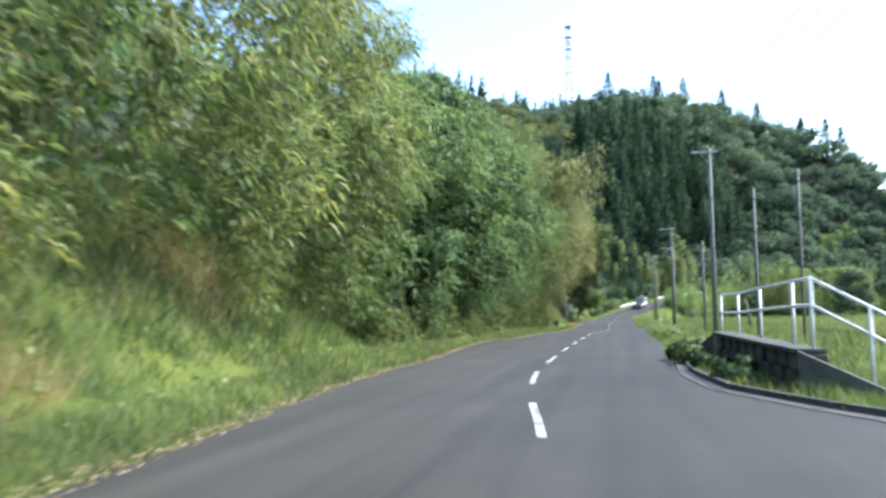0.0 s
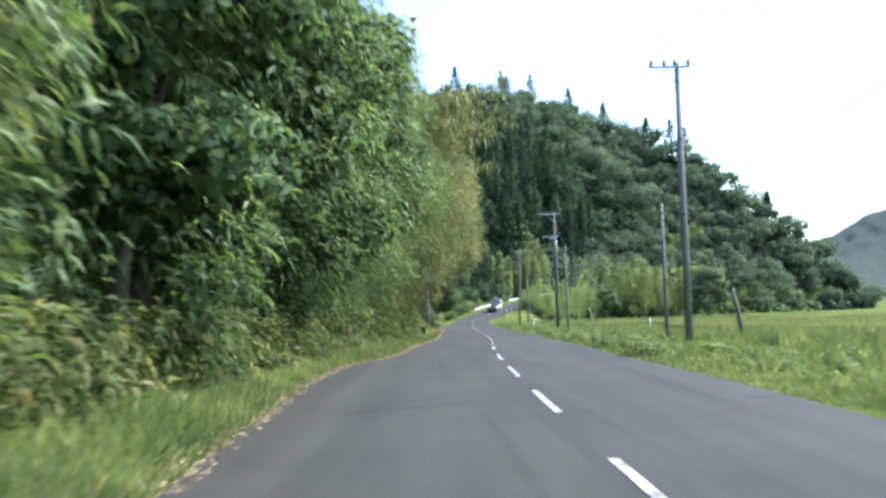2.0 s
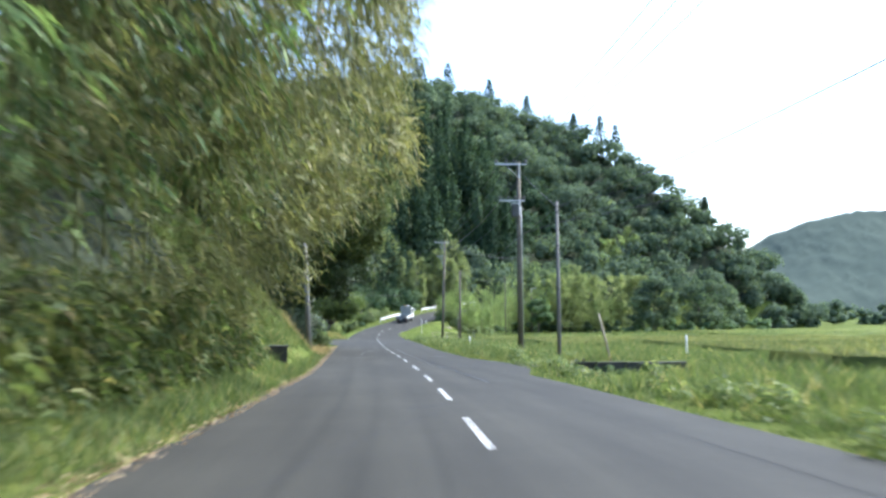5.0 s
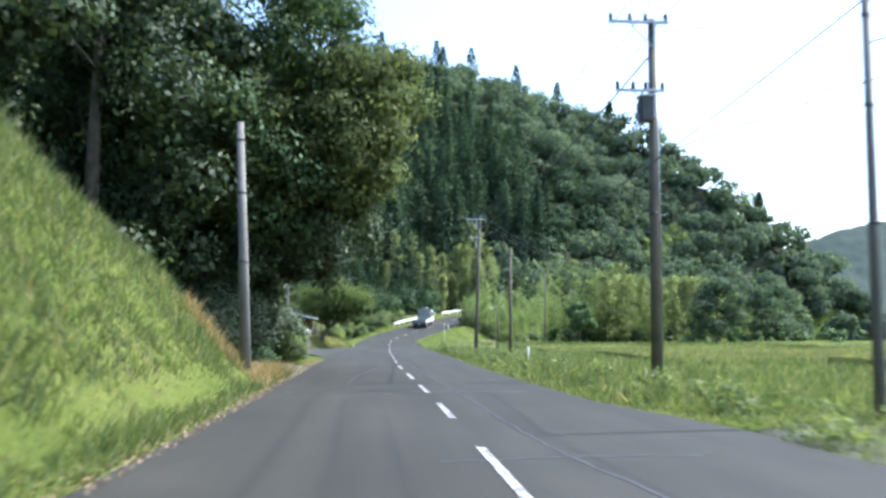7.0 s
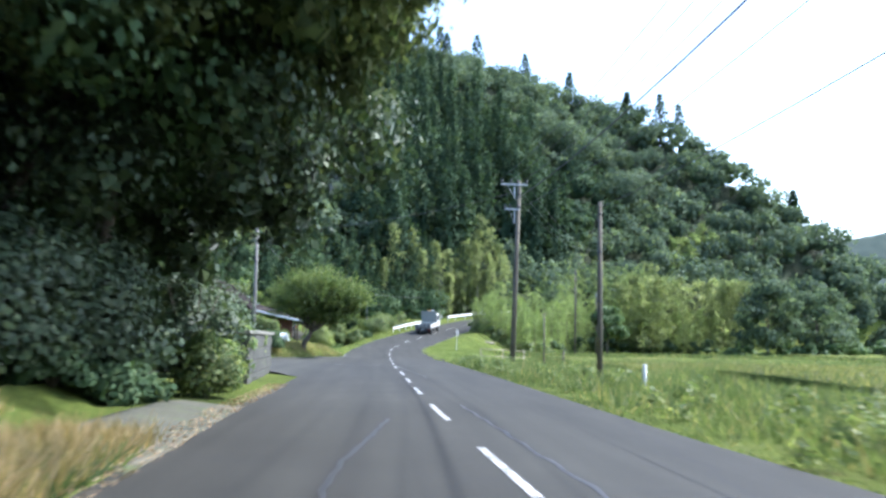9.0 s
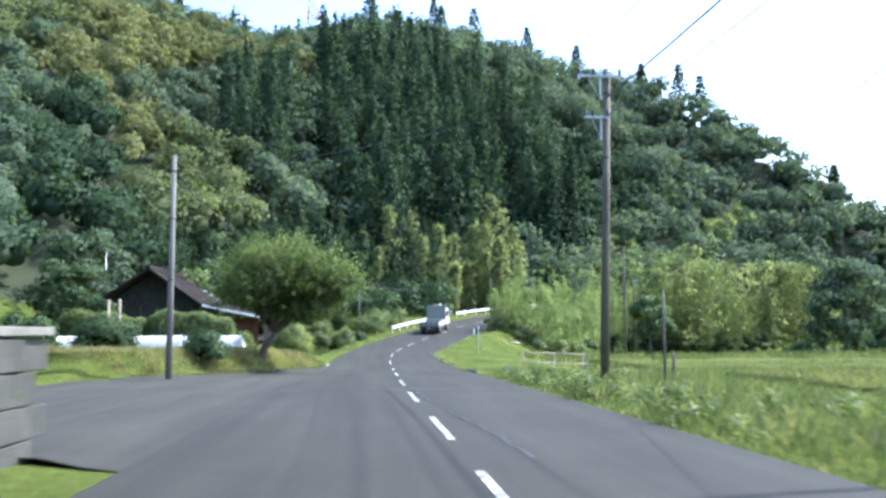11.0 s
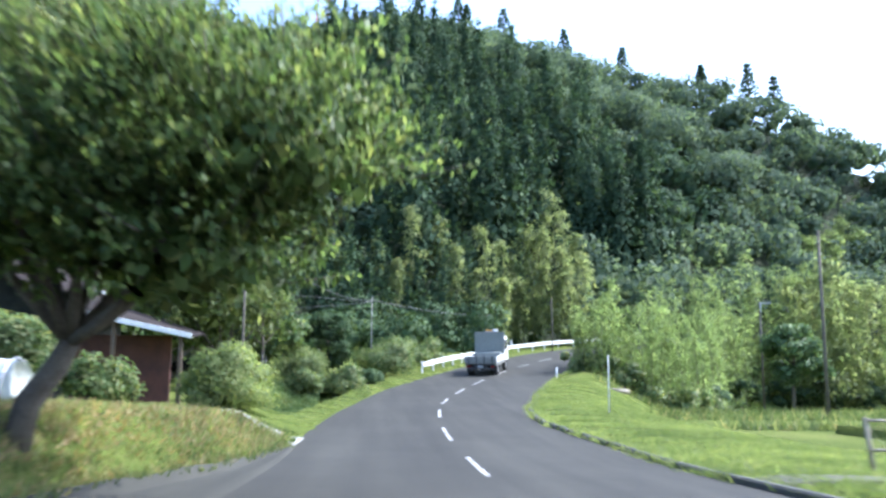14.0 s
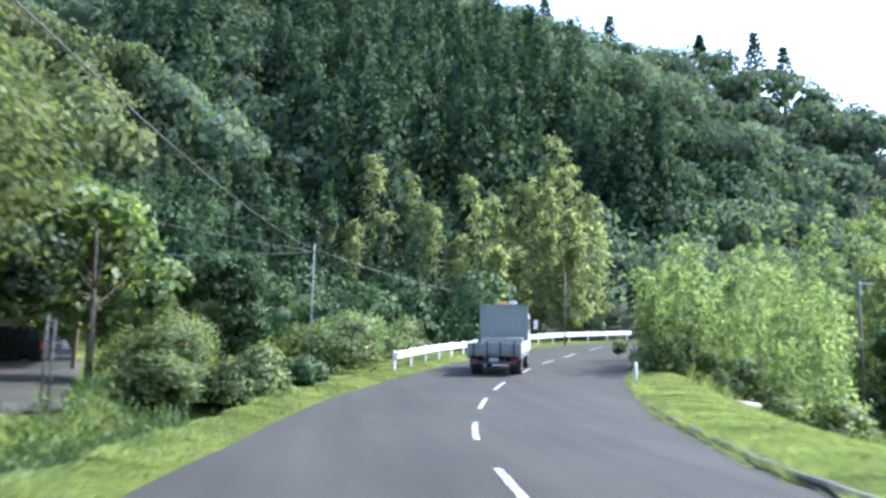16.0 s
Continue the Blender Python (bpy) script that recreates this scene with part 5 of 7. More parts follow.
tree(-11.4, 105.0, 17.0, 8.3, 46000, 0.155, BROAD, DARK_TREE, 0.10, 170, 3, 0.30, 0.6, lumps=(0.11, 0.21), shift=(3.6, -1.4), core=0.6)
tree(-8.4, 106.2, 11.5, 5.3, 33000, 0.132, DEEP, "dark evergreen tree drooping over the road edge", 0.16, 120, 4, 0.16, 0.4, lumps=(0.13, 0.26), shift=(2.6, 0.0), core=0.6)
# Olive leaf, lighter than its neighbours: the sunlit fringe is put into the colour.
tree(-9.8, 104.2, 12.0, 4.6, 34000, 0.136, OLIVE, "brownish evergreen tree hanging its boughs over the lane", 0.34, 130, 4, 0.14, 0.4, lumps=(0.15, 0.28), shift=(6.3, -1.2), core=0.6)
tree(-11.6, 98.2, 15.0, 6.0, 26000, 0.18, DEEP, "dark evergreen tree behind the grassy bank", 0.06, 50, 5, lumps=(0.18, 0.32), core=0.6)
tree(-10.5, 110.0, 14.5, 5.8, 22000, 0.20, DEEP, "dark evergreen tree beside the side road", 0.10, 50, 5, lumps=(0.16, 0.3), core=0.55)
tree(-17.5, 105.0, 17.0, 7.0, 8000, 0.38, BROAD, "tall dark tree in the roadside wood", 0.10, 34, 8)
tree(-15.5, 88.5, 13.0, 5.0, 10000, 0.26, BROAD, "leafy tree on top of the bank", 0.15, 28, 7)
tree(-19.0, 82.0, 13.5, 5.5, 12000, 0.22, PLUM, "lighter green tree on top of the bank", 0.15, 28, 7)
tree(-11.5, 78.5, 8.0, 3.6, 17000, 0.13, PLUM, "leafy young tree at the edge of the thicket", 0.15, 20, 6)
tree(-16.0, 116.0, 12.0, 5.5, 6000, 0.36, BROAD, "dark tree behind the stone wall", 0.12, 28, 7)
def shoot_tree(x, y, label, centre, half, trunk, shoots, per, leaf, length, up, material, r=0.15, lobes=()):
    """A garden tree with forked limbs and a crown of straight leafy shoots."""
    t = thing("tree", label, "tree")
    t.location = (x, y, float(ground_z(x, y)))
    fork = np.array(trunk[-1], float)
    wood = [([(q[0], q[1], q[2]) for q in trunk], np.linspace(r, r * 0.72, len(trunk)))]
    for k in range(9):
        a = k * 0.7 + RNG.uniform(-0.2, 0.2)
        end = np.array(centre) + np.array([math.cos(a), math.sin(a), RNG.uniform(-0.35, 0.5)]) * np.array(half) * RNG.uniform(0.6, 0.85)
        s = np.linspace(0, 1, 6)[:, None]
        wood.append((fork + (end - fork) * s + np.array([0, 0, -0.35]) * s * (1 - s) * 4 * RNG.uniform(-0.3, 1), np.linspace(r * 0.5, r * 0.1, 6)))
    v, n, twigs = shoot_crown(centre, half, shoots, per, leaf, length, up)
    for c, hf, share in lobes:
        w, m, tw = shoot_crown(c, hf, int(shoots * share), per, leaf, length * 0.8, up)
        v, n, twigs = np.concatenate([v, w]), np.concatenate([n, m]), twigs + tw
    bole = tubes("trunk", wood[:1], BARK, t)
    for w in wood[1:]:
        tubes("limb", [w], BARK, bole, sides=7)
    tagged(tubes("twig_growth", twigs, BARK, t, sides=4), "thin upright twigs", kind="stuff")
    crown = new("crown", mesh_of("crown", v, material, n))
    crown.parent = t


shoot_tree(-7.75, 148.5, "spreading plum tree with yellowing upright shoots before the house", (0.8, -0.4, 3.25), (2.5, 2.2, 1.6), [(0, 0, -0.2), (0.12, 0, 0.4), (0.42, 0.05, 0.85), (0.55, 0.05, 1.15)], 1000, 19, 0.138, 1.15, 0.75, PLUM, 0.19, [((3.0, -1.4, 3.2), (1.7, 1.3, 1.0), 0.28), ((0.6, -0.4, 2.5), (2.4, 1.8, 0.8), 0.3), ((2.1, -0.8, 2.1), (1.6, 1.4, 0.8), 0.18)])
shoot_tree(-9.4, 171.0, "leafy garden tree with reddish upright tips beside the gate", (-0.5, 0.0, 3.6), (2.7, 2.6, 2.1), [(0, 0, -0.2), (0.05, 0, 0.8), (0.1, 0.05, 1.5)], 900, 20, 0.15, 1.0, 0.5, SHRUB, 0.13)
tree(-6.0, 184.4, 4.0, 1.8, 12000, 0.11, BROAD, "dense evergreen garden tree", 0.1, 24, 6)
tree(-11.2, 180.5, 4.6, 2.0, 9000, 0.13, DEEP, "dark leafy garden tree beside the yard", 0.42, 34, 6, lumps=(0.16, 0.32))
tree(-12.5, 181.0, 6.2, 3.0, 4600, 0.24, PLUM, "garden tree with sparse brownish tips", 0.15, 20, 7)
tree(-9.2, 182.0, 5.6, 2.8, 4200, 0.24, PLUM, "garden tree with pale young leaves", 0.15, 20, 7)
tree(-17.0, 180.0, 7.0, 3.2, 4200, 0.26, PLUM, "bushy tree behind the house", 0.15, 20, 7)
tree(-24.0, 172.0, 9.0, 4.2, 4500, 0.32, WOOD_MIX, "dark tree behind the house", 0.15, 22, 7)
tree(-32.0, 160.0, 10.0, 5.0, 4500, 0.36, WOOD_MIX, "dark tree at the foot of the hill", 0.12, 22, 7)
tree(-26.0, 147.0, 8.0, 4.2, 4500, 0.32, PLUM, "leafy tree beside the side road", 0.12, 22, 7)
tree(28.0, 200.5, 7.0, 2.8, 9000, 0.22, SCRUB, "dark rounded tree among the bamboo", 0.08, 18, 6)
tree(48.0, 196.0, 10.0, 5.5, 4500, 0.40, WOOD_MIX, "dark tree at the foot of the hill", 0.1, 22, 6)
tree(61.0, 208.0, 11.0, 6.0, 4500, 0.42, WOOD_MIX, "dark tree at the edge of the rice fields", 0.1, 22, 6)
tree(72.0, 226.0, 11.0, 6.5, 4500, 0.44, WOOD_MIX, "rounded tree at the valley's edge", 0.1, 22, 6)
for x, y, w, h, n, m, lab in [(-7.5, 161.7, 3.1, 2.0, 15000, LAWN, "clipped round yellow-green shrub"), (-11.0, 161.5, 2.4, 1.8, 3200, HEDGE, "loose grey-green shrub before the house"),
                              (-7.4, 181.4, 3.3, 2.5, 14000, SHRUB, "layered light green garden shrub"), (-6.9, 179.7, 2.9, 1.4, 7000, HEDGE, "low shaded hedge below the layered shrub"), (-5.0, 180.0, 2.3, 1.8, 8000, HEDGE, "garden shrub with reddish tips"),
                              (-3.85, 182.0, 1.6, 1.05, 5000, BROAD, "low dark hydrangea beside the verge"), (-3.0, 188.6, 3.6, 2.8, 9000, HEDGE, "dense green roadside shrub"),
                              (-1.7, 194.5, 3.8, 2.6, 8000, HEDGE, "yellow-green shrub behind the guard rail"), (0.2, 198.6, 3.0, 2.2, 3200, HEDGE, "yellow-green shrub behind the guard rail"),
                              (-9.3, 143.6, 2.0, 1.5, 2600, BROAD, "dark green shrub on the dry bank"), (-17.0, 145.2, 3.2, 2.0, 6000, BROAD, "dark green shrub on the dry bank"), (-14.0, 145.5, 2.9, 1.9, 6000, BROAD, "dark green shrub on the dry bank"),
                              (4.9, 80.9, 1.2, 0.75, 2600, HEDGE, "weeds growing against the ditch wall"), (6.5, 81.9, 1.7, 0.7, 3400, BROAD, "dark weeds growing against the ditch wall"), (8.3, 81.4, 1.7, 0.8, 3000, HEDGE, "weeds growing against the ditch wall"), (4.6, 77.6, 2.2, 0.9, 2600, SHRUB, "green weeds growing in the roadside ditch"), (3.6, 75.2, 1.2, 0.8, 1600, HEDGE, "weeds growing in the roadside ditch"), (6.4, 76.0, 1.8, 0.8, 1600, BROAD, "dark weeds in the roadside ditch"), (-6.1, 105.9, 1.2, 1.3, 4200, SHRUB, "sunlit yellow-green weeds before the stone wall"), (-6.55, 109.8, 1.1, 1.5, 3600, SHRUB, "sunlit yellow-green weeds before the stone wall"), (-6.45, 111.6, 0.9, 1.9, 3000, PLUM, "climbing weeds over the end of the stone wall"), (-6.75, 115.6, 1.1, 2.0, 3000, HEDGE, "climbing shrub over the stone wall"), (-6.95, 113.4, 1.2, 2.3, 3600, PLUM, "climbing shrub behind the stone wall"), (-8.3, 113.5, 3.4, 4.6, 6500, DEEP, "tall dark shrub hiding the lane"), (-8.0, 116.0, 2.6, 3.0, 3800, DEEP, "dark shrub behind the stone wall"), (-7.1, 103.7, 1.9, 0.9, 3000, BROAD, "low dark weeds growing at the wood's edge"), (-7.9, 102.9, 1.8, 0.8, 2400, BROAD, "low dark weeds growing at the wood's edge"), (-7.0, 108.6, 2.2, 3.6, 5200, DEEP, "tall dark shrub behind the sunlit weeds"),
                              (-6.4, 107.8, 1.2, 1.6, 3800, PLUM, "sunlit pale weeds before the stone wall"), (-8.9, 102.2, 3.0, 3.8, 7000, DEEP, "dense dark evergreen bush below the big tree"), (-7.7, 104.4, 2.4, 3.4, 6500, DEEP, "dense dark evergreen bush below the big tree"), (-8.4, 104.0, 2.6, 4.4, 6000, DEEP, "tall dark shrub below the big tree"), (-9.4, 101.0, 3.0, 3.4, 6000, DEEP, "tall dark shrub below the big tree"), (-10.2, 98.9, 3.2, 3.6, 6000, DEEP, "dark shrub at the edge of the grassy bank"), (1.95, 16.0, 1.0, 0.6, 1500, BROAD, "dark low weeds before the ramp wall"), (1.8, 19.0, 0.9, 0.55, 1400, BROAD, "dark weeds at the foot of the wall"), (1.75, 22.1, 0.9, 0.75, 2600, HEDGE, "green weeds before the low wing wall"), (1.6, 23.4, 1.0, 0.85, 3000, HEDGE, "pale flowering weeds at the end of the wall"), (1.6, 21.6, 0.9, 0.6, 1200, HEDGE, "leafy weeds at the foot of the wall"), (1.9, 24.2, 1.0, 0.7, 1100, BROAD, "dark weeds at the foot of the wall")]:
    bush(x, y, w, h, n, 0.085 if m in (SHRUB, LAWN) else 0.13, m, lab)


tree(-19.8, 158.5, 5.6, 2.8, 9000, 0.16, BROAD, "dark garden tree beside the farm house", 0.1, 34, 6, lumps=(0.16, 0.32))
def hedge(x, y, w, d, h, n, label):
    """A trimmed hedge: a leafy block with a rounded, uneven top, on short stems."""
    t = thing("hedge", label, "hedge")
    t.location = (x, y, float(ground_z(x, y)))
    q = RNG.uniform(-1, 1, (n, 3))
    k = RNG.integers(0, 3, n)
    m = np.arange(n)
    q[m, k] = np.sign(q[m, k])
    q[:, 2] = np.where(k == 2, 1.0, q[:, 2])
    out = np.sign(q) * np.abs(q) ** 4 + np.array([0, 0, 0.15])
    soft = q / np.maximum(1.0, (np.abs(q) ** 5).sum(1) ** 0.2)[:, None]
    p = soft * np.array([w / 2, d / 2, h * 0.48]) + np.array([0, 0, h * 0.5])
    p[:, 2] *= 1 + 0.12 * np.sin(p[:, 0] * 2.3 + 1) * np.sin(p[:, 0] * 0.9)
    p += RNG.normal(0, 0.07, p.shape)
    deep = p * np.array([0.86, 0.8, 0.9])
    v = np.concatenate([cards(p, unit(out), RNG.uniform(0.06, 0.13, n), 0.6), cards(deep[::2], unit(out[::2]), RNG.uniform(0.12, 0.2, len(deep[::2])), 0.6)])
    nn = unit(np.concatenate([out, out[::2]]) + RNG.normal(size=(len(v), 3)) * 0.35)
    v[..., 2] = np.maximum(v[..., 2], 0.0)
    crown = new("foliage", mesh_of("foliage", v, HEDGE, nn))
    crown.parent = t
    for a in np.linspace(-0.4, 0.4, 5):
        tubes("stem", [([(a * w, 0, -0.05), (a * w + 0.1, 0.1, h * 0.5)], [0.04, 0.02])], BARK, t, sides=6)


hedge(-12.6, 156.2, 4.6, 1.4, 2.15, 12000, "trimmed hedge before the house")
hedge(-17.2, 156.0, 4.7, 1.4, 2.25, 12000, "trimmed hedge before the house")


def ridge_pine(x, y, z, h):
    """A pine on the skyline: bare trunk with flat layered boughs."""
    t = thing("pine_tree", "lone layered pine standing above the ridge", "tree", group="pines on the ridge")
    t.location = (x, y, z)
    tubes("trunk", [([(0, 0, -2.5), (0.1, 0, h * 0.5), (0, 0.1, h)], [0.28, 0.18, 0.05])], BARK, t, sides=6)
    pos, nor = [], []
    for k in range(9):
        u = 0.3 + 0.7 * k / 8
        m = 42
        a = RNG.uniform(0, 2 * np.pi, m)
        r = h * 0.30 * (1.12 - u) * np.sqrt(RNG.uniform(0.05, 1, m)) + 0.15
        pos.append(np.stack([np.cos(a) * r, np.sin(a) * r, h * u - 0.12 * r + RNG.normal(0, 0.12, m)], 1))
        nor.append(np.tile([0, 0, 1.0], (m, 1)))
    pos, nor = np.concatenate(pos), np.concatenate(nor)
    c = new("crown", mesh_of("crown", cards(pos, nor, RNG.uniform(0.5, 1.0, len(pos)), 0.5), CEDAR))
    c.parent = t


for x, y, top, h in [(13.2, 316, 80, 9.0), (15.0, 316, 78.5, 8.0), (23.9, 320, 79.5, 9.5), (36.7, 315, 73, 8.0), (47, 305.5, 65.5, 7.5), (63.7, 283, 54, 8.5), (67.5, 281, 51, 8.0), (-3.0, 318, 83, 8.0), (58.0, 291, 57, 5.0), (84.0, 259, 28, 5.0)]:
    ridge_pine(x, y, top - h + 1.2, h * 1.12)
n = 60
x = RNG.uniform(-80, -14, n)
woods("ridge_cedars", cones(x, 330 + RNG.uniform(-3, 6, n), np.interp(x, [-80, -50, -30, -14], [19, 17, 15, 14]) * RNG.uniform(0.85, 1.1, n), np.full(n, 2.4), 200, 0.9), CEDAR, "row of dark cedars along the skyline")


# ---- poles and wires ----
def pole(x, y, top, label, r=0.15, material=POLE, arms=(), lean=0.0, bands=True, name="utility_pole", category="utility pole", dirn=0.0):
    z = float(ground_z(x, y))
    h = top - z
    t = thing(name, label, category, pose(x, y, z, 0, 0, dirn), "poles along the road")
    tubes("shaft", [([(0, 0, -0.4), (lean * h * 0.5, 0, h * 0.5), (lean * h, 0, h)], [r, r * 0.86, r * 0.68])], material, t, sides=14)
    for az, x0, x1 in arms:
        a = part("crossarm", boxes((x0, -0.045 - r, az - z - 0.045, x1, 0.045 - r, az - z + 0.045), bevel=0.008), STEEL, t, "weathered steel crossarm")
        part("brace", boxes((-0.03, -r - 0.1, az - z - 0.8, 0.03, -r - 0.05, az - z)), STEEL, t)
        tubes("strut", [([(x0 * 0.55, -r, az - z), (0, -r * 0.8, az - z - 0.75)], 0.018)], STEEL, t, sides=6)
        for f in (0.04, 0.36, 0.62, 0.96):
            xi = x0 + (x1 - x0) * f
            if abs(xi) > 0.12:
                tubes("insulator", [([(xi, -r, az - z + k * 0.05) for k in range(6)], [0.03, 0.075, 0.045, 0.075, 0.045, 0.06])], CERAMIC, a, sides=10)
    if bands:
        for k in (0.45, 0.72, 0.93):
            tubes("band", [([(lean * h * k, 0, h * k - 0.03), (lean * h * k, 0, h * k + 0.03)], r * (1 - 0.32 * k) + 0.01)], DARK_STEEL, t, sides=14)
    return t


C_POLE = "grey concrete utility pole with crossarm and insulators"
S_POLE = "slender grey concrete service pole beside the verge"
W_POLE = "dark weathered wooden pole beside the rice fields"
pole(5.05, 50.0, 9.7, C_POLE, 0.14, POLE, [(9.5, -1.05, 0.45)])
pole(4.63, 51.6, 4.6, S_POLE, 0.075)
pole(4.64, 31.6, 5.1, S_POLE, 0.065)
pole(6.12, 31.5, 5.7, S_POLE, 0.055)
pole(7.0, 49.8, 1.2, "short dark leaning post in the field margin", 0.09, POLE_WOOD, bands=False, lean=-0.2, name="field_post", category="post")
pole(6.2, 134.4, 0.6, "thin dark post beside the rice field", 0.05, POLE_WOOD, bands=False, name="field_post", category="post")
pole(4.78, 83.3, 5.1, S_POLE, 0.09)
p = pole(5.36, 95.2, 8.9, "grey utility pole with two crossarms and a transformer", 0.16, POLE_WOOD, [(8.75, -1.35, 0.45), (6.7, -1.15, 0.3)])
z0 = float(ground_z(5.36, 95.2))
tb = part("transformer", boxes((-0.42, -0.30, 5.78 - z0, -0.06, 0.12, 6.5 - z0), bevel=0.04), DARK_STEEL, p, "dark grey pole transformer")
part("transformer_lid", boxes((-0.46, -0.34, 6.5 - z0, -0.02, 0.16, 6.56 - z0), bevel=0.012), STEEL, tb)
for k in (-0.34, -0.14):
    tubes("bushing", [([(k, -0.1, 6.56 - z0 + j * 0.04) for j in range(5)], [0.02, 0.05, 0.03, 0.05, 0.03])], CERAMIC, tb, sides=8)
tubes("conduit", [([(0.15, -0.08, 0.1), (0.13, -0.08, 4.9 - z0), (0.11, -0.07, 6.4 - z0)], 0.025)], STEEL, p, sides=8)
for k in range(9):
    zz, sx = 2.2 + k * 0.5, 1 if k % 2 else -1
    tubes("climbing_peg", [([(sx * 0.1, 0, zz), (sx * 0.3, 0, zz), (sx * 0.31, 0, zz + 0.04)], 0.011)], STEEL, p, sides=6)
pole(4.38, 116.3, 3.9, W_POLE, 0.10, POLE_WOOD)
pole(4.74, 136.0, 8.0, C_POLE, 0.15, POLE_WOOD, [(7.8, -0.75, 0.75), (6.4, -0.55, 0.3)], 0.03)
pole(18.2, 177.5, 6.2, W_POLE, 0.10, POLE_WOOD)
pole(8.5, 139.9, -1.45, "short dark wooden post in the field margin", 0.07, POLE_WOOD, bands=False, name="field_post", category="post")
pole(27.6, 204.6, 5.2, W_POLE, 0.11, POLE_WOOD, [(5.05, -0.1, 0.9)])
pole(-6.1, 94.5, 5.35, "grey concrete pole at the foot of the bank", 0.15, POLE, lean=-0.05)
pole(-9.92, 139.8, 5.7, "grey concrete utility pole on the dry bank", 0.12, POLE)
pole(-3.75, 191.7, 3.9, "thin pale service pole above the shrubs", 0.045, CONCRETE)
pole(-21.5, 171.0, 5.0, "thin grey aerial pole beside the house", 0.05, STEEL, bands=False)
pole(35.6, 216.0, 5.9, "distant service pole with a side arm", 0.10, POLE, [(5.8, 0.0, 3.5)])
pole(-7.9, 166.8, 3.0, "thin dark paired pole among the garden trees", 0.05, POLE_WOOD, bands=False)
pole(12.0, 212.0, 6.0, "thin dark pole before the tall bamboo", 0.06, POLE_WOOD, bands=False)


def wire(a, b, sag, r=0.011, label="thin black overhead wire between poles"):
    a, b = np.array(a, float), np.array(b, float)
    t = np.linspace(0, 1, 14)
    p = a + (b - a) * t[:, None]
    p[:, 2] -= sag * 4 * t * (1 - t)
    ob = tubes("overhead_wire", [(p, r)], CABLE, None, sides=5)
    return tagged(ob, label, "wire", "overhead wires")


for dx in (-0.95, -0.3, 0.4):
    wire((5.05 + dx, 49.85, 9.75), (5.3 + dx, 95.0, 8.98), 0.9)
    wire((5.3 + dx, 95.0, 8.98), (4.86 + dx, 135.8, 8.05), 0.8)
    wire((5.05 + dx, 49.85, 9.75), (7.5 + dx, -6.0, 11.2), 0.9)
    wire((4.86 + dx, 135.8, 8.05), (30 + dx, 215.0, 12.0), 1.2)
wire((4.64, 31.6, 4.9), (4.63, 51.6, 4.4), 0.15)
wire((4.63, 51.6, 4.4), (4.78, 83.3, 4.9), 0.35, 0.014)
wire((4.78, 83.3, 4.9), (4.38, 116.3, 3.7), 0.4, 0.014)
wire((4.78, 83.3, 4.9), (5.36, 95.2, 8.5), 0.1)
wire((4.78, 83.3, 4.2), (22.0, 60.0, 7.2), 0.3, 0.014)
wire((4.78, 83.3, 4.85), (20.0, 66.0, 8.6), 0.3)
wire((4.64, 31.6, 5.0), (16.0, 8.0, 8.0), 0.3)
wire((4.64, 31.6, 4.7), (6.12, 31.5, 5.2), 0.04)
wire((6.12, 31.5, 5.2), (22.0, 34.0, 6.2), 0.15)
wire((4.38, 116.3, 3.7), (18.2, 177.5, 6.0), 0.6)
wire((5.36, 95.2, 6.6), (4.86, 136.0, 6.4), 0.7, 0.013)
wire((5.2, 95.1, 7.7), (4.75, 135.9, 6.9), 0.6, 0.028, "thick twisted black cable between poles")
wire((5.45, 95.2, 4.85), (24.0, 74.0, 11.0), 0.4, 0.016)
wire((-3.75, 191.7, 3.7), (10.5, 221.0, 5.2), 0.5, 0.022)
wire((-3.75, 191.7, 3.6), (-14.0, 188.5, 2.9), 0.25, 0.018)
wire((-3.75, 191.7, 3.7), (-9.8, 139.9, 4.8), 1.6, 0.014)
wire((-3.75, 191.7, 3.6), (-21.5, 171.0, 4.6), 0.5)
wire((-9.7, 139.9, 5.1), (-21.5, 171.0, 4.8), 0.4)
wire((-9.7, 139.9, 5.1), (4.86, 136.0, 7.4), 0.4)


wire((5.05, 50.0, 6.0), (22.0, 50.5, 11.3), 0.1)
wire((4.63, 51.6, 4.4), (22.0, 52.0, 10.2), 0.1)


def mast(x, y, z, h):
    t = thing("transmission_mast", "tall red and white lattice mast on the ridge", "mast")
    t.location = (x, y, z)
    red = surface("mast_red", (0.36, 0.12, 0.08), (0.5, 0.2, 0.14), 2, 0.6)
    w = lambda u: 1.9 * (1 - u) + 0.5 * u
    n = 12
    for k in range(n):
        a, b = k / n, (k + 1) / n
        c = [(sx, sy) for sx, sy in ((-1, -1), (1, -1), (1, 1), (-1, 1))]
        seg = []
        for i in range(4):
            p, q = c[i], c[(i + 1) % 4]
            seg.append(([(p[0] * w(a), p[1] * w(a), h * a), (p[0] * w(b), p[1] * w(b), h * b)], 0.16))
            seg.append(([(p[0] * w(a), p[1] * w(a), h * a), (q[0] * w(b), q[1] * w(b), h * b)], 0.09))
            seg.append(([(q[0] * w(a), q[1] * w(a), h * a), (p[0] * w(b), p[1] * w(b), h * b)], 0.09))
        tubes("lattice_section", seg, red if k % 2 else WHITE, t, sides=5)
    for u in (0.72, 0.85, 0.97):
        part("platform", boxes((-1.4, -1.4, h * u, 1.4, 1.4, h * u + 0.25)), STEEL, t)


mast(-18.5, 341.5, 76.0, 36.5)


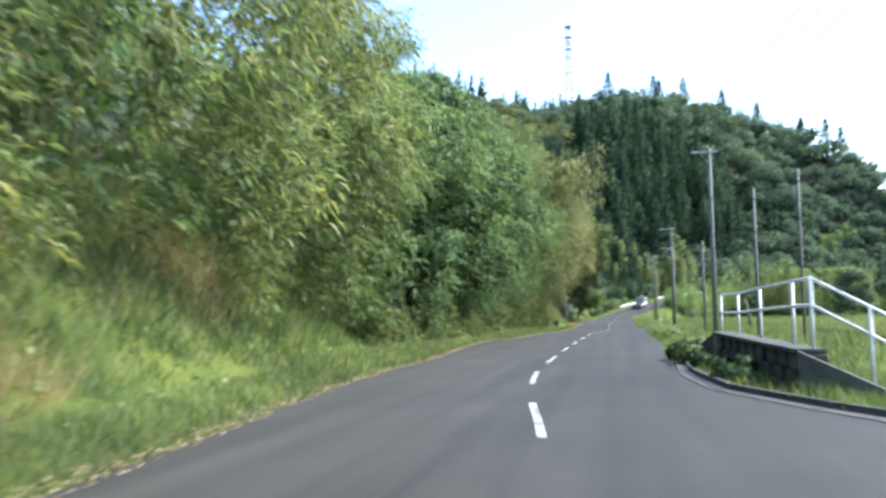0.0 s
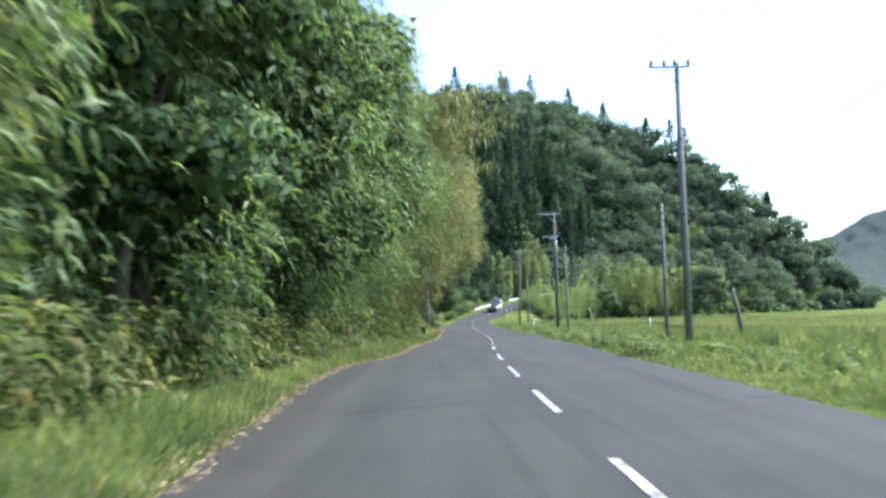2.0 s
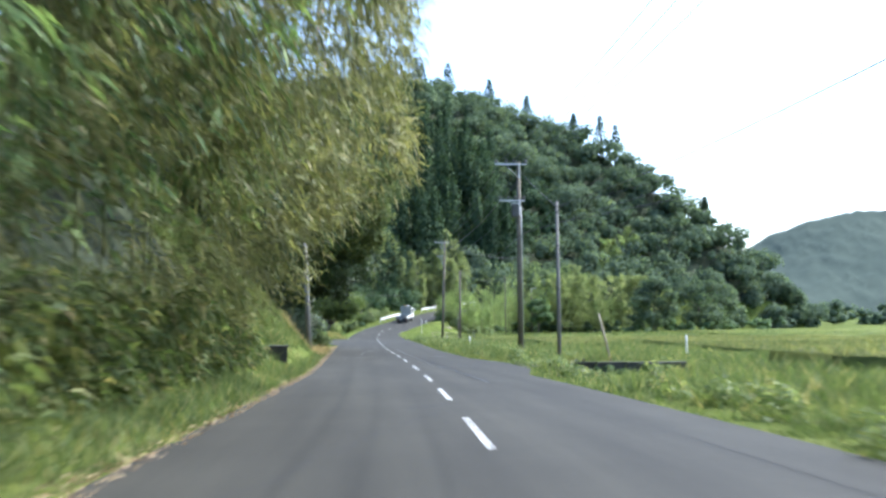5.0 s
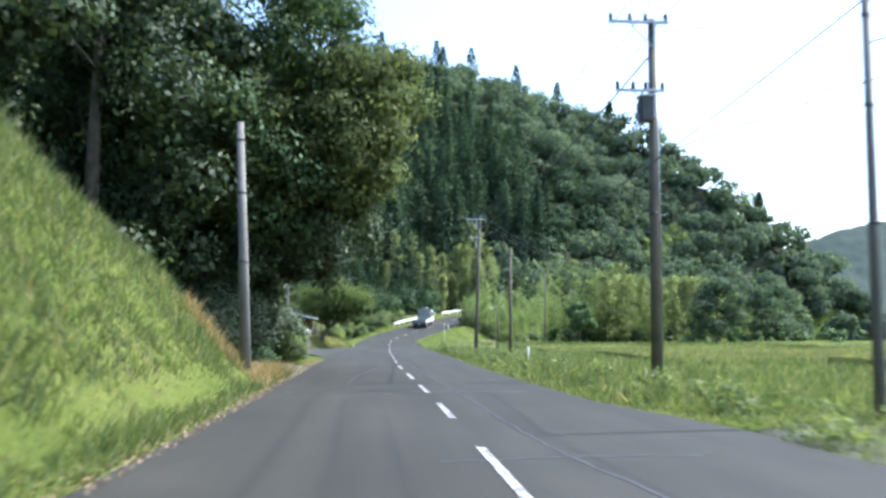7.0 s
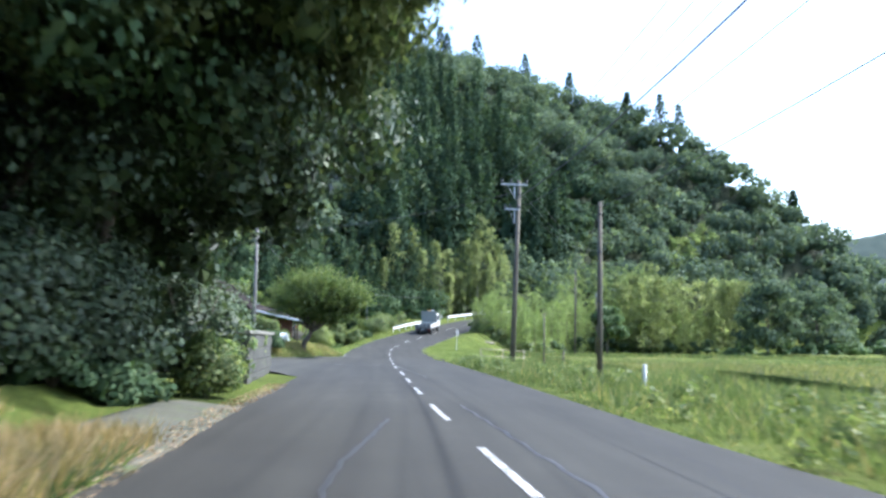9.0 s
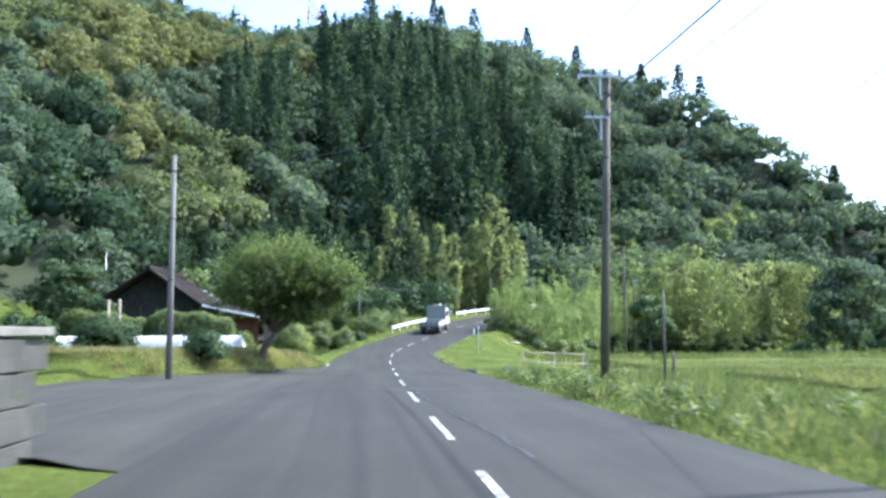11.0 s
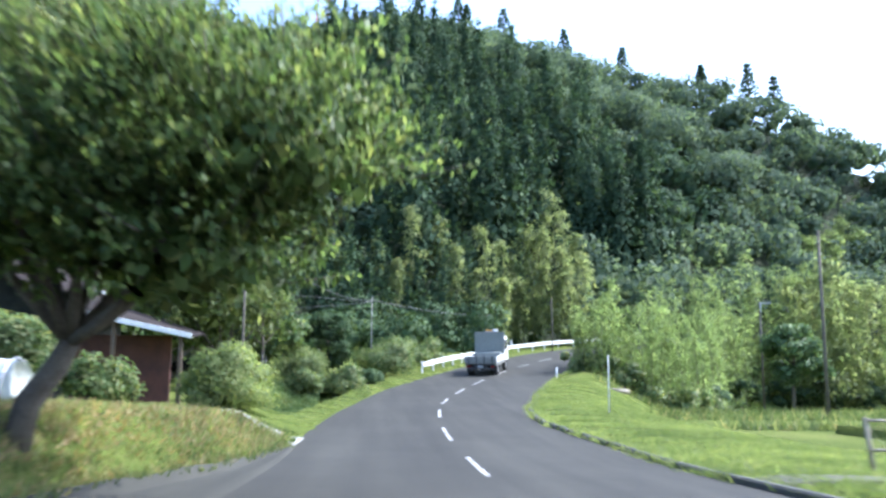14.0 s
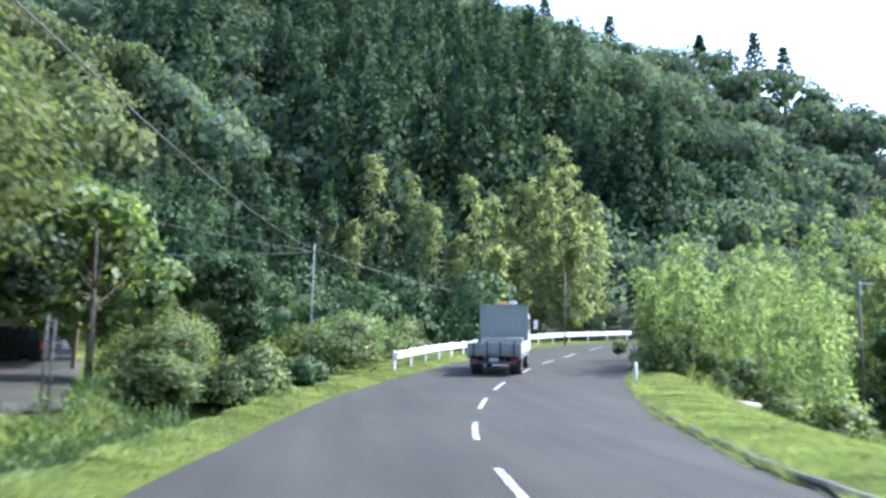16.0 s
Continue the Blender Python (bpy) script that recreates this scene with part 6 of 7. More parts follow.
# ---- guard rails, kerb, fence, markers ----
def guard_rail(y0, y1, d, label, more=0.0):
    t = thing("guard_rail", label, "guard rail", group="white guard rails")
    s0, s1 = arc_at(y0), arc_at(y1) + more
    ss = np.linspace(s0, s1, max(3, int((s1 - s0) / 1.0)))
    prof = [(0.0, 0.46), (0.05, 0.50), (0.05, 0.55), (0.0, 0.59), (0.0, 0.63), (0.05, 0.67), (0.05, 0.72), (0.0, 0.76), (-0.02, 0.76), (-0.02, 0.46)]
    vs, fs = [], []
    for k, s in enumerate(ss):
        vs += [on_arc(s, d + o, h) for o, h in prof]
        m = len(prof)
        if k:
            fs += [((k - 1) * m + j, (k - 1) * m + (j + 1) % m, k * m + (j + 1) % m, k * m + j) for j in range(m)]
    obj_from("beam", vs, fs, WHITE, t, "white corrugated steel beam")
    for s in np.arange(s0 + 0.1, s1, 2.0):
        p = on_arc(s, d - 0.1)
        tubes("post", [([(p[0], p[1], p[2] - 0.5), (p[0], p[1], p[2] + 0.8)], 0.055)], WHITE, t, sides=8)
    return t


guard_rail(189.0, 199.5, -4.6, "white steel guard rail outside the bend, slightly bent at its end")
guard_rail(205.4, 212.5, -4.9, "white corrugated guard rail along the climbing road", 5.0)


KERB_STONE = surface("kerb_stone", (0.035, 0.036, 0.03), (0.085, 0.082, 0.07), 1.6, 0.9, 25, 0.5, 0.02, stain=(0.04, 0.05, 0.02))


def kerb():
    t = thing("kerb", "mossy concrete kerb stones round the grass island", "kerb")
    s = arc_at(147)
    while s < arc_at(196):
        i = min(int(np.searchsorted(ARC, s)), len(CL) - 1)
        w = WR[i]
        vs = [on_arc(s + a, w + b, c) for a in (0.01, 0.59) for b, c in ((0.0, -0.1), (0.14, -0.1), (0.14, 0.10), (0.03, 0.10), (0.0, 0.07))]
        fs = [(0, 1, 2, 3, 4), (9, 8, 7, 6, 5)] + [(j, j + 5, (j + 1) % 5 + 5, (j + 1) % 5) for j in range(5)]
        obj_from("kerb_stone", vs, fs, KERB_STONE, t)
        s += 0.6


kerb()


GUTTER = surface("gutter_concrete", (0.05, 0.048, 0.042), (0.085, 0.081, 0.071), 1.1, 0.9, 25, 0.4, 0.01, stain=(0.035, 0.035, 0.03))


def gutter():
    t = thing("gutter", "curved concrete gutter at the road edge", "gutter")
    for s in np.arange(arc_at(1.0), arc_at(24.0), 1.0):
        i = min(int(np.searchsorted(ARC, s)), len(CL) - 1)
        j = min(i + 1, len(CL) - 1)
        w0, w1 = WR[i], np.interp(s + 0.97, ARC, WR)
        vs = [on_arc(s + a, w + b, c) for a, w in ((0.0, w0), (0.97, w1)) for b, c in ((0.03, -0.15), (0.40, -0.15), (0.40, 0.09), (0.31, 0.09), (0.28, 0.012), (0.03, 0.012))]
        fs = [(0, 1, 2, 3, 4, 5), (11, 10, 9, 8, 7, 6)] + [(k, k + 6, (k + 1) % 6 + 6, (k + 1) % 6) for k in range(6)]
        obj_from("gutter_block", vs, fs, GUTTER, t)

    for o, dz in ((0.0, 0.008), (0.30, 0.094)):
        y = np.arange(1.0, 24.0, 1.0)
        p = np.array([on_arc(arc_at(v), float(np.interp(v, CL[:, 1], WR)) + o, dz) for v in y])
        w = np.array([NOR[min(int(np.searchsorted(ARC, arc_at(v))), len(CL) - 1)] for v in y]) * 0.022
        vs = [(a[0] + k * b[0], a[1] + k * b[1], a[2]) for k in (-1, 1) for a, b in zip(p, w)]
        obj_from("joint", vs, [(i, i + 1, len(y) + i + 1, len(y) + i) for i in range(len(y) - 1)], SEAL, t, "dark open joint")


gutter()


def retaining_wall():
    t = thing("retaining_wall", "low dark mossy retaining wall beside the road", "wall")
    stone = surface("wall_stone", (0.035, 0.038, 0.032), (0.085, 0.085, 0.07), 2.2, 0.9, 16, 0.8, 0.03, stain=(0.04, 0.055, 0.025))
    face = lambda y: 2.62 - (y - 14.0) * 0.072
    n = 9
    for row in range(3):
        for k in range(n):
            y0 = 14.0 + (k + 0.4 * (row % 2)) * 0.78
            y1 = min(y0 + 0.765, 21.25)
            z = -0.42 + row * 0.26
            if y1 - y0 > 0.2:
                part("stone", boxes((face(y0) - RNG.uniform(0, 0.05), y0, z, face(y0) + 0.42, y1, z + 0.25), bevel=0.03), stone, t)
    cap = boxes((0, 0, 0, 0.46, 7.3, 0.08), bevel=0.02)
    cap.transform(Matrix.Translation((2.58, 14.0, 0.36)) @ Matrix.Rotation(math.atan(0.072), 4, "Z"))
    part("coping", cap, stone, t)
    for name, p, q, r0, r1 in (("ramp_wall", (2.62, 14.0), (5.0, 13.4), 0.42, -0.72), ("wing_wall", (2.08, 21.3), (1.62, 23.0), 0.40, -0.2)):
        m = bmesh.new()
        d = np.array([q[0] - p[0], q[1] - p[1]])
        o = np.array([d[1], -d[0]]) / np.linalg.norm(d) * (0.3 if name == "ramp_wall" else 0.35)
        v = [m.verts.new(c) for c in ((*p, -1.1), (*q, -1.1), (*q, r1), (*p, r0), (p[0] + o[0], p[1] + o[1], -1.1), (q[0] + o[0], q[1] + o[1], -1.1), (q[0] + o[0], q[1] + o[1], r1), (p[0] + o[0], p[1] + o[1], r0))]
        for f in ((0, 1, 2, 3), (7, 6, 5, 4), (3, 2, 6, 7), (0, 4, 5, 1), (1, 5, 6, 2), (0, 3, 7, 4)):
            m.faces.new([v[i] for i in f])
        bmesh.ops.recalc_face_normals(m, faces=m.faces)
        part(name, m, stone, t)
    r = thing("railing", "white pipe railing on the retaining wall", "railing")
    pts = [(2.3, 21.4, 1.3), (2.5, 19.9, 1.33), (2.62, 17.6, 1.42), (2.78, 15.2, 1.5), (2.86, 14.15, 1.53)]
    for x, y, z in pts:
        tubes("post", [([(x, y, 0.38), (x, y, z)], 0.03)], WHITE, r, sides=8)
    low = [(3.65, 13.95, 1.07), (4.9, 13.6, 0.35)]
    for x, y, z in low:
        tubes("post", [([(x, y, z - 1.3), (x, y, z)], 0.03)], WHITE, r, sides=8)
    for k in (0.0, 0.42):
        tubes("rail", [([(x, y, z - k) for x, y, z in pts], 0.026)], WHITE, r, sides=8)
        tubes("rail", [([(x, y, z - k) for x, y, z in pts[-1:] + low], 0.026)], WHITE, r, sides=8)


retaining_wall()


def wooden_fence():
    t = thing("wooden_fence", "short weathered wooden fence in the grass", "fence")
    P = [(5.1, 151.9), (6.8, 152.9), (8.5, 153.5)]
    for x, y in P:
        z = float(ground_z(x, y))
        tubes("post", [([(x, y, z - 0.3), (x - 0.12 if x < 6 else x + 0.02, y, z + 0.9)], [0.045, 0.04])], OLD_WOOD, t, sides=8)
    for (a, b) in zip(P, P[1:]):
        for h in (0.35, 0.85):
            z0, z1 = float(ground_z(*a)) + h, float(ground_z(*b)) + h
            tubes("rail", [([(a[0] - 0.1, a[1] - 0.05, z0), (b[0] + 0.1, b[1] - 0.05, z1)], 0.028)], OLD_WOOD, t, sides=7)


wooden_fence()


def marker(x, y, h, r, label, name="marker_post", material=WHITE):
    t = thing(name, label, "post")
    z = float(ground_z(x, y))
    t.location = (x, y, z)
    tubes("shaft", [([(0, 0, -0.3), (0, 0, h * 0.97), (0, 0, h)], [r, r, r * 0.6])], material, t, sides=10)
    tubes("base", [([(0, 0, -0.1), (0, 0, 0.06)], r * 1.7)], CONCRETE, t, sides=10)
    return t


marker(4.7, 167.2, 2.0, 0.028, "thin white pole on the grass island")
marker(4.7, 112.7, 0.75, 0.06, "short white marker post in the verge")
marker(5.9, 142.8, 0.72, 0.035, "short grey marker post in the verge", material=CONCRETE)
marker(6.55, 184.6, 0.7, 0.05, "white delineator post at the bend")
marker(12.0, 88.0, 0.9, 0.05, "short white marker post in the field")


def leaning_stake():
    t = thing("stake", "pale leaning wooden stake in the field margin", "stake")
    z = float(ground_z(6.5, 82.9))
    tubes("shaft", [([(6.85, 82.9, z - 0.2), (6.35, 82.9, z + 1.9)], [0.05, 0.04])], OLD_WOOD, t, sides=7)


leaning_stake()


def rubber_tyre(x, y):
    z = float(ground_z(x, y))
    t = thing("old_tyre", "old black tyre lying in the grass", "tyre", pose(x, y, z + 0.13, 14, 6, 25))
    v, f = [], []
    n, m = 24, 8
    for i in range(n):
        a = 2 * np.pi * i / n
        for j in range(m):
            b = 2 * np.pi * j / m
            rr = 0.27 + 0.1 * math.cos(b)
            v.append((rr * math.cos(a), rr * math.sin(a), 0.11 * math.sin(b)))
            f.append((i * m + j, i * m + (j + 1) % m, ((i + 1) % n) * m + (j + 1) % m, ((i + 1) % n) * m + j))
    obj_from("casing", v, f, DARK_STEEL, t, "", True)


rubber_tyre(3.2, 145.2)


BLACK_WOOD = surface("near_black_wood", (0.012, 0.013, 0.012), (0.035, 0.034, 0.03), 3, 0.9, 40, 0.5, 0.01)


def bank_box():
    t = thing("wooden_box", "dark weathered wooden box set in the bank", "box", pose(-6.15, 77.75, -1.40, 0, 0, 8))
    for k in range(4):
        part("plank", boxes((-0.34 + k * 0.172, -0.27, 0, -0.34 + k * 0.172 + 0.16, -0.235, 0.78), bevel=0.006), BLACK_WOOD, t)
    for k in range(3):
        part("side_plank", boxes((0.31, -0.23 + k * 0.17, 0, 0.345, -0.23 + k * 0.17 + 0.16, 0.78), bevel=0.006), BLACK_WOOD, t)
    part("lid", boxes((-0.4, -0.32, 0.78, 0.4, 0.32, 0.83), bevel=0.01), BLACK_WOOD, t)
    part("back", boxes((-0.345, 0.235, 0, 0.345, 0.27, 0.78)), BLACK_WOOD, t)


bank_box()


def stone_wall():
    t = thing("stone_wall", "old grey concrete block wall under the trees", "wall")
    for row in range(4):
        for k in range(9):
            y0 = 111.0 + k * 0.76 + (0.39 if row % 2 else 0)
            z = float(np.interp(y0, CL[:, 1], CL[:, 2])) - 0.05 + row * 0.34
            x0 = -6.05 - 0.04 * (y0 - 111.0) - RNG.uniform(0, 0.03)
            part("block", boxes((x0 - 0.32, y0 + 0.012, z, x0, y0 + 0.768, z + 0.325), bevel=0.018), KERB_STONE, t)
    for k in range(4):
        y0 = 111.0 + k * 1.8
        x0 = -6.03 - 0.04 * (y0 - 111.0)
        z = float(np.interp(y0, CL[:, 1], CL[:, 2])) + 1.315
        part("coping", boxes((x0 - 0.38, y0 + 0.01, z, x0, y0 + 1.79, z + 0.09), bevel=0.015), OLD_CONCRETE, t, "mossy worn coping slab")


stone_wall()


def ditch_wall():
    t = thing("ditch_wall", "dark concrete wall closing the roadside ditch", "wall")
    for k in range(4):
        x0, y0 = 4.95 + k * 1.2, 82.75 - k * 0.2
        part("panel", boxes((x0, y0, -2.5, x0 + 1.185, y0 + 0.25, -1.62), bevel=0.02), KERB_STONE, t)
        part("coping", boxes((x0, y0 - 0.05, -1.62, x0 + 1.185, y0 + 0.3, -1.54), bevel=0.012), KERB_STONE, t, "dark mossy coping slab")


ditch_wall()


GRAVEL = surface("gravel", (0.06, 0.06, 0.04), (0.105, 0.10, 0.072), 0.9, 0.95, 24, 0.8, 0.03, stain=(0.09, 0.12, 0.035))


def slab(name, corners, dz, material, label, thick=0.14):
    """A paved patch that follows the ground, with a real edge."""
    n = 10
    c = np.array(corners, float)
    vs, fs = [], []
    for i in range(n + 1):
        for j in range(n + 1):
            u, w = i / n, j / n
            p = (1 - u) * (1 - w) * c[0] + u * (1 - w) * c[1] + u * w * c[2] + (1 - u) * w * c[3]
            vs.append((p[0], p[1], float(ground_z(p[0], p[1]) if p[0] > 0 else max(ground_z(p[0], p[1]), np.interp(p[1], CL[:, 1], CL[:, 2]) - 0.02)) + dz))
    top = len(vs)
    vs += [(a, b, z - thick) for a, b, z in vs]
    q = lambda i, j: i * (n + 1) + j
    for i in range(n):
        for j in range(n):
            fs.append((q(i, j), q(i + 1, j), q(i + 1, j + 1), q(i, j + 1)))
    ring = [q(i, 0) for i in range(n + 1)] + [q(n, j) for j in range(1, n + 1)] + [q(i, n) for i in range(n - 1, -1, -1)] + [q(0, j) for j in range(n - 1, 0, -1)]
    fs += [(a, a + top, b + top, b) for a, b in zip(ring, ring[1:] + ring[:1])]
    ob = obj_from(name, vs, fs, material, None, "", True)
    return tagged(ob, label, name.replace("_", " "), kind="structure")


def side_road_mouth():
    vs, fs, n = [], [], 10
    ys = np.arange(117.5, 157.1, 0.75)
    for k, y in enumerate(ys):
        xr = float(np.interp(y, CL[:, 1], CL[:, 0] - WL)) + 0.05
        xl = min(xr - 0.05, max(float(mouth(y)) + 0.12, float(np.interp(y, [117.5, 122, 150], [-9.5, -12.6, -12.6]))))
        for j in range(n + 1):
            x = xr + (xl - xr) * j / n
            vs.append((x, y, float(max(ground_z(x, y), np.interp(y, CL[:, 1], CL[:, 2]) - 0.02)) + (0.006 if j == 0 else 0.03 if j == 1 else 0.06)))
        if k:
            o = (k - 1) * (n + 1)
            fs += [(o + j, o + j + n + 1, o + j + n + 2, o + j + 1) for j in range(n)]
    tagged(obj_from("side_road", vs, fs, ASPHALT_OLD, None, "", True), "worn asphalt side road joining from the village", "side road", kind="structure")


side_road_mouth()
slab("side_road", [(-12.2, 119.5), (-12.2, 135.5), (-60.0, 133.0), (-60.0, 122.0)], 0.034, ASPHALT_OLD, "worn asphalt lane leading to the village")
slab("driveway", [(-5.1, 97.0), (-5.2, 104.6), (-6.5, 104.2), (-6.7, 98.4)], 0.025, GRAVEL, "stained concrete crossing at the road edge")
slab("driveway", [(-5.2, 157.0), (-5.1, 158.6), (-8.6, 161.4), (-9.0, 160.2)], 0.05, CONCRETE, "pale concrete path leading to the house")
slab("driveway", [(-8.7, 174.6), (-8.1, 176.2), (-11.5, 190.0), (-14.5, 188.0)], 0.05, ASPHALT_OLD, "grey concrete yard beside the shed")
slab("farm_track", [(2.3, 78.7), (2.4, 82.8), (9.5, 86.4), (6.2, 84.0)], 0.03, GRAVEL, "grassy gravel farm entrance beside the ditch")
slab("farm_track", [(1.95, 149.3), (1.95, 150.6), (9.5, 149.8), (9.5, 148.7)], 0.03, GRAVEL, "grassy gravel farm track across the verge")

# rice fields in plots between low banks
plots = [(9, -20, 60, 18, 0.22), (9, 21, 60, 47, 0.25), (10, 50, 62, 76, 0.22), (15, 85, 66, 104, 0.26), (10, 106, 40, 121, 0.30), (42, 106, 90, 124, 0.26), (9.5, 123, 44, 138, 0.26), (46, 127, 95, 146, 0.3), (12, 152, 42, 166, 0.2), (46, 150, 96, 174, 0.28), (64, -20, 130, 60, 0.25), (68, 64, 130, 100, 0.28), (94, 104, 150, 150, 0.28), (98, 154, 160, 200, 0.28), (52, 178, 94, 200, 0.3)]
for x0, y0, x1, y1, h in plots:
    nx, ny = 26, 14
    gx, gy = np.meshgrid(np.linspace(x0, x1, nx), np.linspace(y0, y1, ny))
    gz = np.full(gx.shape, float(np.median(ground_z(gx, gy)))) + h + RNG.normal(0, 0.025, gx.shape)
    edge = np.zeros(gx.shape, bool)
    edge[0], edge[-1], edge[:, 0], edge[:, -1] = True, True, True, True
    gz[edge] -= h + 0.35
    gx[:, 1], gx[:, -2], gy[1], gy[-2] = x0 + 0.15, x1 - 0.15, y0 + 0.15, y1 - 0.15
    fs = [(j * nx + i, j * nx + i + 1, (j + 1) * nx + i + 1, (j + 1) * nx + i) for j in range(ny - 1) for i in range(nx - 1)]
    tagged(obj_from("rice_field", np.stack([gx, gy, gz], -1).reshape(-1, 3), fs, RICE, None, "", True), "ripening yellow-green rice field", "field", kind="structure")
for y0 in (48.5, 104.8, 121.8, 145.0, 149.0, 158.0, 167.5, 176.0, 186.0):
    x = RNG.uniform(9, 70, 3500)
    grass("bund_grass", x, y0 + RNG.normal(0, 0.35, len(x)), RNG.uniform(0.3, 0.7, len(x)), GRASS, "rough dark grass on the field banks", 0.06)

# standing rice near the road, in rows
rx, ry = [], []
for x0, y0, x1, y1, h in plots[1:7]:
    n = 11000
    x = RNG.uniform(x0 + 0.3, min(x1, x0 + 26), n)
    y = y0 + 0.4 + np.round(RNG.uniform(0, y1 - y0 - 0.8, n) / 0.3) * 0.3
    z = float(np.median(ground_z(*np.meshgrid(np.linspace(x0, x1, 26), np.linspace(y0, y1, 14))))) + h - 0.03
    grass("rice_plants", x, y + RNG.normal(0, 0.04, n), RNG.uniform(0.14, 0.34, n), RICE_LEAF, "ripening rice standing in rows", 0.06, 0.5, np.full(n, z))


def pale_log(x, y):
    z = float(ground_z(x, y))
    t = thing("log", "short pale weathered log lying at the grove's foot", "log", pose(x, y, z + 0.13, 0, 4, 12))
    tubes("bole", [([(-0.55, 0, 0), (0.0, 0.02, 0.01), (0.55, 0, 0)], [0.14, 0.13, 0.12])], OLD_WOOD, t, sides=12)
    tubes("stub", [([(0.2, 0, 0.08), (0.26, -0.05, 0.24)], [0.035, 0.025])], OLD_WOOD, t, sides=7)


pale_log(10.1, 184.5)
# taller weeds in loose patches between the road and the fields
x, y, u = along(30000, 26, 150, 0.5, 7.5, 1, 1.2)
k = (wob(x, y, 0.6) + 0.6 * wob(x, y, 1.7) > 0.35) & ~((y > 147) & (y < 153))
x, y = x[k], y[k]
grass("roadside_weeds", x, y, RNG.uniform(0.25, 0.75, len(x)), GRASS, "taller tufted weeds beside the rice fields", 0.045, 0.5)
x, y, u = along(190, 24, 148, 0.35, 3.2, 1, 1.4)
k = wob(x, y, 0.33) > -0.25
v, nn = domes(x[k], y[k], RNG.uniform(0.35, 0.75, k.sum()), RNG.uniform(0.3, 0.85, k.sum()), 130, 0.085, 4, 0.0)
stuff("roadside_weeds", v, SHRUB, "leafy weeds in low mounds along the verge", "weeds", nn)
# grass growing over the kerb round the bend
x, y, u = along(15000, 150, 199, -0.05, 0.35, 1)
k = wob(x, y, 1.3) > -0.45
grass("verge_grass", x[k], y[k], RNG.uniform(0.14, 0.34, int(k.sum())), LAWN, "uneven grass creeping over the kerb", 0.03, 0.9)


# ---- farm house, shed and yard ----
ROOF = surface("dark_roof", (0.022, 0.018, 0.017), (0.045, 0.038, 0.036), 0.8, 1.0, 18, 0.5, 0.02)
ROOF.node_tree.nodes["Principled BSDF"].inputs["Specular IOR Level"].default_value = 0.1
WALL_WOOD = surface("brown_boards", (0.06, 0.042, 0.03), (0.13, 0.09, 0.06), 1.5, 0.8, 30, 0.4, 0.01)
PLASTER = surface("old_plaster", (0.34, 0.31, 0.26), (0.5, 0.47, 0.42), 0.9, 0.9, 20, 0.3, 0.01, stain=(0.2, 0.17, 0.13))
RED_WOOD = surface("reddish_boards", (0.06, 0.024, 0.018), (0.12, 0.045, 0.03), 2, 0.8, 30, 0.4, 0.01)
TIN = surface("pale_tin", (0.55, 0.56, 0.58), (0.75, 0.76, 0.77), 1.5, 0.4, 20, 0.15, 0.005, 0.5)
GLASS, gn, gl, gb = mat("dark_glass", 0.08)
gl.new(ramp(gn, gl, noise_at(gn, gl, 1.5), [(0.3, (0.02, 0.025, 0.03)), (0.7, (0.05, 0.055, 0.06))]), gb.inputs["Base Color"])
FILM = surface("plastic_film", (0.55, 0.58, 0.58), (0.74, 0.76, 0.75), 1.1, 0.35, 6, 0.6, 0.05, stain=(0.42, 0.44, 0.42))


def poly(faces_pts):
    bm = bmesh.new()
    for pts in faces_pts:
        bm.faces.new([bm.verts.new(p) for p in pts])
    return bm


def roof_slab(a, b, c, d, thick=0.12):
    """A sloping roof plane with thickness from four corners."""
    n = (Vector(b) - Vector(a)).cross(Vector(d) - Vector(a)).normalized() * thick
    if n.z < 0:
        n = -n
    t = [Vector(p) + n for p in (a, b, c, d)]
    l = [Vector(p) for p in (a, b, c, d)]
    bm = poly([])
    v = [bm.verts.new(p) for p in l + t]
    for f in ((3, 2, 1, 0), (4, 5, 6, 7), (0, 1, 5, 4), (1, 2, 6, 5), (2, 3, 7, 6), (3, 0, 4, 7)):
        bm.faces.new([v[i] for i in f])
    return bm


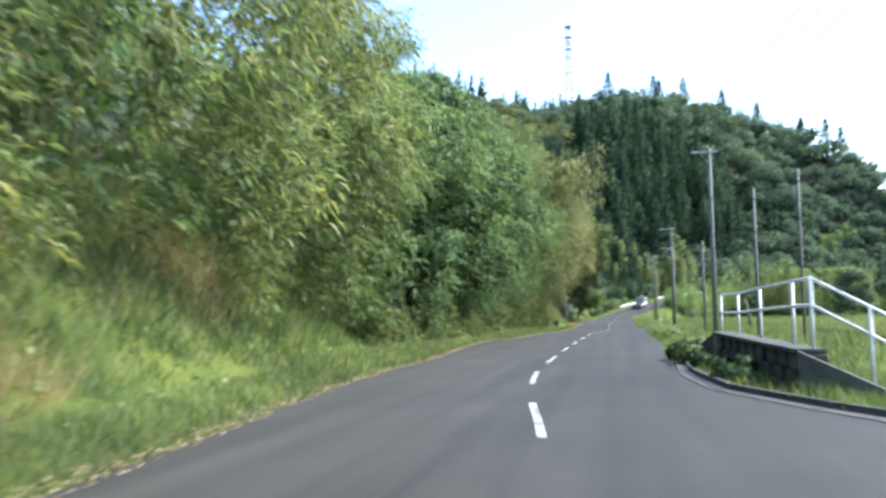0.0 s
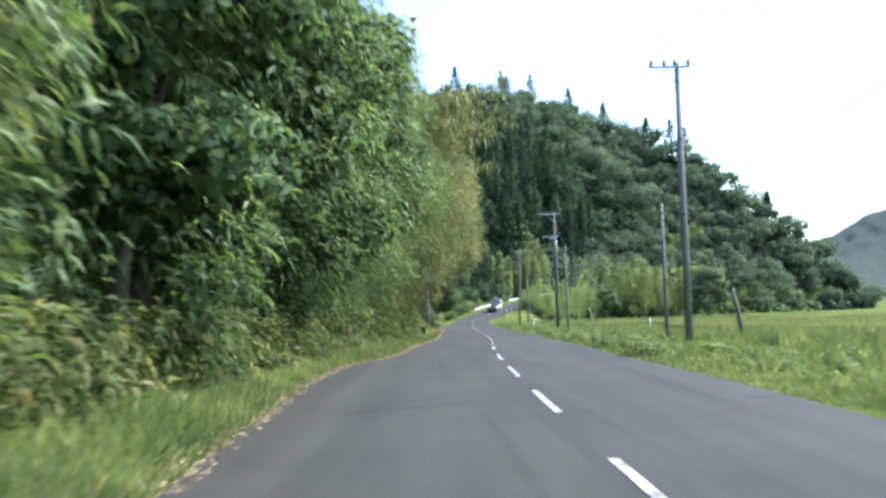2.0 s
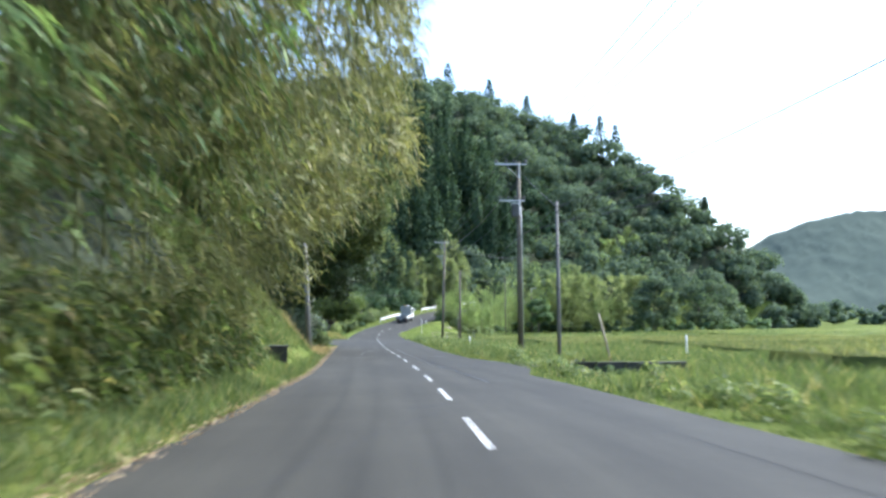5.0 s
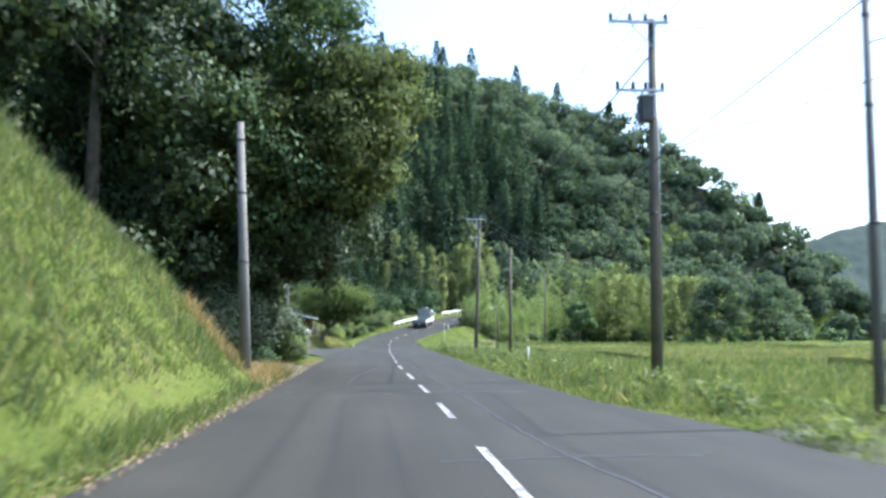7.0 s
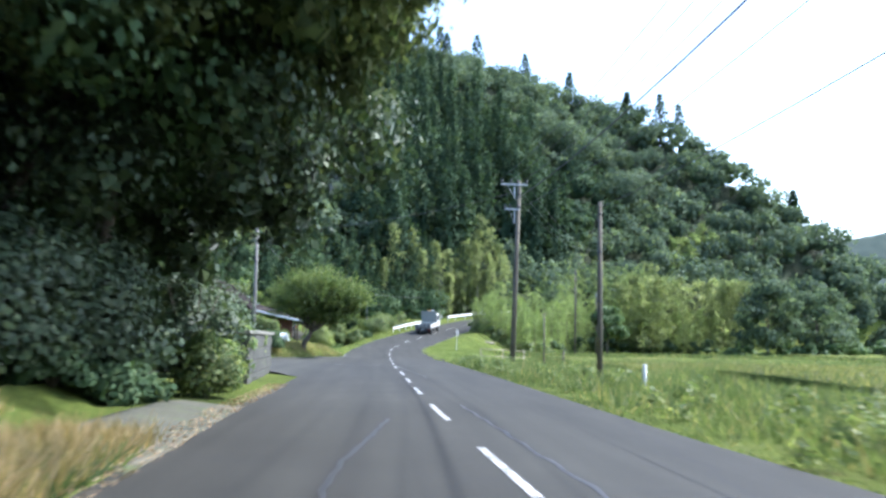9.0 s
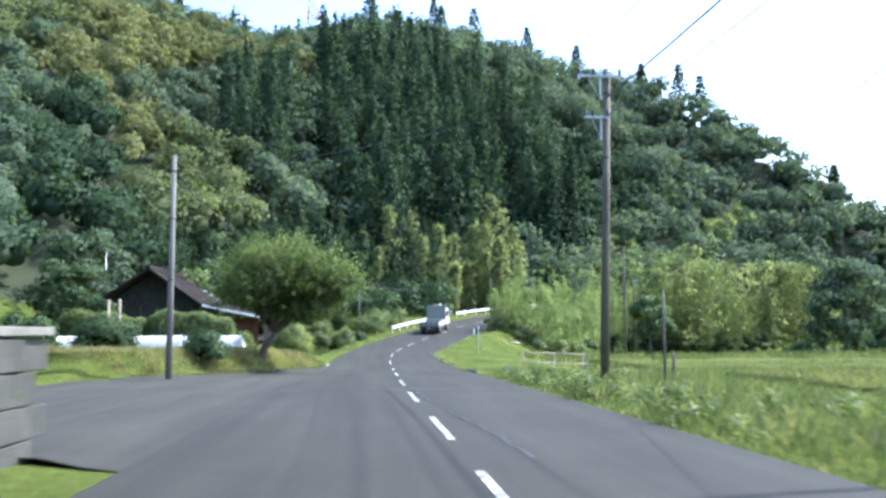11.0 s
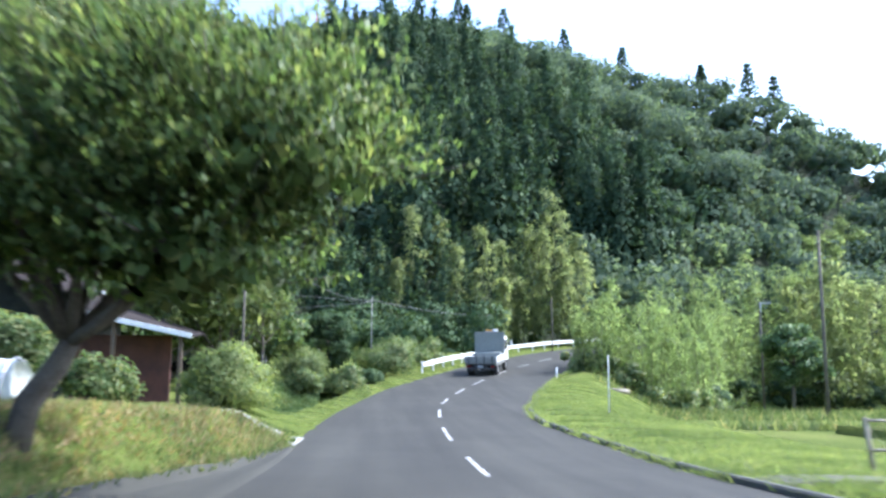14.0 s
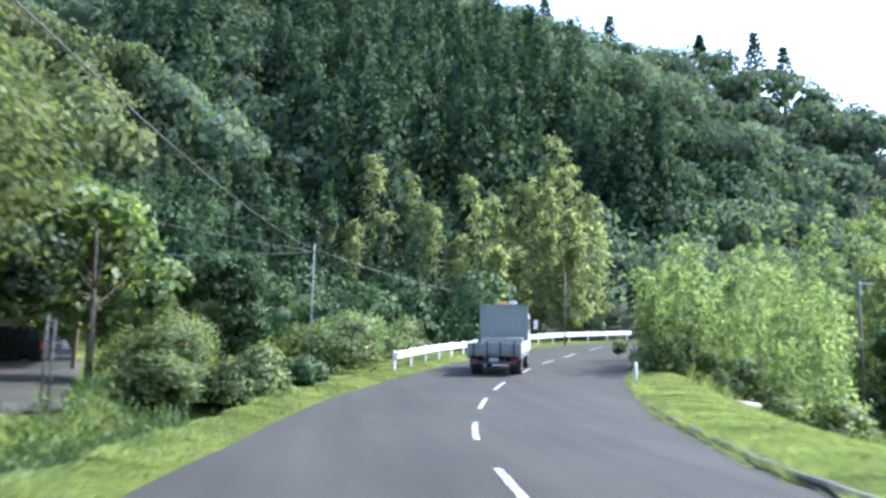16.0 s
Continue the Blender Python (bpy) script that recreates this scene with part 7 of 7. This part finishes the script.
def house():
    g = float(ground_z(-15, 169)) - 0.05
    t = thing("farm_house", "low brown wooden farm house with a dark gabled roof", "house")
    x0, x1, y0, y1, e, r, xm = -20.2, -14.3, 166.6, 175.0, 1.1, 3.35, -17.1
    # Near-black boards put the eaves' deep shade into wall and gable colour.
    w = part("wall", boxes((x0, y0, g, x1, y0 + 0.15, e), (x0, y1 - 0.15, g, x1, y1, e), (x0, y0 + 0.15, g, x0 + 0.15, y1 - 0.15, e), (x1 - 0.15, y0 + 0.15, g, x1, y1 - 0.15, e)), BLACK_WOOD, t)
    for k in range(6):
        part("board", boxes((x0 + 0.1 + k * 1.1, y0 - 0.02, g + 0.2, x0 + 0.16 + k * 1.1, y0 + 0.0, e - 0.1)), WALL_WOOD, w)
    for yy in (y0, y1 - 0.15):
        bm = bmesh.new()
        f = bm.faces.new([bm.verts.new(p) for p in ((x0, yy, e), (x1, yy, e), (xm, yy, r - 0.14))])
        ex = bmesh.ops.extrude_face_region(bm, geom=[f])
        bmesh.ops.translate(bm, verts=[v for v in ex["geom"] if isinstance(v, bmesh.types.BMVert)], vec=(0, 0.15, 0))
        gb_ = part("gable", bm, BLACK_WOOD, t)
        for k in range(5):
            hw = (x1 - x0) * 0.5 * (1 - k / 5.6)
            part("beam", boxes((xm - hw * 0.92, y0 - 0.05 if yy == y0 else y1, e + 0.08 + k * 0.38, xm + hw * 0.92, y0 if yy == y0 else y1 + 0.05, e + 0.2 + k * 0.38)), BLACK_WOOD, gb_)
    for xx in (-18.8, -15.8):
        f = part("window", boxes((xx - 0.85, y0 - 0.06, g + 0.9, xx + 0.85, y0 - 0.022, g + 0.97), (xx - 0.85, y0 - 0.06, g + 2.0, xx + 0.85, y0 - 0.022, g + 2.07), (xx - 0.85, y0 - 0.06, g + 0.97, xx - 0.78, y0 - 0.022, g + 2.0), (xx + 0.78, y0 - 0.06, g + 0.97, xx + 0.85, y0 - 0.022, g + 2.0)), WALL_WOOD, t)
        for s in (-0.78, 0.0):
            part("pane", boxes((xx + s + 0.02, y0 - 0.045, g + 0.97, xx + s + 0.76, y0 - 0.03, g + 2.0)), GLASS, f)
    o = 0.9
    roof = part("roof", roof_slab((-13.7, y0 - 1.5, e - 0.1), (-13.7, y1 + o, e - 0.1), (xm, y1 + o, r), (xm, y0 - 1.5, r)), ROOF, t, "dark weathered roof slope")
    part("roof", roof_slab((-20.9, y1 + o, e - 0.35), (-20.9, y0 - 1.5, e - 0.35), (xm - 0.01, y0 - 1.5, r), (xm - 0.01, y1 + o, r)), ROOF, t)
    part("ridge_cap", boxes((xm - 0.17, y0 - 1.6, r + 0.02, xm + 0.17, y1 + o + 0.1, r + 0.3), bevel=0.05), ROOF, t)
    for k in range(12):
        yy = y0 - o + 0.05 + k * 0.91
        tubes("roof_batten", [([(-13.7, yy, e + 0.03), (xm + 0.1, yy, r + 0.08)], 0.04)], ROOF, roof, sides=5)
    for k in range(3):
        a = 0.42 + k * 0.14
        x, z = xm + (-13.7 - xm) * a, r + (e - 0.1 - r) * a + 0.16
        part("ridge_patch", boxes((x, y1 + o - 0.35, z - 0.16, x + 0.34, y1 + o + 0.02, z - 0.02), bevel=0.02), TIN, t, "shiny tin patch on the roof edge")
    # lean-to on the road side
    part("porch_roof", roof_slab((-13.5, 164.6, 0.98), (-9.2, 165.15, 0.10), (-9.6, 169.0, 0.35), (-13.5, 168.6, 1.55), 0.06), ROOF, t, "low tin-edged porch roof")
    e2 = boxes((0, -0.06, -0.07, 4.4, 0.05, 0.09), bevel=0.01)
    e2.transform(Matrix.Translation((-13.5, 164.52, 1.0)) @ Matrix.Rotation(math.atan2(0.55, 4.3), 4, "Z") @ Matrix.Rotation(math.atan2(0.88, 4.3), 4, "Y"))
    part("eave_edge", e2, WHITE, t, "pale tin eave edge")
    for xx, yy, top in ((-9.6, 165.3, 0.14), (-11.6, 165.0, 0.55), (-13.3, 164.8, 0.92)):
        part("porch_post", boxes((xx - 0.06, yy - 0.06, g, xx + 0.06, yy + 0.06, top)), WALL_WOOD, t)
    part("porch_wall", boxes((-13.4, 166.6, g, -10.2, 166.72, 0.2)), RED_WOOD, t, "reddish boarded porch wall")


house()


def plastic_tunnel():
    y, x0, x1 = 152.0, -18.0, -9.2
    z = float(ground_z(-12, y)) - 0.05
    t = thing("plastic_tunnel", "low white plastic-covered growing tunnel", "greenhouse")
    prof = [(-0.6, 0), (-0.59, 0.35), (-0.5, 0.6), (-0.3, 0.78), (0, 0.84), (0.3, 0.78), (0.5, 0.6), (0.59, 0.35), (0.6, 0)]
    xs = np.linspace(x0, x1, 28)
    vs, fs = [], []
    m = len(prof)
    for k, xx in enumerate(xs):
        s = 1 - 0.04 * (k % 2) + RNG.normal(0, 0.01)
        shift = 0.25 if k == len(xs) - 1 else 0
        vs += [(xx + shift * (1 - b), y + a * s, z + b * s) for a, b in prof]
        if k:
            fs += [((k - 1) * m + j, k * m + j, k * m + j + 1, (k - 1) * m + j + 1) for j in range(m - 1)]
    fs.append(tuple((len(xs) - 1) * m + j for j in range(m)))
    fs.append(tuple(range(m))[::-1])
    obj_from("cover", vs, fs, FILM, t, "white plastic film", True)
    for k in range(0, 28, 3):
        tubes("hoop", [([(xs[k], y + a * 1.02, z + b * 1.02) for a, b in prof], 0.02)], STEEL, t, sides=6)


plastic_tunnel()


def shed():
    t = thing("shed", "open car shed with a pale tin roof", "shed")
    g = float(ground_z(-13, 188))
    part("roof", roof_slab((-17.5, 184.0, 1.75), (-10.4, 186.4, 1.0), (-11.6, 193.0, 1.15), (-18.0, 191.0, 1.9), 0.06), TIN, t, "pale corrugated tin roof")
    for x, y, h in ((-10.9, 186.7, 1.0), (-12.0, 192.6, 1.1), (-17.2, 184.6, 1.7), (-17.6, 190.6, 1.8)):
        part("post", boxes((x - 0.06, y - 0.06, g - 0.6, x + 0.06, y + 0.06, h)), WALL_WOOD, t)
    part("back_wall", boxes((-18.2, 185.0, g - 0.6, -18.05, 190.8, 1.7)), PLASTER, t)
    part("side_wall", boxes((-18.0, 191.2, g - 0.6, -12.4, 191.32, 1.1)), PLASTER, t)


shed()


def gate_posts():
    for x, y, h, lab in ((-8.25, 175.8, 1.7, "paired rusty steel gate post"), (-8.42, 175.9, 1.7, "paired rusty steel gate post")):
        z = float(ground_z(x, y))
        t = thing("gate_post", lab + " at the yard", "post", group="gate posts")
        tubes("shaft", [([(x, y, z - 0.3), (x, y, z + h)], 0.022)], DARK_STEEL, t, sides=8)
        tubes("cap", [([(x, y, z + h), (x, y, z + h + 0.03)], 0.03)], DARK_STEEL, t, sides=8)
    for x, y in ((-7.1, 163.0), (-7.9, 162.7), (-14.0, 148.0), (-14.6, 148.4)):
        zz = float(ground_z(x, y))
        s = thing("garden_stake", "thin wooden garden stake in the grass", "stake", group="garden stakes")
        tubes("shaft", [([(x, y, zz - 0.2), (x + 0.03, y, zz + (1.1 if x > -10 else 2.4))], 0.03 if x > -10 else 0.07)], OLD_WOOD, s, sides=7)


gate_posts()


# ---- vehicles ----
CAR_PAINT = surface("car_paint", (0.012, 0.013, 0.016), (0.02, 0.021, 0.024), 1.0, 0.25, 60, 0.02, 0.001)
RED_LENS, rn, rl, rb = mat("red_lens", 0.15)
rl.new(ramp(rn, rl, noise_at(rn, rl, 20), [(0.3, (0.16, 0.012, 0.01)), (0.7, (0.24, 0.02, 0.016))]), rb.inputs["Base Color"])
TYRE = surface("tyre_rubber", (0.015, 0.015, 0.015), (0.03, 0.03, 0.03), 6, 0.85, 40, 0.3, 0.004)
RIM = surface("wheel_rim", (0.28, 0.28, 0.28), (0.4, 0.4, 0.4), 6, 0.4, 30, 0.1, 0.003, 0.7)
GREY_SHEET = surface("grey_sheet_steel", (0.17, 0.18, 0.165), (0.21, 0.22, 0.205), 0.9, 0.55, 14, 0.15, 0.006, stain=(0.16, 0.16, 0.15))
TRUCK_WHITE = surface("truck_white", (0.52, 0.52, 0.50), (0.68, 0.68, 0.66), 1.2, 0.45, 14, 0.1, 0.004, stain=(0.34, 0.32, 0.29))
GREY_GATE = surface("worn_grey_gate", (0.15, 0.15, 0.14), (0.24, 0.24, 0.22), 2.2, 0.6, 18, 0.25, 0.006, stain=(0.12, 0.11, 0.10))
AMBER, an, al, ab = mat("amber_lens", 0.2)
al.new(ramp(an, al, noise_at(an, al, 12), [(0.3, (0.65, 0.26, 0.04)), (0.7, (0.8, 0.42, 0.08))]), ab.inputs["Base Color"])


def wheel(parent, x, y, r, w, side):
    n = 22
    def ring(prof):
        vs, fs = [], []
        m = len(prof)
        for i in range(n):
            a = 2 * np.pi * i / n
            vs += [(x + dx, y + rr * math.cos(a), r + rr * math.sin(a)) for dx, rr in prof]
        for i in range(n):
            fs += [(i * m + j, i * m + (j + 1) % m, ((i + 1) % n) * m + (j + 1) % m, ((i + 1) % n) * m + j) for j in range(m)]
        return vs, fs
    wo = thing("wheel", "", "")
    for k in ("label", "category"):
        if k in wo:
            del wo[k]
    wo.parent = parent
    h = w / 2
    obj_from("tyre", *ring([(-h, r * 0.62), (-h, r * 0.93), (-h * 0.8, r), (h * 0.8, r), (h, r * 0.93), (h, r * 0.62)]), TYRE, wo, "", True)
    obj_from("rim", *ring([(-h * 0.5, r * 0.05), (-h * 0.9, r * 0.4), (-h * 0.9, r * 0.62), (h * 0.9, r * 0.62), (h * 0.9, r * 0.4), (h * 0.5, r * 0.05)]), RIM, wo, "", True)


def truck():
    s = arc_at(188.4)
    p, q = on_arc(s, -0.75), on_arc(s + 2, -0.7)
    ang = math.degrees(math.atan2(-(q[0] - p[0]), q[1] - p[1]))
    t = thing("flatbed_truck", "small grey dropside truck with a tall grey headboard", "truck", pose(p[0], p[1], p[2], math.degrees(math.atan2(q[2] - p[2], 2.0)), 0, ang + 5))
    part("chassis", boxes((-0.42, 0.15, 0.45, -0.30, 4.7, 0.62), (0.30, 0.15, 0.45, 0.42, 4.7, 0.62), (-0.42, 0.3, 0.47, 0.42, 0.42, 0.6), (-0.42, 2.0, 0.47, 0.42, 2.12, 0.6), bevel=0.01), DARK_STEEL, t)
    part("bed", boxes((-0.96, 0.0, 0.70, 0.96, 3.05, 0.80), (-0.96, 0.02, 0.60, -0.86, 3.0, 0.70), (0.86, 0.02, 0.60, 0.96, 3.0, 0.70), bevel=0.012), GREY_GATE, t)
    tg = part("tailgate", boxes((-0.95, -0.045, 0.80, 0.95, 0.0, 1.17), bevel=0.012), GREY_GATE, t, "worn grey tailgate")
    for x in (-0.72, -0.24, 0.24, 0.72):
        part("latch_strap", boxes((x - 0.03, -0.075, 0.74, x + 0.03, -0.046, 1.22), bevel=0.006), DARK_STEEL, tg)
    for x0, x1 in ((-0.99, -0.945), (0.945, 0.99)):
        sg = part("side_gate", boxes((x0, 0.01, 0.80, x1, 3.0, 1.17), bevel=0.012), TRUCK_WHITE, t, "off-white side gate")
        part("gate_rib", boxes((x0 - 0.012, 0.05, 0.96, x1 + 0.012, 2.95, 1.0), bevel=0.004), TRUCK_WHITE, sg)
    part("headboard", boxes((-0.90, 2.86, 0.80, 0.90, 2.95, 2.46), bevel=0.02), GREY_SHEET, t, "tall grey sheet steel headboard")
    part("headboard_frame", boxes((-0.94, 2.84, 0.80, -0.902, 2.98, 2.49), (0.902, 2.84, 0.80, 0.94, 2.98, 2.49), (-0.902, 2.84, 2.462, 0.902, 2.98, 2.50)), GREY_SHEET, t)
    part("load_cover", boxes((-0.80, 2.2, 0.80, 0.80, 2.84, 1.25), bevel=0.06), GREY_SHEET, t, "grey tarpaulin-covered load")
    bar = part("beacon_bar", boxes((-0.35, 3.2, 2.16, 0.45, 3.42, 2.52), bevel=0.015), STEEL, t)
    part("beacon", boxes((-0.30, 3.22, 2.52, 0.10, 3.40, 2.61), bevel=0.03), AMBER, bar, "amber warning beacon")
    part("lamp_box", boxes((0.16, 3.2, 2.52, 0.44, 3.42, 2.64), bevel=0.03), WHITE, bar, "white lamp box")
    cab = bmesh.new()
    prof = [(3.12, 0.62), (3.12, 2.05), (3.25, 2.16), (4.35, 2.16), (4.55, 2.06), (4.86, 1.25), (4.92, 0.62)]
    for x in (-0.85, 0.85):
        cab.faces.new([cab.verts.new((x, a, b)) for a, b in prof])
    cab.verts.ensure_lookup_table()
    m = len(prof)
    for j in range(m):
        cab.faces.new([cab.verts[i] for i in (j, (j + 1) % m, m + (j + 1) % m, m + j)])
    bmesh.ops.recalc_face_normals(cab, faces=cab.faces)
    bmesh.ops.bevel(cab, geom=list(cab.edges), offset=0.04, segments=2, affect="EDGES")
    c = part("cab", cab, TRUCK_WHITE, t, "white truck cab")
    for x0, x1 in ((-0.856, -0.85), (0.85, 0.856)):
        part("side_window", boxes((x0 - 0.003, 3.45, 1.35, x1 + 0.003, 4.4, 1.95)), GLASS, c)
    ws = poly([[(-0.72, 4.60, 2.0), (0.72, 4.60, 2.0), (0.72, 4.87, 1.32), (-0.72, 4.87, 1.32)]])
    ws.transform(Matrix.Translation((0, 0.02, 0.01)))
    part("windscreen", ws, GLASS, c)
    for x in (-1, 1):
        tubes("mirror_arm", [([(x * 0.85, 4.5, 1.75), (x * 1.08, 4.62, 1.72)], 0.015)], DARK_STEEL, c, sides=6)
        part("mirror", boxes((min(x * 1.02, x * 1.17), 4.58, 1.5, max(x * 1.02, x * 1.17), 4.66, 1.86), bevel=0.03), WHITE, c, "white wing mirror")
        part("tail_light", boxes((min(x * 0.6, x * 0.86), 0.0, 0.52, max(x * 0.6, x * 0.86), 0.06, 0.60), bevel=0.01), RED_LENS, t, "red tail light")
        part("mudguard", boxes((min(x * 0.5, x * 0.93), 0.38, 0.30, max(x * 0.5, x * 0.93), 0.41, 0.68)), TYRE, t)
    part("rear_bumper", boxes((-0.80, -0.02, 0.42, 0.80, 0.06, 0.50), bevel=0.01), DARK_STEEL, t)
    part("plate_holder", boxes((-0.17, -0.03, 0.50, 0.17, 0.0, 0.64), bevel=0.005), STEEL, t, "pale blank rear plate")
    part("fuel_tank", boxes((0.45, 2.1, 0.32, 0.8, 2.8, 0.58), bevel=0.05), DARK_STEEL, t)
    for x in (-0.82, -0.60, 0.60, 0.82):
        wheel(t, x, 0.85, 0.34, 0.19, 1)
    for x in (-0.74, 0.74):
        wheel(t, x, 4.05, 0.36, 0.2, 1)


truck()


def parked_car():
    z = float(ground_z(-12.3, 189.5)) + 0.04
    t = thing("parked_car", "dark small car parked under the shed roof", "car", pose(-12.3, 189.8, z, 0, 0, 62))
    prof = [(0.0, 0.32), (0.0, 0.85), (0.12, 1.0), (0.45, 1.5), (2.3, 1.53), (2.9, 1.05), (3.55, 0.92), (3.65, 0.6), (3.6, 0.32)]
    bm = bmesh.new()
    for x in (-0.78, 0.78):
        bm.faces.new([bm.verts.new((x * (0.9 if b > 1.2 else 1), a, b)) for a, b in prof])
    bm.verts.ensure_lookup_table()
    m = len(prof)
    for j in range(m):
        bm.faces.new([bm.verts[i] for i in (j, (j + 1) % m, m + (j + 1) % m, m + j)])
    bmesh.ops.recalc_face_normals(bm, faces=bm.faces)
    bmesh.ops.bevel(bm, geom=list(bm.edges), offset=0.05, segments=2, affect="EDGES")
    b = part("body", bm, CAR_PAINT, t)
    rw = poly([[(-0.62, 0.14, 1.02), (0.62, 0.14, 1.02), (0.56, 0.42, 1.43), (-0.56, 0.42, 1.43)]])
    rw.transform(Matrix.Translation((0, -0.02, 0.012)))
    part("rear_window", rw, GLASS, b)
    for x in (-1, 1):
        part("tail_light", boxes((min(x * 0.62, x * 0.77), -0.012, 0.72, max(x * 0.62, x * 0.77), 0.05, 1.0), bevel=0.02), RED_LENS, b, "red tail light")
        sw = poly([[(x * 0.765, 0.6, 1.0), (x * 0.765, 2.5, 1.0), (x * 0.715, 2.2, 1.44), (x * 0.715, 0.7, 1.44)]])
        sw.transform(Matrix.Translation((x * 0.012, 0, 0)))
        part("side_window", sw, GLASS, b)
        for y in (0.65, 2.95):
            wheel(t, x * 0.7, y, 0.29, 0.17, 1)
    part("bumper", boxes((-0.76, -0.06, 0.36, 0.76, 0.04, 0.56), bevel=0.03), CAR_PAINT, t)


parked_car()
